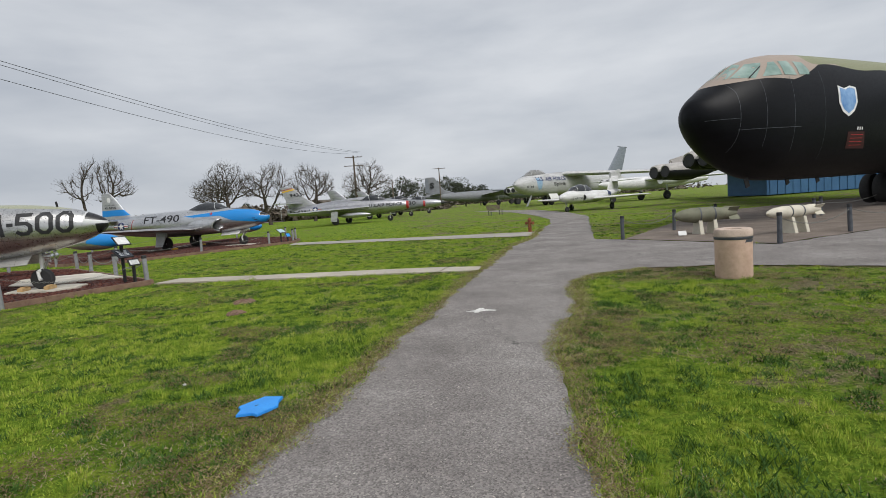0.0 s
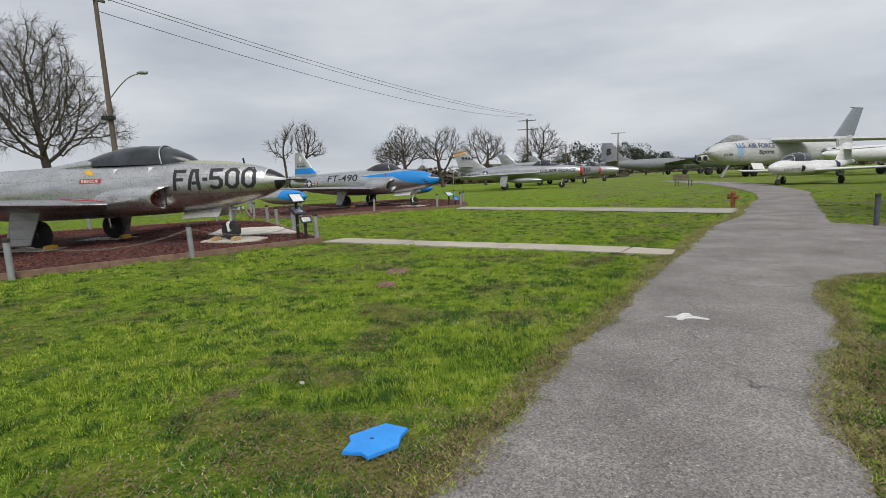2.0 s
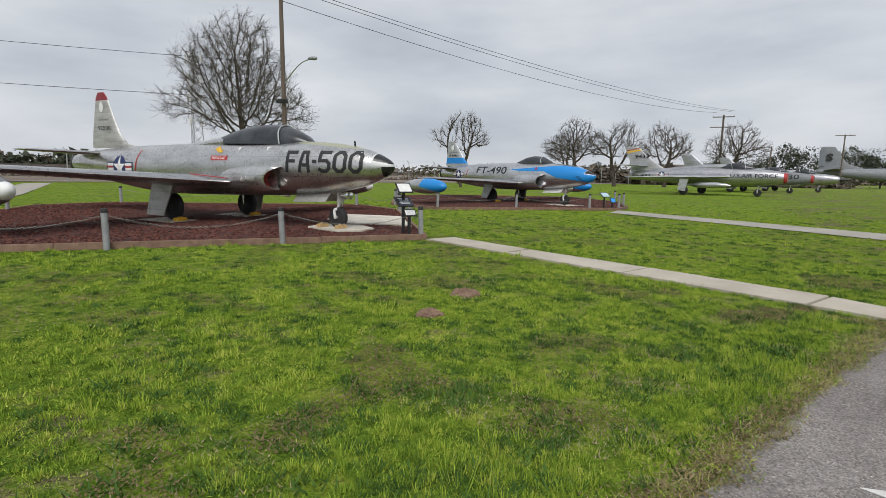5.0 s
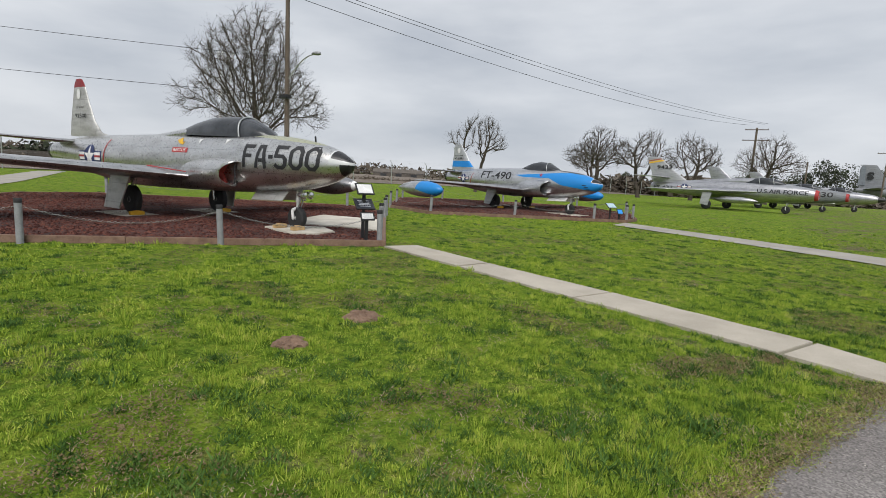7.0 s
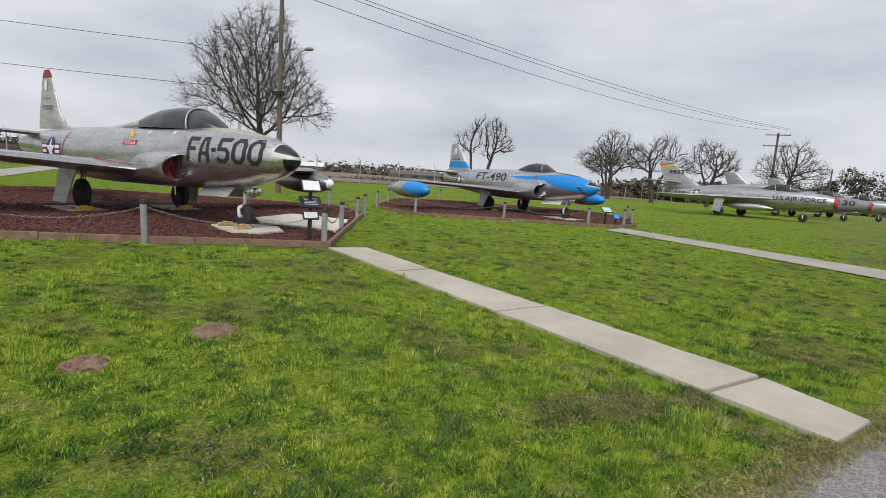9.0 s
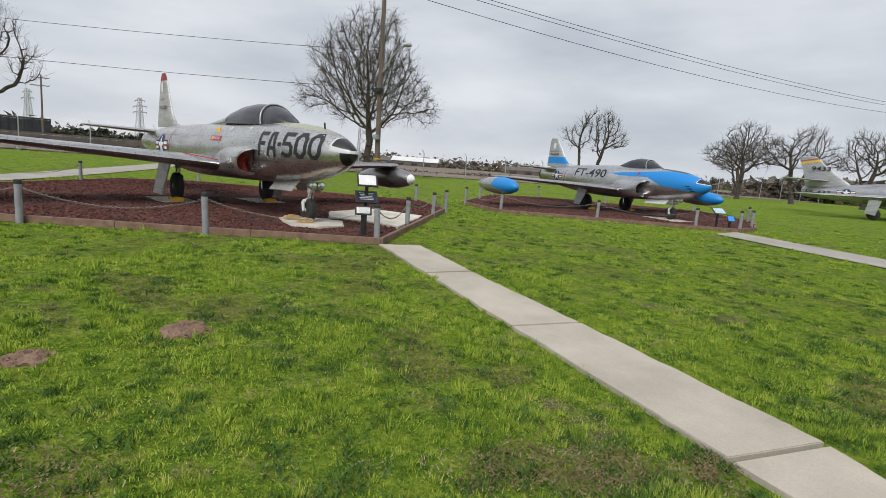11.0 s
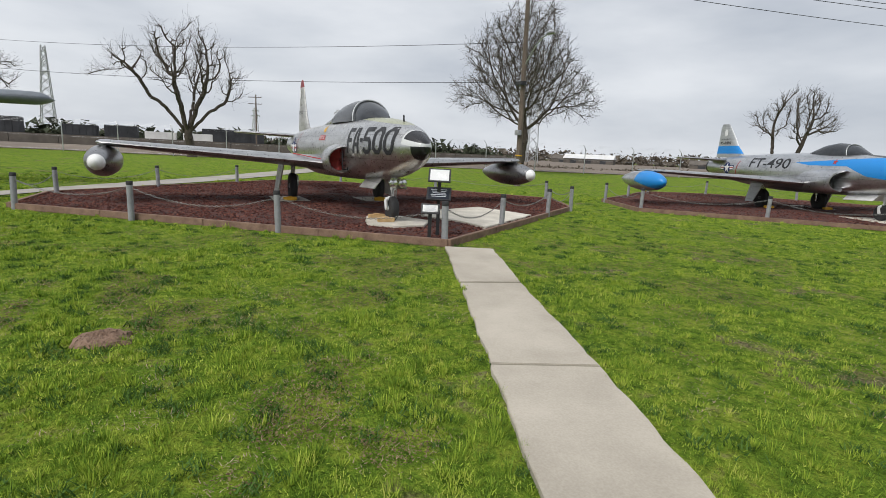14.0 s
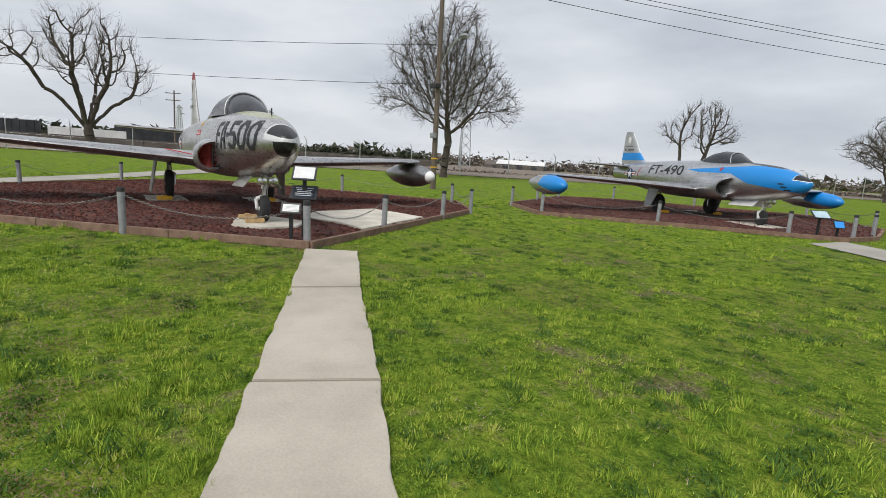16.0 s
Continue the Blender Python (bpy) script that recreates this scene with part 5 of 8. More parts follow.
def podium(x, y, rot, label, panels, h=1.1):
    root = thing("information_stand", pose(x, y, 0.08 + gh(x, y), 0, 0, rot), label, "sign")
    part("post", box_bm((0.06, 0.06, h), pose(0, 0, h / 2 - 0.02), 0.006), black_paint, root)
    for z, w, d, tilt, m, back, lab in panels:
        M = pose(0.03, 0, z, 0, tilt, 0)
        fr = part("panel_frame", box_bm((d + 0.03, w + 0.03, 0.025), M, 0.006), black_paint, root)
        part("panel_sheet", box_bm((d - 0.03, w - 0.03, 0.012), M @ pose(0, 0, 0.009), 0.002), m, fr, lab)
        if back:
            for k in range(5):
                part("text_bar", box_bm((d * 0.05, w * (0.7 - 0.07 * (k % 3)), 0.003), M @ pose(d * (-0.3 + 0.14 * k), 0, 0.016)), back, fr, "", False)
    return root


panel_white = mottled("panel_white", (0.66, 0.66, 0.65), (0.76, 0.76, 0.75), 3.0, 0.25, 0, 0.0)
panel_dark = mottled("panel_dark", (0.018, 0.022, 0.03), (0.045, 0.05, 0.06), 3.0, 0.2, 0, 0.0)
panel_text = mottled("panel_text", (0.40, 0.42, 0.45), (0.5, 0.52, 0.55), 3.0, 0.5, 0, 0.0)
panel_blue = mottled("panel_pale_blue", (0.33, 0.48, 0.55), (0.5, 0.62, 0.66), 3.0, 0.3, 0, 0.0)
podium(-5.66, 13.74, -28, "black information stand with a white and a dark panel", [(1.06, 0.36, 0.27, 48, panel_white, None, "white printed panel"), (0.74, 0.40, 0.30, 40, panel_dark, panel_text, "dark printed panel")], 1.0)
podium(-5.30, 13.42, -28, "small white notice on a black post at the bed corner", [(0.52, 0.28, 0.15, 62, panel_white, panel_text, "small white notice")], 0.5)
podium(-3.86, 28.02, -32, "black information stand with a pale blue panel", [(0.62, 0.46, 0.3, 38, panel_blue, None, "pale blue panel")], 0.6)
podium(-3.60, 28.62, -32, "small bright blue notice by the bed", [(0.36, 0.3, 0.22, 62, blue_plate, None, "blue notice sheet")], 0.33)

# ---------------- black bomber and its surroundings ----------------
def bomber_52():
    root = thing("black_bomber", pose(11.2, 15.6, 0.22, 0, 0, 195.6), "huge black bomber with tan and green top on gravel", "aircraft")
    H = Hull([(0, 0.06, 3.62, 3.48, 2), (-0.06, 0.30, 3.92, 3.18, 2), (-0.3, 0.60, 4.15, 2.88, 2.05), (-0.8, 0.90, 4.46, 2.42, 2.1), (-1.5, 1.17, 4.90, 1.96, 2.15), (-2.3, 1.36, 5.32, 1.60, 2.2), (-3.1, 1.45, 5.58, 1.36, 2.25),
              (-4.2, 1.48, 5.70, 1.28, 2.3), (-6, 1.5, 5.72, 1.25, 2.4), (-10, 1.5, 5.70, 1.25, 2.4), (-20, 1.5, 5.6, 1.32, 2.4), (-32, 1.45, 5.2, 1.5, 2.3), (-42, 0.9, 5.1, 2.9, 2.1), (-46, 0.5, 5.0, 3.6, 2)])
    solid("fuselage", H.mesh(44), skin_52, root)
    S = lambda a, b: H.side(a, b)
    for sg in (-1, 1):
        for a in ([(-1.22, 4.72), (-1.34, 4.70), (-2.20, 5.24), (-2.12, 5.30)], [(-1.38, 4.70), (-2.02, 4.64), (-2.64, 5.22), (-2.24, 5.22)], [(-2.26, 4.68), (-3.02, 4.73), (-3.10, 5.24), (-2.86, 5.22)],
                  [(-3.14, 4.73), (-3.70, 4.72), (-3.68, 5.27), (-3.26, 5.25)], [(-3.84, 4.74), (-4.34, 4.76), (-4.44, 4.90), (-4.34, 5.22), (-3.92, 5.26)]):
            part("cockpit_pane", wrap(poly_flat(a), S, 0.15, 0.012, sg), pane_green, root, "pale green cockpit pane", False)
        part("wing", bmesh_from(foil([(-11.5, sg * 1.2, 4.95, 10.5, 1.0), (-18.8, sg * 10, 4.1, 7.3, 0.62), (-30.0, sg * 26, 2.5, 3.2, 0.25)])), skin_52, root)
        for yy, xx, zz in ((11.2, -13.9, 2.95), (18.0, -18.0, 2.58)):
            pod = part("engine_pod", twin_pod(xx, sg * yy, zz), skin_52w, root, "twin jet engine pod with black underside")
            for d in (-0.56, 0.56):
                lathe_part("intake_hole", [(0.02, 0.40), (-0.10, 0.36), (-0.12, 0.1)], black_paint, pod, "", 20, "x", (xx, sg * yy + d, zz))
            part("pylon", box_bm((3.4, 0.3, 1.0), pose(xx - 2.8, sg * yy, zz + 0.75, 0, 12), 0.1), skin_52w, pod)
            lathe_part("pod_belly", [(0.02, 0.05), (-0.3, 0.3), (-1.6, 0.45), (-3.4, 0.4), (-4.8, 0.08)], skin_52, pod, "black pod belly", 16, "x", (xx - 0.2, sg * yy, zz - 0.30))
        part("window_wiper", bmesh_tube((-1.80, sg * 0.95, 4.66), (-2.45, sg * 0.86, 5.06), 0.018), black_paint, root)
        for gx in (-12.7, -20.0):
            for dy in (0.55, 1.05):
                wheel("wheel", root, gx, sg * dy, 0.62, 0.66, 0.40)
    for gx in (-12.7, -20.0):
        bm = bmesh.new()
        tube_between(bm, (gx, 0, 1.8), (gx, 0, 0.7), 0.16)
        tube_between(bm, (gx, -1.1, 0.7), (gx, 1.1, 0.7), 0.10)
        tube_between(bm, (gx - 0.9, 0, 1.6), (gx - 0.1, 0, 0.8), 0.08)
        part("gear_strut", bm, galvanised, root)
    for x in (-2.6, -4.8, -6.6):
        part("belly_antenna", box_bm((0.22, 0.03, 0.34), pose(x, 0.2, 1.25, 0, 20), 0.01), black_paint, root)
    # unit shield and red panel on the flank that faces the path
    sh = [(-6.4 + 0.32, 4.15), (-6.4 + 0.10, 4.08), (-6.4 - 0.12, 4.16), (-6.4 - 0.34, 4.12), (-6.4 - 0.34, 3.70), (-6.4 - 0.22, 3.46), (-6.4, 3.32), (-6.4 + 0.22, 3.46), (-6.4 + 0.34, 3.70)]
    part("unit_shield", wrap(poly_flat([(-6.2 + (x + 6.4) * 1.62, 3.88 + (z - 3.75) * 1.30) for x, z in sh]), S, 0.15, 0.010, 1), white_paint, root, "white-edged blue unit shield", False)
    part("shield_field", wrap(poly_flat([(-6.2 + (x + 6.4) * 1.32, 3.90 + (z - 3.75) * 1.08) for x, z in sh]), S, 0.15, 0.016, 1), mottled("shield_blue", (0.08, 0.22, 0.5), (0.25, 0.42, 0.66), 3.0, 0.6, 0, 0.0, 9.0, True), root, "", False)
    part("red_panel", wrap(poly_flat([(-6.27, 2.22), (-7.40, 2.20), (-7.22, 2.80), (-6.22, 2.80)]), S, 0.2, 0.010, 1), mottled("dark_red_panel", (0.03, 0.006, 0.006), (0.05, 0.01, 0.01), 3.0, 0.6, 0, 0), root, "dark red stencilled panel", False)
    for k in range(4):
        part("stencil_bar", wrap(poly_flat([(-6.40, 2.32 + .12 * k), (-7.14, 2.32 + .12 * k), (-7.14, 2.34 + .12 * k), (-6.40, 2.34 + .12 * k)]), S, 0.3, 0.015, 1), red_m, root, "", False)
    for k in range(3):
        part("white_tick", wrap(poly_flat([(-6.75 - .13 * k, 2.86), (-6.82 - .13 * k, 2.86), (-6.82 - .13 * k, 2.96), (-6.75 - .13 * k, 2.96)]), S, 0.3, 0.015, 1), white_paint, root, "", False)
    for sg in (-1, 1):
        for line, w in (([(-1.14, 2.96), (-3.62, 2.99)], 0.016), ([(-0.22, 3.32), (-1.16, 3.33)], 0.012), ([(-1.10, 4.50), (-1.19, 4.22), (-1.19, 3.80), (-1.18, 2.96), (-1.16, 2.3)], 0.014), ([(-2.1, 4.60), (-2.1, 2.4)], 0.010), ([(-3.3, 4.66), (-3.3, 2.2)], 0.010), ([(-4.9, 4.9), (-4.9, 1.9)], 0.010)):
            part("skin_seam", wrap(stroke_flat(line, w), S, 0.15, 0.010, sg), dark_post, root, "", False)
    solid("fin", foil([(-38, 0, 5.0, 8, 0.6), (-43, 0, 12.0, 3.5, 0.3)], True), skin_52w, root)
    return root


def bmesh_from(VF):
    bm = bmesh.new()
    vs = [bm.verts.new(tuple(v)) for v in VF[0]]
    for f in VF[1]:
        bm.faces.new([vs[i] for i in f])
    return bm


def bmesh_tube(a, b, r, seg=8):
    return tube_between(bmesh.new(), a, b, r, seg=seg)


def twin_pod(x, y, z):
    bm = bmesh.new()
    for d in (-0.56, 0.56):
        V, Fc = lathe([(0.0, 0.40), (0.06, 0.45), (0.0, 0.52), (-0.5, 0.62), (-1.6, 0.66), (-3.2, 0.58), (-4.6, 0.42), (-5.0, 0.3)], 22, "x", (x, y + d, z))
        vs = [bm.verts.new(v) for v in V]
        for f in Fc[:-2]:
            bm.faces.new([vs[i] for i in f])
        bm.faces.new([vs[i] for i in Fc[-1]])
    return bm


bomber_52()


def bomb(x, y, rot, material, label, length=1.9, r=0.23):
    z = gh(x, y) + 0.02
    root = thing("display_bomb", pose(x, y, z, 0, 0, rot), label, "bomb", "bombs on stands")
    lathe_part("casing", [(length * .5, 0.01), (length * .46, r * .45), (length * .36, r * .8), (length * .2, r), (-length * .1, r), (-length * .3, r * .75), (-length * .5, r * .35), (-length * .5, 0.02)], material, root, "", 22, "x", (0, 0, 0.58))
    for k in range(4):
        a = k * math.pi / 2 + math.pi / 4
        M = pose(-length * .43, 0, 0.58) @ Matrix.Rotation(a, 4, "X") @ pose(0, 0, r * 0.75)
        part("tail_fin", box_bm((0.32, 0.012, r * 0.9), M, 0.003), material, root)
    for s in (-0.22, 0.22):
        part("carrying_band", bmesh_from(lathe([(s - .02, r + .006), (s + .02, r + .006)], 22, "x", (0, 0, 0.58))), dark_post, root)
        bm = bmesh.new()
        V = [(s - .06, -.26, 0), (s + .06, -.26, 0), (s + .06, .26, 0), (s - .06, .26, 0), (s - .05, -.16, .44), (s + .05, -.16, .44), (s + .05, .16, .44), (s - .05, .16, .44)]
        vs = [bm.verts.new(v) for v in V]
        for f in ((0, 1, 2, 3), (4, 5, 6, 7), (0, 1, 5, 4), (1, 2, 6, 5), (2, 3, 7, 6), (3, 0, 4, 7)):
            bm.faces.new([vs[i] for i in f])
        part("stand_leg", bm, cream, root)
    return root


bomb(10.7, 14.1, 172, mottled("olive_bomb", (0.12, 0.12, 0.08), (0.2, 0.2, 0.14), 4, 0.7, 0, .1), "grey-green bomb on a cream wooden stand")
bomb(12.1, 12.3, 190, cream, "cream finned bomb on a wooden stand", 2.0, 0.17)
part_n = part("ground_notice", box_bm((0.24, 0.03, 0.14), pose(9.7, 13.75, 0.12, -20, 0, -10), 0.006), white_paint)
tagged(part_n, "small white notice on the gravel edge", "sign")


def litter_bin(x, y):
    root = thing("litter_bin", pose(x, y, 0.0, 0, 0, 20), "pink-beige concrete litter bin with a worn domed lid", "bin")
    lathe_part("body", [(-0.02, 0.255), (0.02, 0.27), (0.60, 0.27), (0.61, 0.262)], bin_m, root, "", 40, "z")
    lathe_part("lid", [(0.645, 0.272), (0.655, 0.28), (0.735, 0.28), (0.765, 0.262), (0.775, 0.22), (0.765, 0.13), (0.70, 0.12)], bin_top, root, "weathered beige lid", 40, "z")
    lathe_part("rim_band", [(0.605, 0.274), (0.612, 0.279), (0.640, 0.279), (0.648, 0.272)], dark_post, root, "dark band under the lid", 40, "z")
    bm = fit_flat(poly_flat([(0, 0), (1, .2), (2, 0), (3, .5), (2.6, 1), (.3, 1)]), -0.10, 0.12, 0.555, 0.602)
    part("peeling_patch", wrap(bm, lambda a, b: math.sqrt(max(0.27 ** 2 - a * a, 0)), 0.05, 0.003), dark_post, root, "", False)
    return root


litter_bin(6.15, 7.0)


def hydrant(x, y):
    root = thing("fire_hydrant", pose(x, y, gh(x, y), 0, 0, 30), "rusty red-brown standpipe hydrant by the path", "hydrant")
    lathe_part("barrel", [(0, 0.11), (0.03, 0.11), (0.04, 0.075), (0.5, 0.075), (0.51, 0.09), (0.55, 0.09), (0.60, 0.06), (0.63, 0.03)], rust, root, "", 18, "z")
    for s in (-1, 1):
        lathe_part("outlet", [(0.06 * s, 0.055), (0.17 * s, 0.055), (0.175 * s, 0.07), (0.21 * s, 0.07)], rust, root, "", 14, "y", (0, 0, 0.40))
    return root


hydrant(7.6, 21.6)


def bench(x, y, rot):
    root = thing("picnic_bench", pose(x, y, gh(x, y), 0, 0, rot), "dark slatted bench beside the path", "bench")
    for k in range(4):
        part("seat_slat", box_bm((1.6, 0.09, 0.035), pose(0, -0.17 + 0.11 * k, 0.45), 0.006), pole_wood, root)
        part("back_slat", box_bm((1.6, 0.03, 0.09), pose(0, 0.25 + 0.02 * k, 0.55 + 0.11 * k), 0.006), pole_wood, root)
    for s in (-0.65, 0.65):
        for d in (-0.15, 0.2):
            part("leg", box_bm((0.05, 0.05, 0.45), pose(s, d, 0.22), 0.006), dark_post, root)
    return root


bench(12.6, 46.5, 25)

# blue sheet-metal hall behind the bomber
hall = thing("blue_hall", pose(45.0, 41.3, gh(45, 41), 0, 0, -8), "blue sheet-metal hall behind the bomber", "building")
part("wall", box_bm((20, 6, 2.8), pose(0, 0, 1.4), 0.03), blue_wall, hall)
part("roof", box_bm((20.4, 6.4, 0.2), pose(0, 0, 2.9), 0.03), dark_box, hall)
for k in range(30):
    part("wall_rib", box_bm((0.08, 0.05, 2.75), pose(-9.7 + k * 0.67, -3.02, 1.38), 0.01), blue_wall, hall)


# ---------------- far aircraft ----------------
def ladder_poles(root, pts):
    for x, y, h in pts:
        lathe_part("barrier_post", [(0, 0.06), (h, 0.06), (h + .01, 0.03)], white_paint, root, "", 8, "z", (x, y, 0))


def bomber_47():
    nx, ny = 20.7, 66.8
    hd = math.degrees(math.atan2(66.8 - 89.0, 20.7 - 48.5))
    root = thing("silver_bomber", pose(nx, ny, gh(nx, ny), 0, 0, hd) @ Matrix.Diagonal((1.08, 1.08, 1.08, 1)), "large silver swept-wing bomber lettered U.S. AIR FORCE Spirit", "aircraft")
    H = Hull([(0, 0.05, 2.85, 2.72, 2), (-0.3, 0.42, 3.15, 2.35, 2), (-1.2, 0.85, 3.55, 1.85, 2.1), (-3, 1.15, 3.95, 1.45, 2.2), (-5.5, 1.22, 4.15, 1.35, 2.3), (-12, 1.22, 4.15, 1.3, 2.4), (-22, 1.1, 4.0, 1.5, 2.3), (-31, 0.5, 3.7, 2.7, 2)])
    solid("fuselage", H.mesh(36), skin_47, root)
    canopy(root, [(-2.3, 3.75, .2), (-3.0, 4.25, .5), (-3.9, 4.62, .62), (-5.2, 4.66, .62), (-6.3, 4.45, .5), (-7.2, 4.15, .25)], .6, lambda a: 3.9, (-3.2, -4.4, -5.6), mottled("dusty_glass", (0.16, 0.16, 0.155), (0.27, 0.265, 0.25), 2.0, 0.3, 0, 0), 12)
    S = lambda a, b: H.side(a, b)
    lettering("U.S. AIR FORCE", -10.4, -3.3, 3.15, 3.68, S, navy, root, 0.03, sign=1, flip=True)
    lettering("Spirit", -10.2, -7.2, 2.35, 2.95, S, black_paint, root, 0.03, sign=1, flip=True)
    lettering("0166", -2.6, -1.4, 2.35, 2.62, S, black_paint, root, 0.02, sign=1, flip=True)
    part("unit_shield", wrap(poly_flat([(-3.2, 3.5), (-3.9, 3.55), (-4.5, 3.1), (-4.3, 2.2), (-3.7, 1.95), (-3.3, 2.6)]), S, 0.3, 0.01, 1), mottled("pale_blue_badge", (0.2, 0.32, 0.48), (0.32, 0.46, 0.6), 2, .6, 0, 0), root, "faded pale blue badge", False)
    for s in (-1, 1):
        solid("wing", foil([(-10.0, s * 0.9, 4.05, 6.5, 0.7), (-22, s * 17, 3.2, 2.6, 0.25)]), skin_47, root)
        pod = part("engine_pod", twin_pod_small(-9.4, s * 7.2, 2.35), skin_47, root)
        for d in (-0.42, 0.42):
            lathe_part("intake_hole", [(0.03, 0.30), (-0.08, 0.27), (-0.1, 0.05)], black_paint, pod, "", 18, "x", (-9.4, s * 7.2 + d, 2.35))
        part("pylon", box_bm((3.0, 0.25, 1.5), pose(-12.4, s * 7.2, 3.1, 0, 10), 0.08), skin_47, pod)
        wheel("wheel", root, -7.6, s * 0.45, 0.62, 0.62, 0.36)
        wheel("wheel", root, -18.5, s * 0.45, 0.62, 0.62, 0.36)
    for gx in (-7.6, -18.5):
        part("gear_strut", bmesh_tube((gx, 0, 1.6), (gx, 0, 0.6), 0.14), galvanised, root)
        part("gear_axle", bmesh_tube((gx, -.5, 0.62), (gx, .5, 0.62), 0.08), galvanised, root)
    plate("open_hatch", [(-6.2, 0.9, 1.5), (-8.4, 0.9, 1.45), (-8.4, 1.25, 0.75), (-6.2, 1.25, 0.8)], 0.05, white_paint, root)
    plate("boarding_ladder", [(-3.2, 0.25, 1.6), (-3.6, 0.25, 1.6), (-1.9, 0.5, 0.1), (-1.5, 0.5, 0.1)], 0.05, galvanised, root)
    solid("fin", foil([(-24.5, 0, 3.5, 6.0, 0.4), (-30.3, 0, 8.3, 2.9, 0.2)], True), fin_grey, root)
    part("fin_cap", box_bm((3.6, 0.12, 0.08), pose(-31.6, 0, 8.42), 0.02), fin_grey, root)
    return root


def twin_pod_small(x, y, z):
    bm = bmesh.new()
    for d in (-0.42, 0.42):
        V, Fc = lathe([(0.0, 0.30), (0.05, 0.34), (0.0, 0.40), (-0.5, 0.47), (-1.6, 0.5), (-3.2, 0.44), (-4.4, 0.26)], 18, "x", (x, y + d, z))
        vs = [bm.verts.new(v) for v in V]
        for f in Fc[:-2]:
            bm.faces.new([vs[i] for i in f])
        bm.faces.new([vs[i] for i in Fc[-1]])
    return bm


bomber_47()


def trainer_37():
    x, y = 16.2, 39.8
    hd = math.degrees(math.atan2(39.8 - 45.0, 16.2 - 24.6))
    root = thing("trainer_jet", pose(x, y, gh(x, y), 0, 0, hd), "small white trainer jet with twin intakes", "aircraft")
    H = Hull([(0, 0.05, 1.25, 1.1, 2), (-0.3, 0.32, 1.45, 0.9, 2), (-1.2, 0.58, 1.68, 0.72, 2.2), (-2.6, 0.72, 1.75, 0.62, 2.3), (-5, 0.62, 1.65, 0.65, 2.2), (-7, 0.35, 1.6, 0.95, 2), (-8.9, 0.12, 1.62, 1.3, 2)])
    solid("fuselage", H.mesh(28), skin_white, root)
    canopy(root, [(-1.3, 1.68, .15), (-1.8, 1.98, .45), (-2.5, 2.2, .55), (-3.4, 2.15, .52), (-4.2, 1.8, .3)], .55, lambda a: 1.68, (-1.95, -2.9), None, 12, skin_white)
    for s in (-1, 1):
        solid("wing", foil([(-3.0, s * 0.5, 0.95, 2.1, 0.28), (-3.5, s * 5.1, 1.05, 1.4, 0.15)]), skin_white, root)
        solid("tailplane", foil([(-7.6, s * 0.05, 2.35, 1.2, 0.1), (-7.9, s * 2.1, 2.38, 0.8, 0.07)]), skin_white, root)
        solid("engine_nacelle", Hull([(-2.3, 0.24, 1.35, .85, 2), (-2.5, 0.3, 1.42, .78, 2), (-4.2, 0.33, 1.4, .72, 2), (-5.4, 0.15, 1.3, .85, 2)], s * 0.72).mesh(18), skin_white, root)
        lathe_part("intake_hole", [(0.01, 0.2), (-0.1, 0.1)], black_paint, root, "", 14, "x", (-2.29, s * 0.72, 1.1))
        gear_leg(root, -4.3, s * 2.0, 0.9, 0.28, 0.16, -s)
    gear_leg(root, -0.9, 0, 0.9, 0.22, 0.14, -1)
    solid("fin", foil([(-6.8, 0, 1.5, 1.9, 0.14), (-7.6, 0, 2.75, 1.1, 0.08)], True), skin_white, root)
    S = lambda a, b: H.side(a, b)
    part("roundel", wrap(poly_flat([(-6.6 + .28 * math.cos(a), 1.3 + .28 * math.sin(a)) for a in np.linspace(0, 6.28, 18, endpoint=False)]), S, .2, .01, 1), navy, root, "dark roundel", False)
    lettering("U.S. AIR FORCE", -2.4, -0.8, 0.98, 1.14, S, black_paint, root, 0.01, sign=1, flip=True)
    return root


trainer_37()


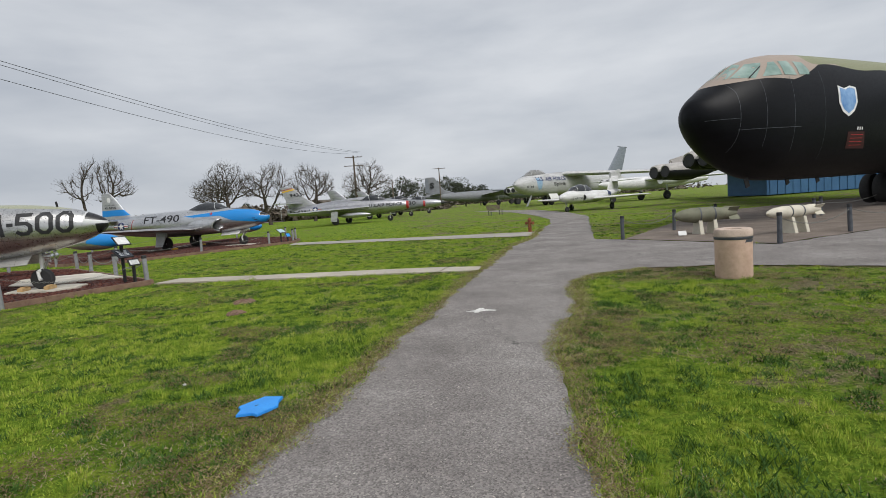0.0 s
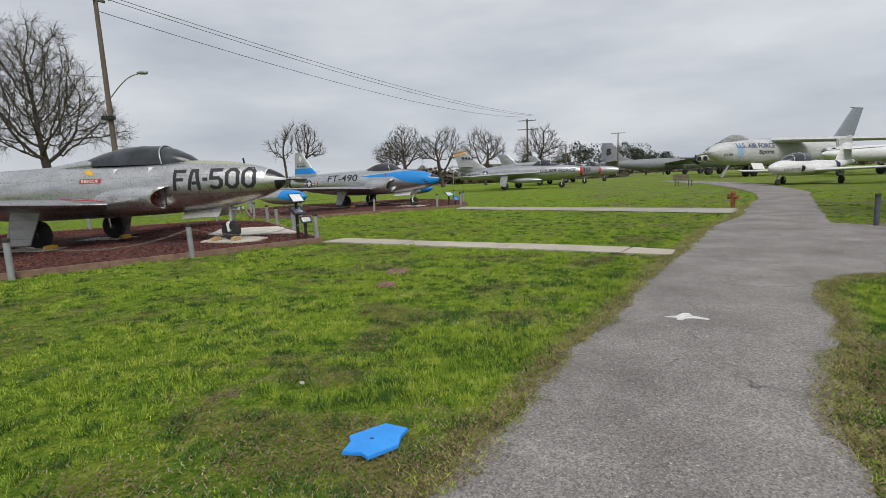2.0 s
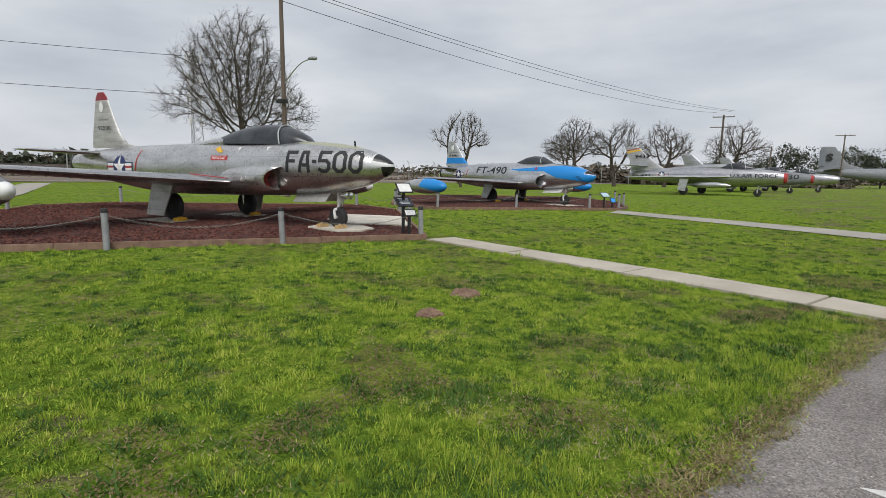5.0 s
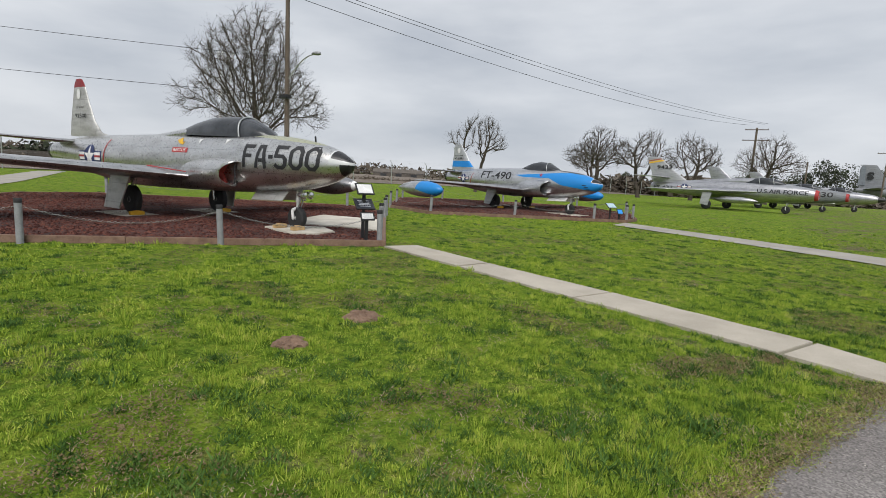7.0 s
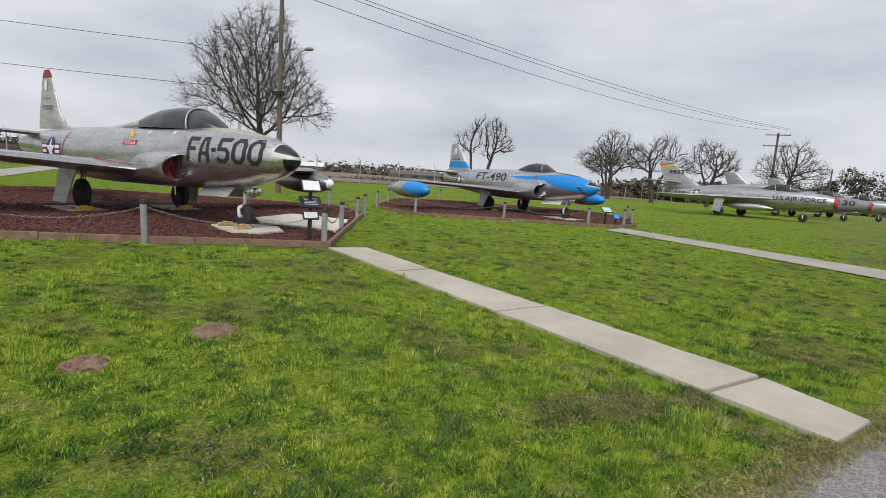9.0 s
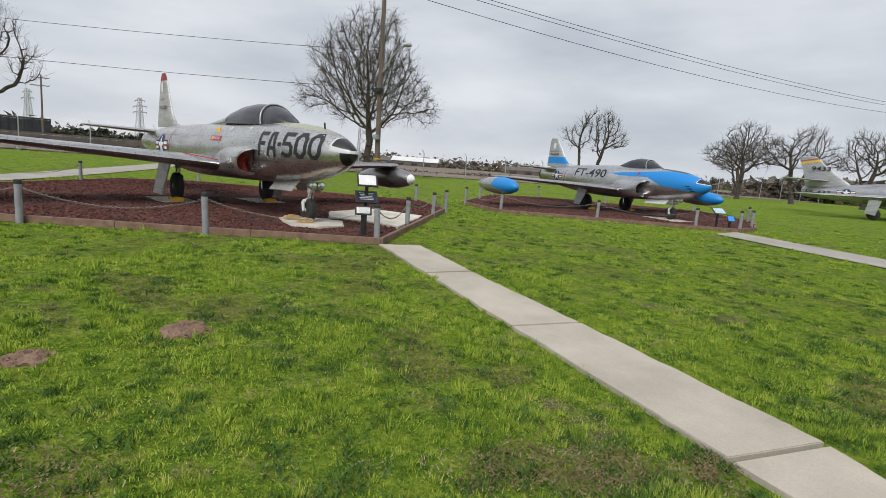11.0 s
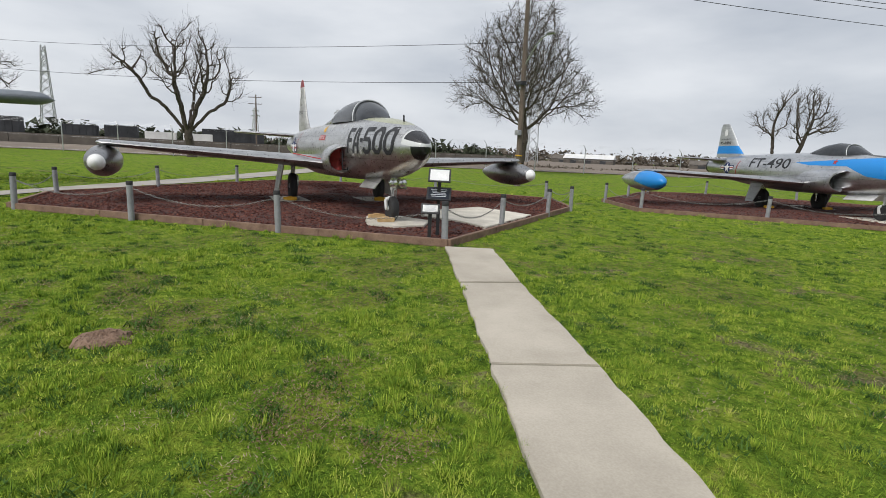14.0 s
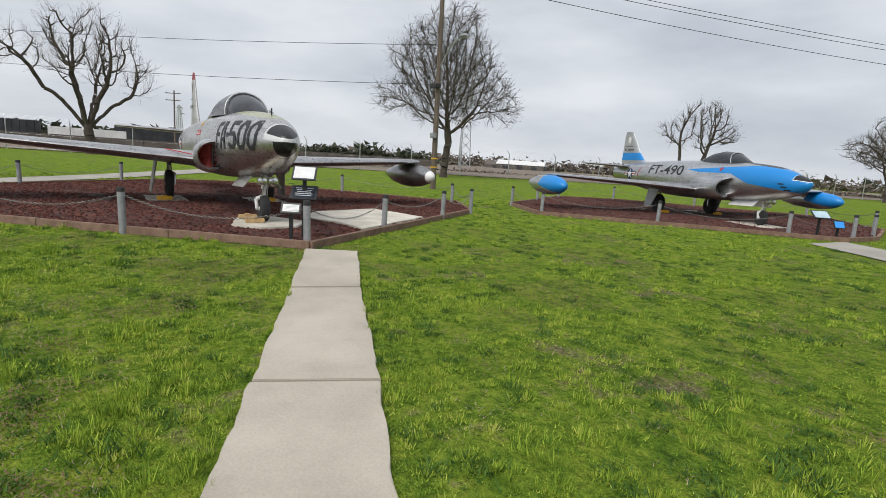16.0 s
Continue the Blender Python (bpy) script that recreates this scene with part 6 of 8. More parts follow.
def old_bomber(x, y, heading, label, skin, nose_black=False, tail_letter=None, size=1.0, tail_h=8.4, engines=True, fin_m=None):
    """Propeller-age bomber or tanker, seen far off."""
    root = thing("old_bomber", pose(x, y, gh(x, y), 0, 0, heading) @ Matrix.Diagonal((size, size, size, 1)), label, "aircraft")
    H = Hull([(0, 0.2, 3.2, 2.7, 2), (-0.5, 0.75, 3.7, 2.2, 2), (-2, 1.3, 4.2, 1.6, 2), (-5, 1.45, 4.35, 1.4, 2), (-16, 1.4, 4.3, 1.45, 2), (-24, 0.9, 4.1, 2.3, 2), (-29, 0.35, 3.9, 3.1, 2)])
    solid("fuselage", H.mesh(28), skin, root)
    if nose_black:
        lathe_part("nose_radome", [(0.25, 0.05), (0.1, 0.35), (-0.3, 0.7), (-0.8, 0.92), (-0.85, 0.7)], black_paint, root, "black nose radome", 24, "x", (0, 0, 2.93))
    for s in (-1, 1):
        solid("wing", foil([(-8, s * 1.2, 3.0, 5.0, 0.7), (-10.5, s * 20, 3.9, 2.2, 0.25)]), skin, root)
        solid("tailplane", foil([(-24.6, s * 0.4, 3.8, 3.2, 0.3), (-25.8, s * 6.4, 4.0, 1.6, 0.15)]), skin, root)
        if engines:
            for yy in (5.0, 11.0):
                lathe_part("engine_nacelle", [(0, 0.35), (-0.1, 0.62), (-0.8, 0.75), (-2.4, 0.7), (-5.0, 0.1)], skin, root, "", 18, "x", (-6.9 - yy * 0.08, s * yy, 3.1 + yy * .03))
                bm = bmesh.new()
                for k in range(4):
                    M = pose(-6.85 - yy * 0.08, s * yy, 3.1 + yy * .03) @ Matrix.Rotation(k * math.pi / 2 + 0.5, 4, "X")
                    box_bm((0.06, 0.26, 1.5), M @ pose(0, 0, 0.9, 0, 0, 20), 0.01, bm)
                part("propeller", bm, black_paint, root)
        for gx, gy in ((-3.2, 0.3), (-9.5, 5.0)):
            wheel("wheel", root, gx, s * gy, 0.65, 0.65, 0.4)
            part("gear_strut", bmesh_tube((gx, s * gy, 2.4), (gx, s * gy * 0.97, 0.65), 0.12), galvanised, root)
    solid("fin", foil([(-19.5, 0, 3.9, 9.0, 0.4), (-23.5, 0, 5.2, 5.0, 0.36), (-25.2, 0, tail_h - 1, 3.6, 0.26), (-25.9, 0, tail_h, 2.6, 0.18)], True), fin_m or skin, root)
    if tail_letter:
        lettering(tail_letter, -27.5, -26.3, 5.7, 7.3, lambda a, b: 0.3, black_paint, root, 0.05)
        part("fin_band", wrap(poly_flat([(-28.9, 4.6), (-27.6, 4.6), (-27.9, tail_h - .2), (-28.6, tail_h - .2)]), lambda a, b: 0.2, 2), skin_grey, root, "dark rudder", False)
    return root


old_bomber(46.9, 147.5, 9, "old silver bomber with S on its tall tail", skin_29, False, "S", 1.0, 8.6)
old_bomber(31.5, 110.0, 200, "blue-grey tanker aircraft with a black nose", skin_grey, True, None, 1.0, 6.4, False)


def white_jet():
    root = thing("white_bomber", pose(27.0, 55.5, gh(30, 55), 0, 0, 195), "faded white jet bomber behind the black bomber", "aircraft")
    H = Hull([(0, 0.1, 2.2, 2.0, 2), (-1, 0.6, 2.5, 1.6, 2), (-4, 0.85, 2.75, 1.3, 2.2), (-10, 0.85, 2.75, 1.3, 2.2), (-17, 0.4, 2.6, 1.9, 2)])
    solid("fuselage", H.mesh(24), skin_white, root)
    for s in (-1, 1):
        solid("wing", foil([(-6, s * .6, 2.4, 4.0, .4), (-8.5, s * 9.5, 2.3, 2.0, .2)]), skin_white, root)
        lathe_part("engine_nacelle", [(0, .35), (.05, .45), (-.3, .55), (-3, .55), (-4.5, .2)], skin_white, root, "", 16, "x", (-5.2, s * 4.0, 2.2))
        wheel("wheel", root, -8.2, s * 2.0, 0.5, 0.5, 0.3)
        part("gear_strut", bmesh_tube((-8.2, s * 2.0, 2.0), (-8.2, s * 2.0, 0.5), 0.1), galvanised, root)
    wheel("wheel", root, -2.0, 0, 0.4, 0.4, 0.25)
    part("gear_strut", bmesh_tube((-2.0, 0, 1.6), (-2.0, 0, 0.4), 0.08), galvanised, root)
    solid("fin", foil([(-12.3, 0, 2.5, 4.2, .25), (-14.8, 0, 6.2, 2.2, .15)], True), skin_white, root)
    return root


white_jet()


def transport_wing():
    """The neighbour whose grey wing tip reaches over the lawn."""
    root = thing("grey_transport", pose(-18.4, -12.0, gh(-18, -12), 0, 0, 2), "grey aircraft whose wing tip overhangs the lawn", "aircraft")
    H = Hull([(6, 0.1, 2.6, 2.4, 2), (5, 0.8, 3.0, 1.6, 2), (2, 1.1, 3.2, 1.0, 2), (-5, 1.0, 3.1, 1.1, 2), (-11, 0.3, 2.8, 2.1, 2)])
    solid("fuselage", H.mesh(24), skin_29, root)
    for s in (-1, 1):
        solid("wing", foil([(1.2, s * 0.8, 2.35, 3.4, .5), (0.8, s * 12.0, 2.55, 2.3, .5), (0.5, s * 17.4, 2.62, 1.7, .42)]), skin_grey, root)
        wheel("wheel", root, -0.5, s * 3.0, 0.45, 0.45, 0.3)
        part("gear_strut", bmesh_tube((-0.5, s * 3.0, 2.3), (-0.5, s * 3.0, 0.45), 0.09), galvanised, root)
    wheel("wheel", root, 4.0, 0, 0.35, 0.35, 0.25)
    part("gear_strut", bmesh_tube((4.0, 0, 1.5), (4.0, 0, 0.35), 0.07), galvanised, root)
    solid("fin", foil([(-8, 0, 2.6, 3.4, .3), (-9.8, 0, 5.6, 1.8, .2)], True), skin_29, root)
    return root


transport_wing()

# ---------------- poles, wires, lamps ----------------
def street_lamp(parent, base, tip):
    bm = bmesh.new()
    a, b = Vector(base), Vector(tip)
    prev = a
    for k in range(1, 11):
        u = k / 10
        p = a.lerp(b, u)
        p.z = a.z + (b.z - a.z) * math.sin(u * math.pi / 2)
        tube_between(bm, prev, p, 0.03, seg=8)
        prev = p
    part("lamp_arm", bm, galvanised, parent)
    d = Vector((b.x - a.x, b.y - a.y, 0)).normalized()
    M = Matrix.Translation(b + d * 0.28 + Vector((0, 0, 0.02))) @ Matrix.Rotation(math.atan2(d.y, d.x), 4, "Z")
    V, Fc = Hull([(0.30, 0.03, 0.06, -0.04, 2), (0.18, 0.14, 0.10, -0.08, 2), (-0.12, 0.13, 0.12, -0.06, 2), (-0.32, 0.05, 0.08, -0.02, 2)]).mesh(16)
    hd = solid("lamp_head", ([M @ Vector(v) for v in V], Fc), grey_paint, parent)
    return hd


def wood_pole(x, y, h, r, label, arms=(), lean=(0, 0)):
    z = gh(x, y)
    root = thing("utility_pole", pose(x, y, z, lean[0], lean[1], 0), label, "pole")
    lathe_part("pole_shaft", [(-0.3, r), (0, r), (h * 0.5, r * 0.85), (h, r * 0.68), (h + 0.01, 0.02)], pole_wood, root, "", 14, "z")
    for za, w, ang in arms:
        ca = part("crossarm", box_bm((w, 0.1, 0.12), pose(0, -r - 0.03, za, 0, 0, ang), 0.01), pole_wood, root)
        for k in (-0.47, -0.25, 0.25, 0.47):
            M = Matrix.Rotation(radians(ang), 4, "Z") @ Vector((k * w, -r - 0.03, za))
            lathe_part("insulator", [(0.06, 0.02), (0.1, 0.05), (0.14, 0.05), (0.2, 0.02)], grey_paint, ca, "", 8, "z", tuple(M))
    return root


POLE = (-20.85, 25.55)
pl = wood_pole(*POLE, 11.2, 0.15, "tall weathered wooden pole with a curved street lamp", [(11.0, 1.2, 70)], (0.3, -0.6))
street_lamp(pl, (0.12, 0, 6.2), (1.95, -0.1, 7.25))
part("pole_box", box_bm((0.62, 0.3, 0.2), pose(0.0, -0.14, 5.22), 0.02), black_paint, pl, "black mounted box")
part("meter_box", box_bm((0.34, 0.22, 0.26), pose(0.1, -0.2, 2.75), 0.02), grey_paint, pl, "grey meter box")
for z in (1.55, 1.1):
    lathe_part("reflector_band", [(z, 0.178), (z + 0.07, 0.177)], yellow_paint, pl, "yellow band", 14, "z")
fp = wood_pole(0.0, 95.0, 10.9, 0.2, "far wooden pole with two crossarms and a lamp", [(10.6, 3.0, 0), (9.1, 3.4, 0)])
street_lamp(fp, (0.15, 0, 4.2), (2.6, -0.3, 5.6))
wood_pole(8.0, 118, 7.5, 0.16, "far plain wooden pole")
wood_pole(21.2, 134, 10.6, 0.16, "far pole with a short crossarm", [(10.4, 3.2, 0)])
wood_pole(-60.0, -9.5, 9.8, 0.16, "wooden pole beyond the lawn", [(9.5, 1.6, 60)])
wood_pole(-104.0, 22.0, 10.5, 0.16, "far pole with crossarms by the railway", [(10.0, 2.6, 60), (8.8, 2.6, 60)])


def wire(a, b, sag, r=0.012, label="thin black overhead wire"):
    a, b = Vector(a), Vector(b)
    V, Fc, n = [], [], 40
    for k in range(n + 1):
        u = k / n
        p = a.lerp(b, u)
        p.z -= sag * 4 * u * (1 - u)
        for j in range(4):
            t = j * math.pi / 2
            V.append((p.x + r * math.cos(t) * 0.7, p.y + r * math.cos(t) * 0.7, p.z + r * math.sin(t)))
    for k in range(n):
        for j in range(4):
            q = (j + 1) % 4
            Fc.append((k * 4 + j, k * 4 + q, k * 4 + 4 + q, k * 4 + 4 + j))
    return tagged(data_part("overhead_wire", V, Fc, black_paint), label, "wire", "overhead wires")


px0, py0 = POLE
wire((px0, py0, 10.5), (-0.9, 95, 11.6), 1.2, 0.016)
wire((px0 + 0.35, py0, 11.1), (0.9, 95, 11.7), 1.0, 0.016)
wire((px0 + 0.3, py0, 11.3), (1.3, 95, 11.8), 0.9, 0.016)
wire((px0, py0, 7.3), (-60, -9.5, 9.7), 0.6)
wire((px0, py0, 5.35), (-60, -9.5, 7.4), 0.55)


# ---------------- lattice masts ----------------
def lattice(x, y, h, w0, w1, label, arms=(), legs=4, r=0.06, name="lattice_mast", m=galvanised):
    root = thing(name, pose(x, y, gh(x, y), 0, 0, 20), label, "mast")
    bm = bmesh.new()
    n = 12
    ring = lambda z: [(0.5 * (w0 + (w1 - w0) * z / h) * math.cos(math.pi / 4 + 2 * math.pi * k / legs) * 1.41, 0.5 * (w0 + (w1 - w0) * z / h) * math.sin(math.pi / 4 + 2 * math.pi * k / legs) * 1.41, z) for k in range(legs)]
    for k in range(legs):
        part("mast_leg", tube_between(bmesh.new(), ring(0)[k], ring(h)[k], r * 1.5, r, 5), m, root)
    for i in range(n):
        a, b = ring(h * i / n), ring(h * (i + 1) / n)
        for k in range(legs):
            q = (k + 1) % legs
            tube_between(bm, a[k], b[q], r * 0.7, seg=4)
            tube_between(bm, a[q], b[k], r * 0.7, seg=4)
    br = part("mast_bracing", bm, m, root)
    tagged(br, "", kind="stuff")
    for za, half in arms:
        bm = bmesh.new()
        for s in (-1, 1):
            tube_between(bm, (0, 0, za + 0.7), (s * half, 0, za), r, seg=4)
            tube_between(bm, (0, 0, za - 0.4), (s * half, 0, za), r, seg=4)
            tube_between(bm, (s * half, 0, za), (s * half, 0, za - 1.2), r * 1.4, seg=5)
        part("cross_arm", bm, m, root)
    return root


lattice(-262, -39, 36, 5.5, 1.4, "far grey power pylon", ((34, 4), (30, 5), (26, 5)), 4, 0.13, "power_pylon", grey_paint)
lattice(-420, 120, 32, 5, 1.6, "very far grey power pylon", ((30, 5), (26, 7), (22, 7)), 4, 0.17, "power_pylon")
lattice(-440, 60, 30, 5, 1.6, "very far grey power pylon", ((28, 5), (24, 7)), 4, 0.17, "power_pylon")
rt = lattice(-126, 100, 31, 3.0, 1.2, "grey radio mast with antenna panels", (), 3, 0.09, "radio_mast")
for z in (30, 25, 20, 14):
    for k in range(4):
        a = k * math.pi / 2 + z
        part("antenna_panel", box_bm((0.35, 0.5, 2.2), pose(1.9 * math.cos(a), 1.9 * math.sin(a), z), 0.03), pale_box, rt)
        part("antenna_arm", bmesh_tube((0, 0, z), (1.9 * math.cos(a), 1.9 * math.sin(a), z), 0.06, 5), galvanised, rt)


# ---------------- fence, field, railway, distance ----------------
FENCE = [(-60, -60), (-58, -20), (-55, 0), (-47, 22), (-41, 41), (-34, 60), (-22, 92), (2, 150), (40, 230)]
FIELD = FENCE + [(100, 700), (-900, 1400), (-1500, 300), (-1200, -400), (-200, -300)]


def lay_field():
    V, Fc = [], []
    pts = []
    for (x0, y0), (x1, y1) in zip(FENCE, FENCE[1:]):
        for k in range(8):
            pts.append((x0 + (x1 - x0) * k / 8, y0 + (y1 - y0) * k / 8))
    for k, (x, y) in enumerate(pts):
        for j, d in enumerate((0.6, 3, 8, 20, 60, 180, 600, 2000)):
            V.append((x - d, y + d * 0.35, gh(x - d, y + d * 0.35) + 0.04 + (0.28 * min(1, (d - 0.6) / 6) * (1 - min(1, d / 90)))))
    n = 8
    for i in range(len(pts) - 1):
        for j in range(n - 1):
            Fc.append((i * n + j, i * n + j + 1, (i + 1) * n + j + 1, (i + 1) * n + j))
    ob = data_part("field", V, Fc, field_m)
    for p in ob.data.polygons:
        if p.normal.z < 0:
            p.flip()
    return tagged(ob, "brown bare field beyond the fence", "field", kind="structure")


lay_field()
fence = thing("boundary_fence", pose(0, 0, 0), "chain-link fence with barbed wire on angled arms", "fence")
fpm = bpy.data.meshes.new("fence_post")
_bm = bmesh.new()
tube_between(_bm, (0, 0, -0.2), (0, 0, 2.45), 0.045, seg=6)
tube_between(_bm, (0, 0, 2.45), (-0.25, 0, 2.8), 0.03, seg=5)
_bm.to_mesh(fpm)
_bm.free()
fpm.materials.append(galvanised)
line = []
for (x0, y0), (x1, y1) in zip(FENCE, FENCE[1:]):
    m = max(1, int(math.dist((x0, y0), (x1, y1)) / 4.2))
    for k in range(m):
        line.append((x0 + (x1 - x0) * k / m, y0 + (y1 - y0) * k / m))
for x, y in line:
    o = new("fence_post", fpm)
    o.parent = fence
    o.matrix_world = pose(x, y, gh(x, y), random.uniform(-1, 1), random.uniform(-1, 1), 30)
for z, off in ((0.15, 0), (1.3, 0), (2.42, 0), (2.56, 0.08), (2.67, 0.16), (2.78, 0.24)):
    bm = bmesh.new()
    for (x0, y0), (x1, y1) in zip(line, line[1:]):
        tube_between(bm, (x0 - off, y0, gh(x0, y0) + z), (x1 - off, y1, gh(x1, y1) + z), 0.004, seg=3)
    part("fence_wire", bm, galvanised, fence)
# low block wall along the railway
wall = tagged(new("wall_railway"), "weathered low wall along the railway", "wall", kind="structure")
for k in range(26):
    x, y = -84 + 0.15 * k, -70 + 5.2 * k
    part("wall_bay", box_bm((0.3, 5.16, 1.5), pose(x, y, gh(x, y) + 0.7, 0, 0, -1.6), 0.02), wall_m, wall)


def wagon(x, y, L, h, m, label, z=1.1):
    root = thing("freight_wagon", pose(x, y, gh(x, y) + 0.2, 0, 0, 86), label, "wagon", "freight train")
    part("box_body", box_bm((L, 2.6, h), pose(0, 0, z + h / 2), 0.05), m, root)
    part("chassis", box_bm((L + 0.6, 2.2, 0.35), pose(0, 0, z - 0.2), 0.03), dark_box, root)
    for k in range(int(L / 1.1)):
        part("wall_rib", box_bm((0.1, 0.08, h - 0.1), pose(-L / 2 + 0.55 + k * 1.1, -1.32, z + h / 2), 0.01), m, root)
    for s in (-0.38, 0.38):
        for d in (-0.9, 0.9):
            lathe_part("wagon_wheel", [(-1.2, 0.45), (1.2, 0.45)], dark_box, root, "", 12, "y", (s * L + d, 0, 0.45))
    return root


random.seed(11)
yy = -92.0
k = 0
while yy < 22:
    L = random.choice((12.2, 14.6, 16.0)) if not -12 < yy < 16 else 5.6
    pale = 2 < yy < 16
    wagon(-122 + 0.06 * yy, yy, L, 1.7 if pale else random.uniform(2.2, 3.4), pale_box if pale else dark_box, "pale boxcar on the railway" if pale else "dark freight wagon on the railway")
    yy += L + 1.3
    k += 1


def shed(x, y, rot, L, W, h, m, roof, label):
    root = thing("far_shed", pose(x, y, gh(x, y), 0, 0, rot), label, "building", "far sheds")
    part("wall", box_bm((L, W, h), pose(0, 0, h / 2), 0.02), m, root)
    bm = bmesh.new()
    V = [(-L / 2 - .3, -W / 2 - .3, h), (L / 2 + .3, -W / 2 - .3, h), (L / 2 + .3, W / 2 + .3, h), (-L / 2 - .3, W / 2 + .3, h), (-L / 2 - .3, 0, h + W * .2), (L / 2 + .3, 0, h + W * .2)]
    vs = [bm.verts.new(v) for v in V]
    for f in ((0, 1, 5, 4), (2, 3, 4, 5), (0, 4, 3), (1, 2, 5), (0, 3, 2, 1)):
        bm.faces.new([vs[i] for i in f])
    part("roof", bm, roof, root, "", False)
    for k in range(3):
        part("door", box_bm((L * .12, .1, h * .7), pose(-L * .3 + k * L * .3, -W / 2 - .03, h * .35), 0.01), dark_box, root)
    return root


shed(-190, 178, 40, 22, 10, 2.2, wall_m, pale_box, "long low white-roofed shed far off")
shed(-215, 195, 40, 30, 10, 1.8, wall_m, wall_m, "grey low shed far off")
shed(-230, 130, 30, 20, 10, 2.2, wall_m, wall_m, "grey shed with pale roof far off")
shed(-150, 215, 35, 24, 9, 1.8, wall_m, wall_m, "cream low shed far off")
shed(-6, 165, 5, 30, 10, 3.2, pale_box, wall_m, "far pale shed beyond the jets")


# ---------------- trees ----------------
def tree(x, y, rot, grown, label, meshes=None, base=0.0):
    root = thing("bare_tree", pose(x, y, gh(x, y) + base, 0, 0, rot), label, "tree", "bare trees")
    wood, twigs = grown
    data_part("trunk", wood[0], wood[1], bark, root, "", True, 60)
    c = data_part("crown", twigs[0], twigs[1], twig_m, root, "fine bare twigs", True, 80)
    tagged(c, "", kind="stuff")
    return root


def tube_into(store, p, q, r0, r1, seg):
    V, Fc = store
    d = q - p
    if d.length < 1e-5:
        return
    d.normalize()
    u = d.orthogonal().normalized()
    w = d.cross(u)
    o = len(V)
    for c, r in ((p, r0), (q, r1)):
        for k in range(seg):
            a = 2 * math.pi * k / seg
            V.append(tuple(c + (u * math.cos(a) + w * math.sin(a)) * r))
    for k in range(seg):
        n = (k + 1) % seg
        Fc.append((o + k, o + n, o + seg + n, o + seg + k))


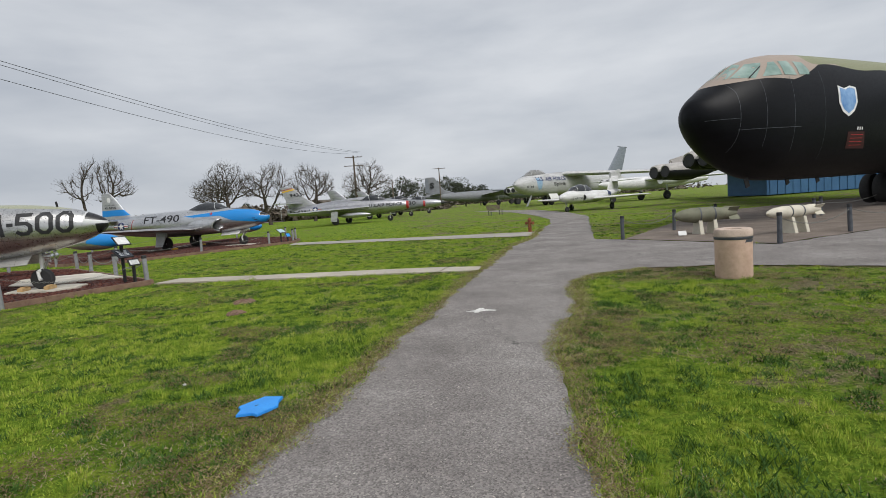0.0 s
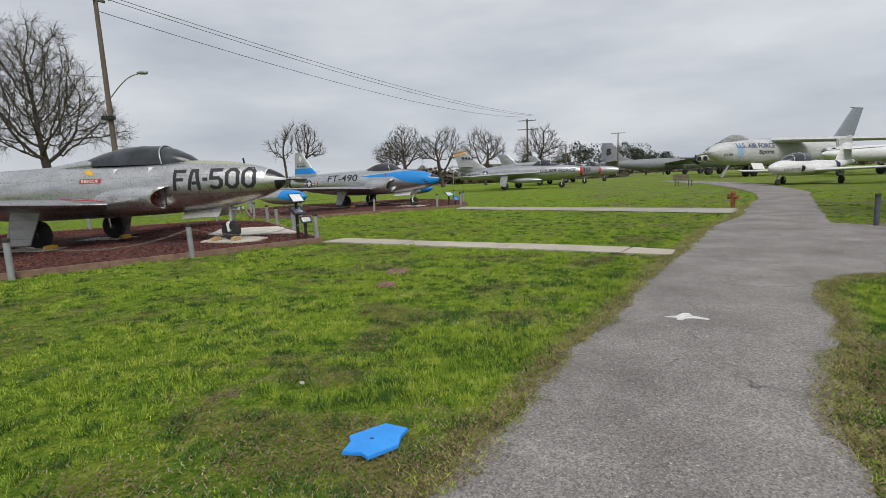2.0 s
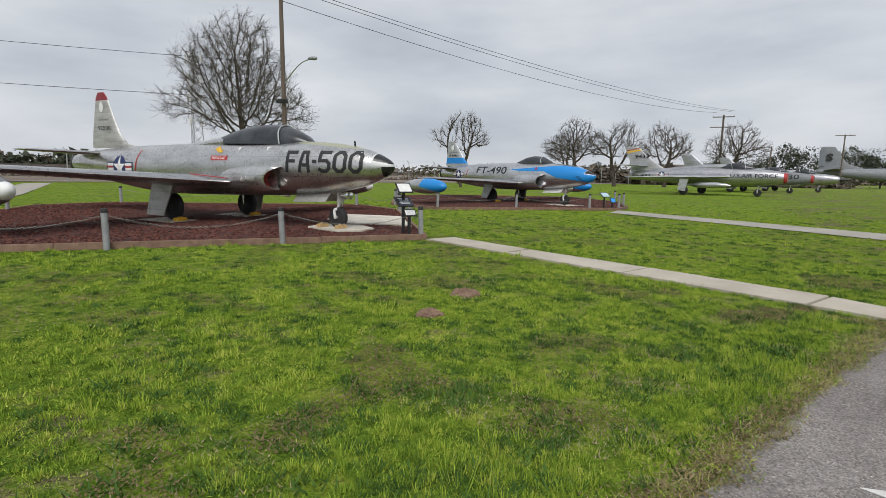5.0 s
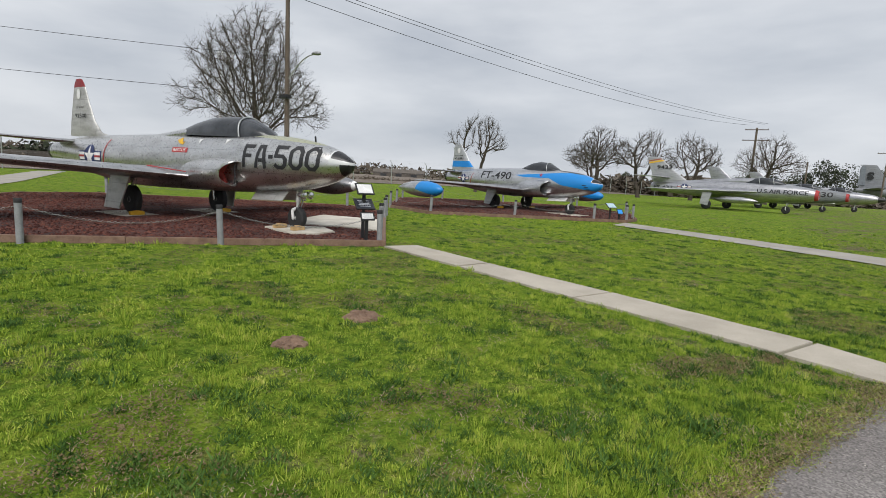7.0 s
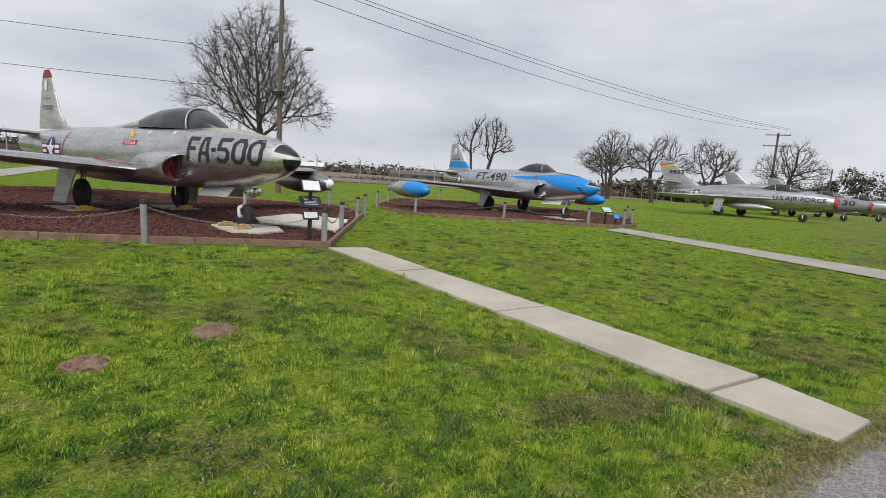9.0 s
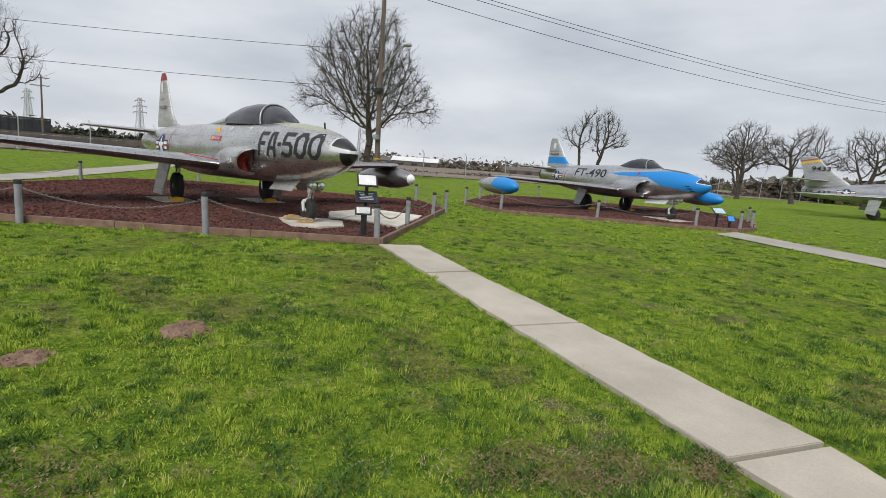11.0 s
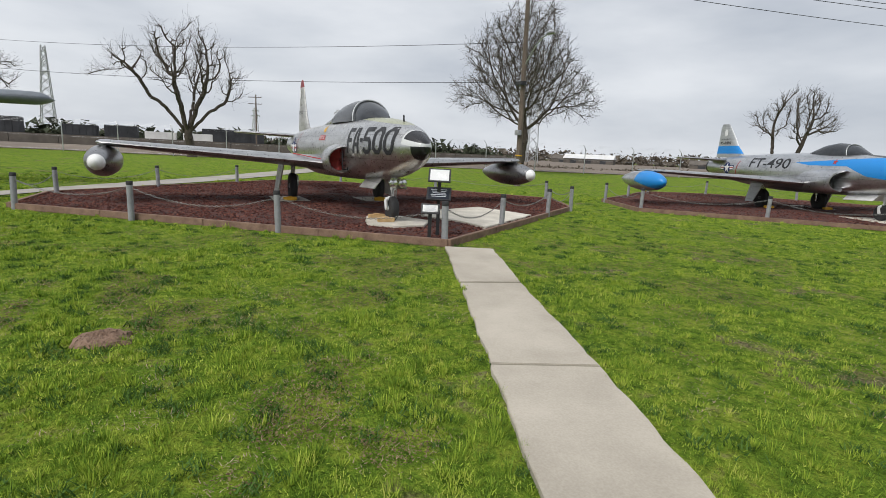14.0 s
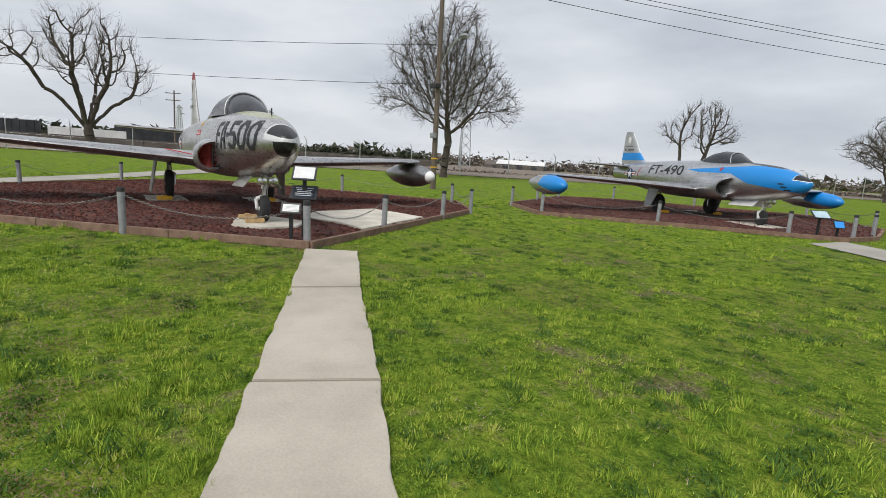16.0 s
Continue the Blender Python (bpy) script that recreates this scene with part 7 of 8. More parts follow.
def crown_tree(seed, trunk_r, stems, blobs, count=1100, step=0.34, shoot=0.6, up=0.10, twigs_each=3, reach=3.2, limbs=()):
    """A bare tree whose boughs grow towards points strewn through the lobes (x, y, z, radius, flatness) of its crown."""
    rng = np.random.default_rng(seed)
    vol = np.array([b[3] ** 3 * b[4] for b in blobs])
    pick = rng.choice(len(blobs), count, p=vol / vol.sum())
    d = rng.normal(0, 1, (count, 3))
    d *= (rng.random(count) ** 0.42 / np.linalg.norm(d, axis=1))[:, None]
    B = np.array(blobs, float)[pick]
    A = B[:, :3] + d * np.stack([B[:, 3], B[:, 3], B[:, 3] * B[:, 4]], 1)
    P, par = [np.array((0.0, 0.0, -0.15))], [-1]
    for sx, sy, sz in stems:
        last, n = 0, max(3, int(math.hypot(sx, sy, sz) / step))
        for k in range(1, n + 1):
            u = k / n
            P.append(np.array((sx * u ** 1.3, sy * u ** 1.3, sz * u)) + rng.normal(0, 0.035, 3))
            par.append(last)
            last = len(P) - 1
    fork = len(P) - 1
    for end in limbs:
        last, a, b = fork, P[fork], np.array(end, float)
        n = max(3, int(np.linalg.norm(b - a) / step))
        for k in range(1, n + 1):
            P.append(a + (b - a) * (k / n) + (0, 0, 0.35 * math.sin(math.pi * k / n)) + rng.normal(0, 0.04, 3))
            par.append(last)
            last = len(P) - 1
    near = np.full(count, 1e9)
    owner = np.zeros(count, int)

    def meet(i0):
        for i in range(i0, len(P)):
            q = np.linalg.norm(A - P[i], axis=1)
            m = q < near
            near[m], owner[m] = q[m], i

    meet(0)
    alive = np.ones(count, bool)
    kids = collections.Counter()
    for turn in range(110):
        alive &= near > step * 1.9
        use = alive & (near < (reach if turn > 14 else 30))
        if not use.any():
            break
        i0 = len(P)
        for o in np.unique(owner[use]):
            if kids[o] > 2:
                alive[use & (owner == o)] = False
                continue
            v = A[use & (owner == o)] - P[o]
            v = (v / np.linalg.norm(v, axis=1)[:, None]).mean(0)
            v = v / (np.linalg.norm(v) + 1e-6) + rng.normal(0, 0.13, 3) + (0, 0, up)
            P.append(P[o] + v / np.linalg.norm(v) * step)
            par.append(o)
            kids[o] += 1
        meet(i0)
    n = len(P)
    flow = np.zeros(n)
    for i in range(n - 1, 0, -1):
        if flow[i] == 0:
            flow[i] = 1
        flow[par[i]] += flow[i]
    R = np.maximum(trunk_r * (flow / flow[0]) ** 0.47, 0.013)
    wood, twigs = ([], []), ([], [])
    vec = [Vector(p) for p in P]
    for i in range(1, n):
        a = par[i]
        r0 = min(R[a], R[i] * 1.5) if a else R[i] * 1.35
        tube_into(wood if R[i] > 0.03 else twigs, vec[a], vec[i], r0, R[i], 9 if R[i] > 0.12 else 6 if R[i] > 0.05 else 4)
        if R[i] > 0.045:
            continue
        d0 = (vec[i] - vec[a]).normalized()
        for k in range(twigs_each + (2 if flow[i] <= 1 else 0)):
            e = (d0 * 0.7 + Vector(rng.normal(0, 0.5, 3)) + Vector((0, 0, up * 2.2))).normalized()
            q, length = vec[i], shoot * rng.uniform(0.4, 1.2)
            for h in range(2):
                nq = q + e * length / 2
                tube_into(twigs, q, nq, 0.010 - 0.003 * h, 0.007 - 0.003 * h, 3)
                f = (e + Vector(rng.normal(0, 0.55, 3))).normalized()
                tube_into(twigs, nq, nq + f * length * rng.uniform(0.2, 0.45), 0.007, 0.003, 3)
                e, q = (e + Vector(rng.normal(0, 0.2, 3)) + Vector((0, 0, up))).normalized(), nq
    return wood, twigs


tree(-36.1, 35.9, 0, crown_tree(5, 0.30, [(0.2, 0.2, 3.2)], [(0, 0.2, 7.4, 5.2, 0.66), (-0.6, -0.4, 9.6, 4.5, 0.75), (0.2, 0.3, 11.9, 2.9, 0.85), (2.8, 3.4, 6.0, 2.0, 0.7), (-3.0, -3.8, 6.4, 2.0, 0.7)], 3000, 0.30, 0.85, 0.07, 4), "large bare tree with a dense round crown of twigs")
tree(-50.3, 10.3, 0, crown_tree(8, 0.36, [(0, -0.2, 1.9)], [(x * 1.14, y * 1.12, z * 1.17, r * 1.12, q) for x, y, z, r, q in ((0, -6.7, 5.4, 0.8, 0.7), (0.4, -4.4, 6.5, 1.5, 0.9), (-0.3, -1.6, 7.8, 1.7, 1.1), (0.3, 0.9, 7.0, 2.1, 1.1), (0, 2.9, 5.4, 1.5, 1.0), (0, 0.2, 9.0, 1.1, 1.0), (1.8, -1.5, 5.8, 1.4, 1.0), (-1.8, 0.5, 5.8, 1.4, 1.0))],
                                     1000, 0.36, 1.1, 0.24, 3, 4.0, [(0.2, -3.2, 5.2), (0, -1.2, 6.2), (0.3, 1.1, 5.6), (0, 2.8, 4.8), (1.6, -1.0, 5.0), (-1.6, 0.4, 5.0)]), "bare wide-branching tree with upright shoots")
tree(-46.5, -6.0, 0, crown_tree(17, 0.30, [(0, -0.7, 2.3)], [(0, -4.6, 6.0, 2.0, 0.9), (0, -1.6, 8.0, 2.2, 1.0), (0, 1.6, 7.6, 2.0, 1.0), (0, 4.0, 5.6, 1.6, 0.9), (1.6, 0, 6.0, 1.8, 1.0)], 760, 0.30, 0.8, 0.22, 3), "bare tree with a leaning forked trunk")
t_ft = tree(-22.8, 51.8, 0, crown_tree(21, 0.19, [(-1.0, -0.6, 1.6), (0.3, 0.2, 1.5)], [(-1.7, -1.05, 4.9, 1.1, 1.1), (-0.5, -0.3, 6.2, 1.2, 1.0), (0.7, 0.45, 5.8, 1.5, 1.0), (1.6, 1.0, 4.7, 1.2, 0.9), (0.5, -0.6, 4.4, 1.2, 0.9)], 640, 0.25, 0.6, 0.24, 3), "bare bush-like tree with several crooked stems")
T1 = crown_tree(31, 0.27, [(0.2, 0, 2.2)], [(-2.6, 0, 5.4, 2.2, 0.8), (0.2, 0.5, 7.4, 2.6, 0.8), (2.6, -0.3, 5.6, 2.3, 0.8), (0, -2.2, 5.6, 2.0, 0.8), (0, 2.2, 5.8, 2.0, 0.8)], 1000, 0.32, 0.75, 0.2, 4)
T2 = crown_tree(37, 0.26, [(-0.5, 0.2, 2.0)], [(-2.2, 0, 5.6, 2.2, 0.9), (0.6, 0.5, 7.0, 2.3, 0.8), (2.9, 0.4, 5.0, 1.9, 0.8), (0.3, -1.9, 5.2, 2.0, 0.8)], 900, 0.32, 0.75, 0.2, 4)
row_a = tree(-18.5, 79.5, 0, T1, "bare dark tree in the row beyond the jets")
row_b = tree(-12.5, 79.0, 0, T2, "bare dark tree in the row beyond the jets")
copy_thing(row_b, pose(-6.6, 84, gh(-6, 84), 0, 0, 130))
copy_thing(row_a, pose(2.2, 92, gh(2, 92), 0, 0, 200))
copy_thing(row_b, pose(-24, 96, gh(-24, 96), 0, 0, 250))


def leafy(seed, h, w):
    """Evergreen: trunk, and a crown of many small leaf clumps."""
    rng = random.Random(seed)
    V, Fc = [], []
    lobes = [(rng.gauss(0, w * .22), rng.gauss(0, w * .22), h * rng.uniform(.35, .85), w * rng.uniform(.16, .3)) for _ in range(11)]
    for _ in range(2600):
        cx, cy, cz, r = rng.choice(lobes)
        d = Vector((rng.gauss(0, 1), rng.gauss(0, 1), rng.gauss(0, 1))).normalized() * r * rng.uniform(.6, 1.08)
        p = Vector((cx, cy, cz)) + d
        s, o = rng.uniform(.1, .28), len(V)
        u = Vector((rng.gauss(0, 1), rng.gauss(0, 1), rng.gauss(0, 1))).normalized()
        v = u.orthogonal().normalized()
        for a, b in ((-1, -.4), (1, -.5), (.2, 1)):
            V.append(tuple(p + u * a * s + v * b * s))
        Fc.append((o, o + 1, o + 2))
    return V, Fc


def evergreen(x, y, mesh, h, label):
    root = thing("evergreen_tree", pose(x, y, gh(x, y), 0, 0, random.uniform(0, 360)), label, "tree", "far evergreens")
    lathe_part("trunk", [(-.1, .25), (h * .5, .14)], bark, root, "", 8, "z")
    c = data_part("crown", mesh[0], mesh[1], far_dark, root, "", False)
    tagged(c, "", kind="stuff")
    return root


random.seed(4)
E1 = evergreen(14, 150, leafy(3, 9.5, 9), 9.5, "dark evergreen tree behind the bombers")
E2 = evergreen(22, 155, leafy(9, 8.5, 10), 8.5, "dark evergreen tree behind the bombers")
for k, (x, y) in enumerate([(8, 150), (28, 160), (34, 165), (3, 155), (40, 170), (60, 180), (-2, 160), (-70, 150), (-150, 95), (-162, 101), (-190, 60), (-40, 200), (-20, 210), (-75, 240), (-100, 235)]):
    s = (0.8, 1.0, 0.9, 0.7)[k % 4] * (0.55 if x < -50 else 1)
    o = copy_thing(E1 if k % 2 else E2, pose(x, y, gh(x, y), 0, 0, k * 67))
    o.matrix_world = pose(x, y, gh(x, y), 0, 0, k * 67) @ Matrix.Diagonal((s, s, s, 1))


def brush(points, h, depth, name, material, label, n=9000, seed=2):
    """A long hedge or far wood as one mass of small leaf clumps."""
    rng = np.random.default_rng(seed)
    pts = np.array(points, float)
    seg = np.linalg.norm(np.diff(pts, axis=0), axis=1)
    cum = np.concatenate([[0], np.cumsum(seg)])
    u = rng.uniform(0, cum[-1], n)
    x, y = np.interp(u, cum, pts[:, 0]), np.interp(u, cum, pts[:, 1])
    hh = h * (0.45 + 0.3 * np.sin(u * 0.11) * np.sin(u * 0.037) + 0.35 * rng.random(n)) * (0.7 + 0.3 * np.sin(u * 0.5))
    z = rng.random(n) ** 0.7 * hh
    x, y = x + rng.normal(0, depth, n), y + rng.normal(0, depth, n)
    s = h * rng.uniform(.05, .15, n)
    VV = np.empty((n, 3, 3))
    for k in range(3):
        VV[:, k, 0], VV[:, k, 1], VV[:, k, 2] = x + rng.normal(0, 1, n) * s, y + rng.normal(0, 1, n) * s, z + gh_np(x, y) + rng.normal(0, .8, n) * s
    ob = data_part(name, VV.reshape(-1, 3).tolist(), np.arange(n * 3).reshape(-1, 3).tolist(), material, None, "", False)
    return tagged(ob, label, "bushes", kind="stuff")


brush([(-420, -200), (-330, 60), (-260, 220), (-150, 330), (20, 360), (220, 330)], 9, 10, "far_wood", far_brown, "brown-grey line of far leafless trees on the horizon", 26000)
brush([(-62, 10), (-52, 34), (-46, 52), (-36, 78), (-14, 125), (20, 180)], 1.2, 0.9, "fence_scrub", far_brown, "brown dry scrub along the fence", 16000, 5)
brush([(-150, -80), (-140, 40), (-128, 90)], 5.5, 2.5, "railway_scrub", far_dark, "dark scrub behind the train", 9000, 8)
brush([(-24, 110), (-4, 122), (20, 132)], 4.6, 2.0, "brown_scrub", far_brown, "brown leafless scrub beyond the jets", 9000, 12)

# ---------------- mole hills, litter ----------------
def mound(x, y, r, h, seed):
    """A crumbled heap of soil with an uneven outline and clods on it."""
    V, Fc, n, R = [(x, y, h)], [], 34, 11
    rng = random.Random(int(seed))
    for j in range(1, R + 1):
        u = j / R
        for k in range(n):
            a = 2 * math.pi * k / n
            rr = r * u * (1 + .45 * noise.noise((math.cos(a) * 2.2, math.sin(a) * 1.5, seed)) + .12 * rng.uniform(-1, 1) * u)
            px, py = rr * math.cos(a), rr * math.sin(a)
            z = h * (1 - u ** 1.6) * (1 + .8 * noise.noise((px * 16, py * 16, seed))) + .014 * noise.noise((px * 45, py * 45, seed + 3)) + rng.uniform(-.004, .007)
            V.append((x + px, y + py, z - (0.03 if j == R else 0)))
    for k in range(n):
        Fc.append((0, 1 + k, 1 + (k + 1) % n))
    for j in range(R - 1):
        for k in range(n):
            q = (k + 1) % n
            Fc.append((1 + j * n + k, 1 + (j + 1) * n + k, 1 + (j + 1) * n + q, 1 + j * n + q))
    return tagged(data_part("mole_hill", V, Fc, dirt, None, "", False), "low heap of bare reddish soil in the lawn", "soil heap", "mole hills")


mound(-1.82, 9.12, 0.20, 0.055, 1.0)
mound(-1.74, 8.05, 0.15, 0.045, 2.0)
MOLES = [(-1.82, 9.12, .16), (-1.74, 8.05, .12)]

# ---------------- grass: blades, weeds and straw, densest beside the path ----------------
def smooth_noise(x, y, s, seed):
    rng = np.random.default_rng(seed)
    T = rng.random((128, 128))
    fx, fy = x / s, y / s
    ix, iy = np.floor(fx).astype(int), np.floor(fy).astype(int)
    u, v = fx - ix, fy - iy
    u, v = u * u * (3 - 2 * u), v * v * (3 - 2 * v)
    g = lambda a, b: T[a % 128, b % 128]
    return (g(ix, iy) * (1 - u) + g(ix + 1, iy) * u) * (1 - v) + (g(ix, iy + 1) * (1 - u) + g(ix + 1, iy + 1) * u) * v


SW1 = SW1_L + SW1_R[::-1]
SW1N = [(p[0] + 0.012, p[1] + 0.03) for p in SW1_L] + [(p[0] - 0.012, p[1] - 0.03) for p in SW1_R[::-1]]
WALKED = np.array([(0.3, -0.5), (0.3, 1.0), (0.5, 2.0), (1.0, 3.5), (1.5, 4.8), (2.0, 6.0), (2.6, 7.3), (2.7, 9.0), (2.85, 10.9)])


def lawn_points(n, reach, seed, margin=0.0):
    """Points on the lawn, thinning out with the distance from the line walked."""
    rng = np.random.default_rng(seed)
    base = WALKED[rng.integers(0, len(WALKED), n)]
    rad = 1.0 + reach * rng.random(n) ** 1.9
    ang = rng.uniform(-0.6, 3.9, n)
    x, y = base[:, 0] + rad * np.cos(ang), base[:, 1] + rad * np.sin(ang)
    keep = ~(inside(x, y, ROAD_EDGE) | inside(x, y, SW1N) | inside(x, y, SW2) | inside(x, y, BED_94) | inside(x, y, BED_80) | inside(x, y, GRAVEL) | inside(x, y, SW3))
    for mx, my, mr in MOLES:
        keep &= np.hypot(x - mx, y - my) > mr * 0.9
    return x[keep], y[keep], rng


def road_gap(x, y):
    """Distance to the asphalt's edges."""
    out = np.full(len(x), 9.0)
    for line in (ROAD_L[1:15], ROAD_R[-15:]):
        for (x0, y0), (x1, y1) in zip(line, line[1:]):
            dx, dy = x1 - x0, y1 - y0
            u = np.clip(((x - x0) * dx + (y - y0) * dy) / (dx * dx + dy * dy), 0, 1)
            out = np.minimum(out, np.hypot(x - x0 - u * dx, y - y0 - u * dy))
    return out


def bare(x, y):
    return 0.5 * smooth_noise(x, y, 1.3, 3) + 0.5 * smooth_noise(x, y, 0.38, 4) + 0.075 * np.clip((x - 2.0 - 0.3 * (y - 5)) * 0.5, 0, 1)


def tri_cloud(name, V, material, label, category):
    n = len(V)
    me = bpy.data.meshes.new(name)
    me.vertices.add(n * 3)
    me.vertices.foreach_set("co", V.reshape(-1).astype(np.float32))
    me.loops.add(n * 3)
    me.loops.foreach_set("vertex_index", np.arange(n * 3, dtype=np.int32))
    me.polygons.add(n)
    me.polygons.foreach_set("loop_start", np.arange(0, n * 3, 3, dtype=np.int32))
    me.polygons.foreach_set("loop_total", np.full(n, 3, np.int32))
    me.update(calc_edges=True)
    me.materials.append(material)
    return tagged(new(name, me), label, category, kind="stuff")


def walk_gap(x, y):
    return np.min(np.hypot(x[:, None] - WALKED[None, :, 0], y[:, None] - WALKED[None, :, 1]), 1)


def blades(x, y, rng, hgt, wid, lean, b=None):
    n = len(x)
    a = rng.uniform(0, 6.283, n)
    b = rng.uniform(0, 6.283, n) if b is None else b
    z = gh_np(x, y) - 0.008
    V = np.empty((n, 3, 3))
    V[:, 0] = np.stack([x - wid * np.cos(a), y - wid * np.sin(a), z], 1)
    V[:, 1] = np.stack([x + wid * np.cos(a), y + wid * np.sin(a), z], 1)
    V[:, 2] = np.stack([x + hgt * lean * np.cos(b), y + hgt * lean * np.sin(b), z + hgt * np.sqrt(np.maximum(1 - lean ** 2, .1))], 1)
    return V


def plant_lawn():
    # short turf
    x, y, rng = lawn_points(1150000, 24, 10)
    f = bare(x, y)
    keep = rng.random(len(x)) < np.clip((0.60 - f) * 8.0, 0.10, 1) * np.clip(road_gap(x, y) * 5.0, 0.3, 1)
    x, y, f = x[keep], y[keep], f[keep]
    tuft = smooth_noise(x, y, 0.3, 7)
    h = (0.010 + 0.026 * tuft ** 1.5) * rng.uniform(.6, 1.35, len(x))
    w = (0.0013 + 0.0006 * walk_gap(x, y)) * rng.uniform(.7, 1.3, len(x))
    tri_cloud("grass", blades(x, y, rng, h, w, rng.uniform(.35, .95, len(x))), blades_m, "short green winter grass blades", "grass")

    # taller clumps whose blades arch outwards
    cx, cy, rng = lawn_points(42000, 24, 50)
    f = bare(cx, cy)
    keep = rng.random(len(cx)) < np.clip((0.60 - f) * 6.0, 0.04, 1) * np.clip(road_gap(cx, cy) * 4.0, 0.15, 1) * np.clip(0.35 + 1.1 * smooth_noise(cx, cy, 0.7, 51), 0, 1)
    cx, cy = cx[keep], cy[keep]
    k = 30
    size = rng.uniform(.024, .056, len(cx)) * (0.65 + 0.75 * smooth_noise(cx, cy, 1.1, 52)) * np.where(rng.random(len(cx)) < .07, 1.6, 1)
    S = np.repeat(size, k)
    a, r = rng.uniform(0, 6.283, len(S)), np.abs(rng.normal(0, .75, len(S)))
    X, Y = np.repeat(cx, k) + S * r * np.cos(a), np.repeat(cy, k) + S * r * np.sin(a)
    on = ~(inside(X, Y, SW1N) | inside(X, Y, SW2) | inside(X, Y, SW3) | inside(X, Y, BED_94))
    X, Y, S, a, r = X[on], Y[on], S[on], a[on], r[on]
    h = S * rng.uniform(.6, 1.35, len(S)) * (1.15 - 0.3 * np.minimum(r, 2))
    w = (0.0015 + 0.0006 * walk_gap(X, Y)) * rng.uniform(.7, 1.3, len(X))
    tri_cloud("grass", blades(X, Y, rng, h, w, np.clip(.15 + .33 * r + rng.normal(0, .12, len(r)), .05, .95), a + rng.normal(0, .5, len(a))), blades_m, "taller clumps of arching green grass", "grass")

    # dry straw where the lawn is thin and along the asphalt
    x, y, rng = lawn_points(420000, 15, 20)
    f, gap = bare(x, y), road_gap(x, y)
    keep = (f > 0.545) | (gap < 0.06 + 0.3 * smooth_noise(x, y, .5, 9))
    keep &= rng.random(len(x)) < .7
    x, y = x[keep], y[keep]
    h = rng.uniform(.012, .04, len(x))
    tri_cloud("dry_grass", blades(x, y, rng, h, rng.uniform(.0015, .004, len(x)), rng.uniform(.6, .97, len(x))), straw_m, "pale dry straw along the path", "grass")

    # crumbs of bare soil in the thin places and along the asphalt
    x, y, rng = lawn_points(900000, 14, 40)
    f, gap = bare(x, y), road_gap(x, y)
    keep = (f > 0.60 + 0.10 * rng.random(len(x))) | (gap < 0.2 * rng.random(len(x)))
    x, y = x[keep], y[keep]
    s = rng.uniform(.003, .0085, len(x)) * (1 + 0.10 * walk_gap(x, y))
    V = np.empty((len(x), 3, 3))
    a = rng.uniform(0, 6.283, len(x))
    for k in range(3):
        V[:, k] = np.stack([x + s * np.cos(a + 2.1 * k), y + s * np.sin(a + 2.1 * k), gh_np(x, y) + 0.004 + rng.uniform(0, .012, len(x))], 1)
    tri_cloud("soil_crumbs", V, soil_m, "crumbs of bare brown soil in the lawn", "soil")

    # straw, soil and shoots that creep over the ragged edge of the asphalt
    P = np.array(ROAD_L[1:15] + ROAD_R[-13:-1])
    seg = np.hypot(*(P[1:] - P[:-1]).T)
    seg[13] = 1e-9
    rng = np.random.default_rng(77)
    k = rng.choice(len(seg), 170000, p=seg / seg.sum())
    u = rng.random(len(k))
    tx, ty = ((P[1:] - P[:-1]) / seg[:, None])[k].T
    off = rng.normal(-.02, .10, len(k))
    x, y = P[k, 0] + (P[k + 1, 0] - P[k, 0]) * u + ty * off, P[k, 1] + (P[k + 1, 1] - P[k, 1]) * u - tx * off
    keep = off < -.12 + .42 * (.5 * smooth_noise(x, y, .8, 14) + .5 * smooth_noise(x, y, .22, 15)) + rng.normal(0, .03, len(k))
    keep &= ~inside(x, y, SW1)
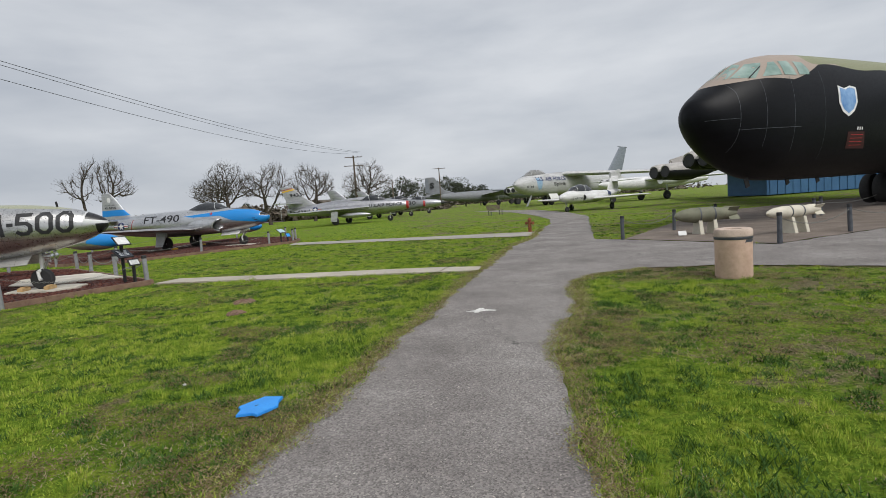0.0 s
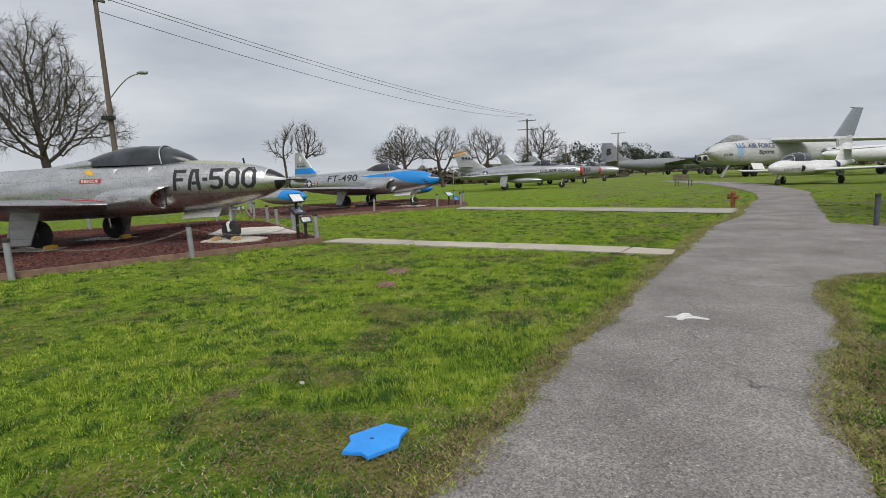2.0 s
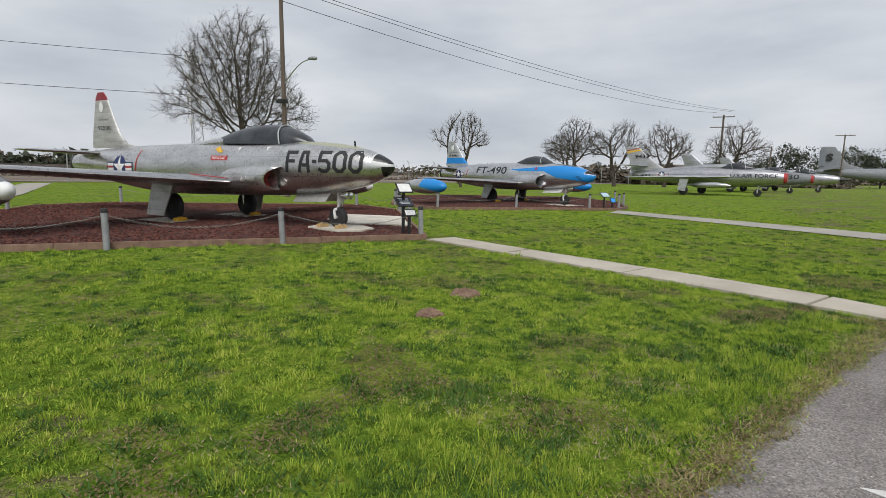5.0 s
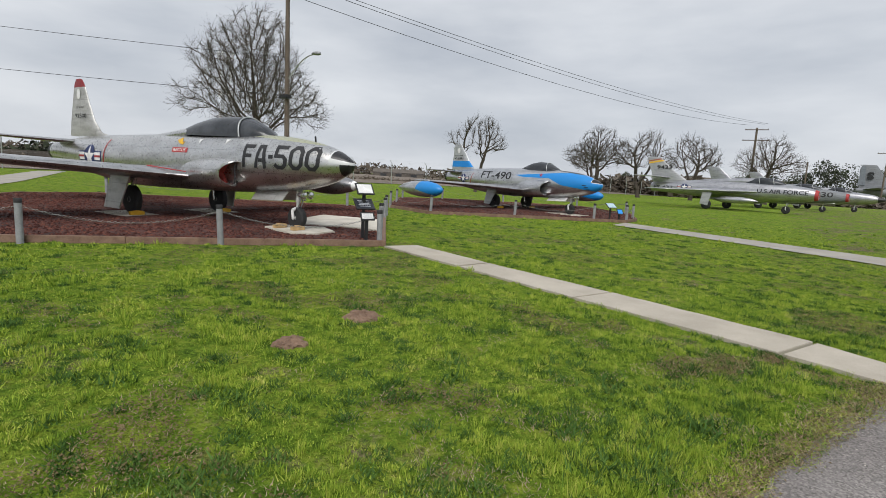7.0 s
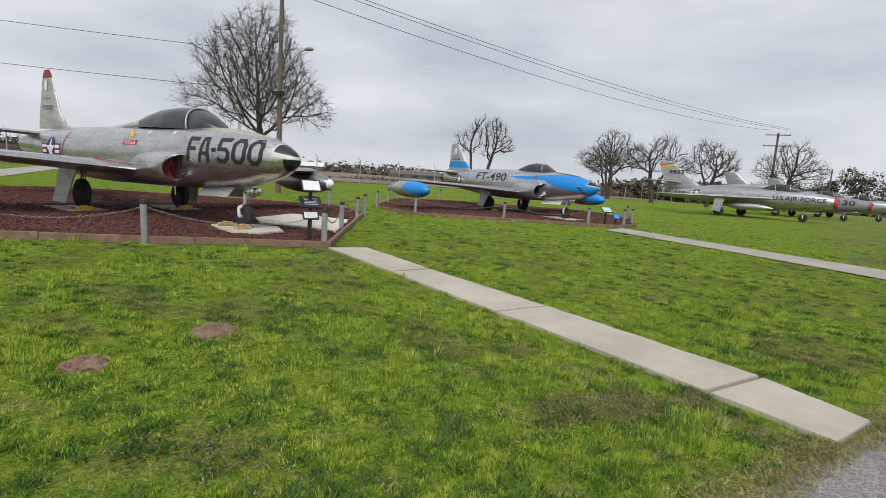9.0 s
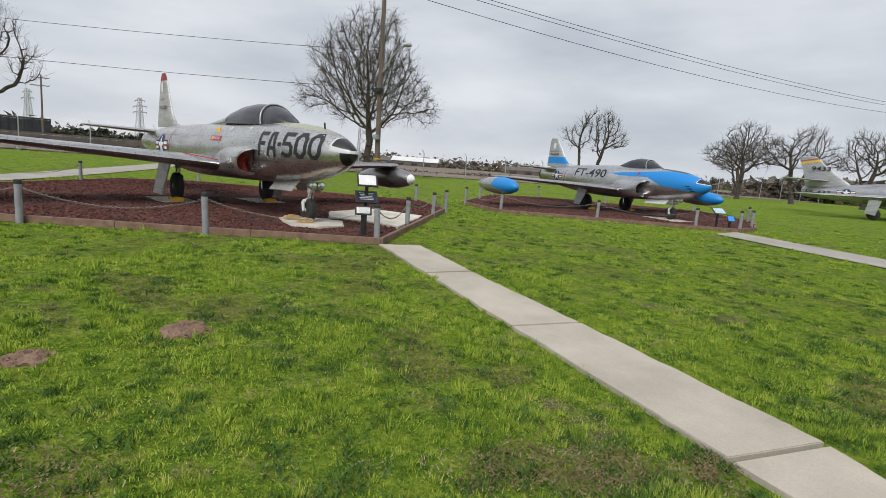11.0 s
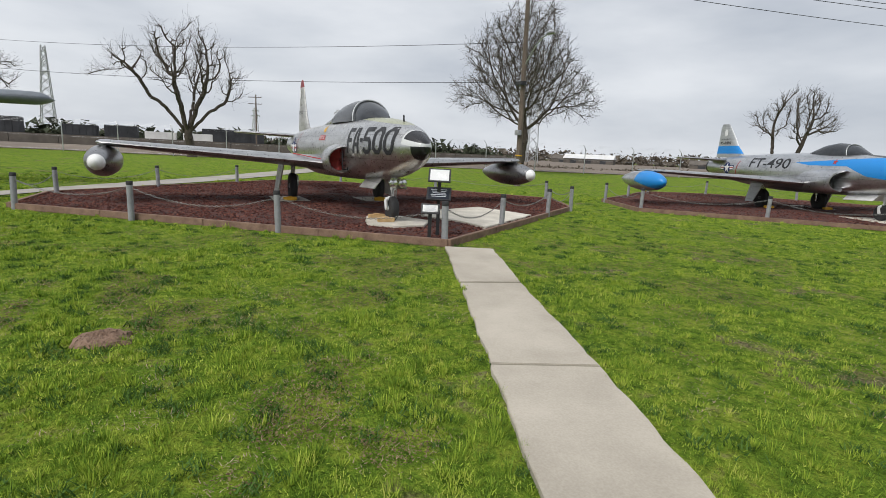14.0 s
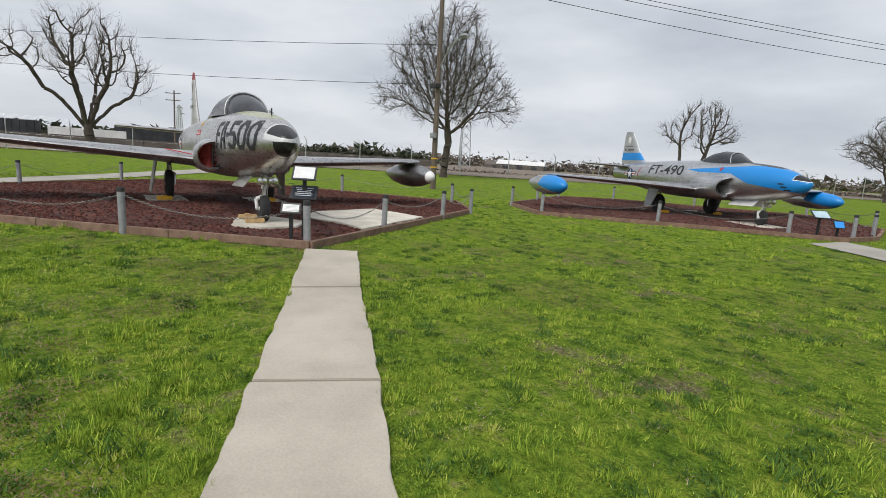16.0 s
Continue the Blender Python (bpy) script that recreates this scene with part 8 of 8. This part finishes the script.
    x, y, z0 = x[keep], y[keep], 0.022
    pick = rng.random(len(x))
    for lo, hi, name, mat, label in ((0, .30, "dry_grass", straw_m, "dry straw lying over the asphalt edge"), (.30, .62, "grass", blades_m, "short grass over the asphalt edge")):
        m = (pick >= lo) & (pick < hi)
        V = blades(x[m], y[m], rng, rng.uniform(.012, .05, m.sum()), rng.uniform(.0015, .0035, m.sum()), rng.uniform(.7, .98, m.sum()))
        V[:, :, 2] += z0
        tri_cloud(name, V, mat, label, "grass")
    m = pick >= .62
    X, Y = x[m], y[m]
    s = rng.uniform(.004, .011, len(X))
    a = rng.uniform(0, 6.283, len(X))
    V = np.stack([np.stack([X + s * np.cos(a + 2.1 * k), Y + s * np.sin(a + 2.1 * k), gh_np(X, Y) + z0 - .004 + rng.uniform(0, .010, len(X))], 1) for k in range(3)], 1)
    tri_cloud("soil_crumbs", V, soil_m, "crumbs of soil along the asphalt edge", "soil")

    # broad-leaved weeds in rosettes
    cx, cy, rng = lawn_points(15000, 26, 30)
    keep = .45 * smooth_noise(cx, cy, .9, 12) + rng.random(len(cx)) > .87
    cx, cy = cx[keep], cy[keep]
    k = 70
    size = rng.uniform(.03, .07, len(cx)) * np.where(rng.random(len(cx)) < .2, 1.5, 1)
    X, Y, S = np.repeat(cx, k), np.repeat(cy, k), np.repeat(size, k)
    X, Y = X + rng.normal(0, .75, len(X)) * S, Y + rng.normal(0, .75, len(Y)) * S
    on = ~(inside(X, Y, SW1) | inside(X, Y, SW2) | inside(X, Y, SW3))
    X, Y, S = X[on], Y[on], S[on]
    tri_cloud("weeds", blades(X, Y, rng, S * rng.uniform(.3, .95, len(X)), S * .06 + .002, rng.uniform(.4, .96, len(X))), weed_m, "dark green broad-leaved weeds in the lawn", "weeds")


plant_lawn()
for x, y in ((-1.35, 4.36),):
    o = tagged(part("pale_stone", box_bm((0.045, 0.03, 0.022), pose(x, y, 0.035, 10, 20, 50), 0.012), worn_white), "small pale stone lying in the grass", "stone", "pale stones")
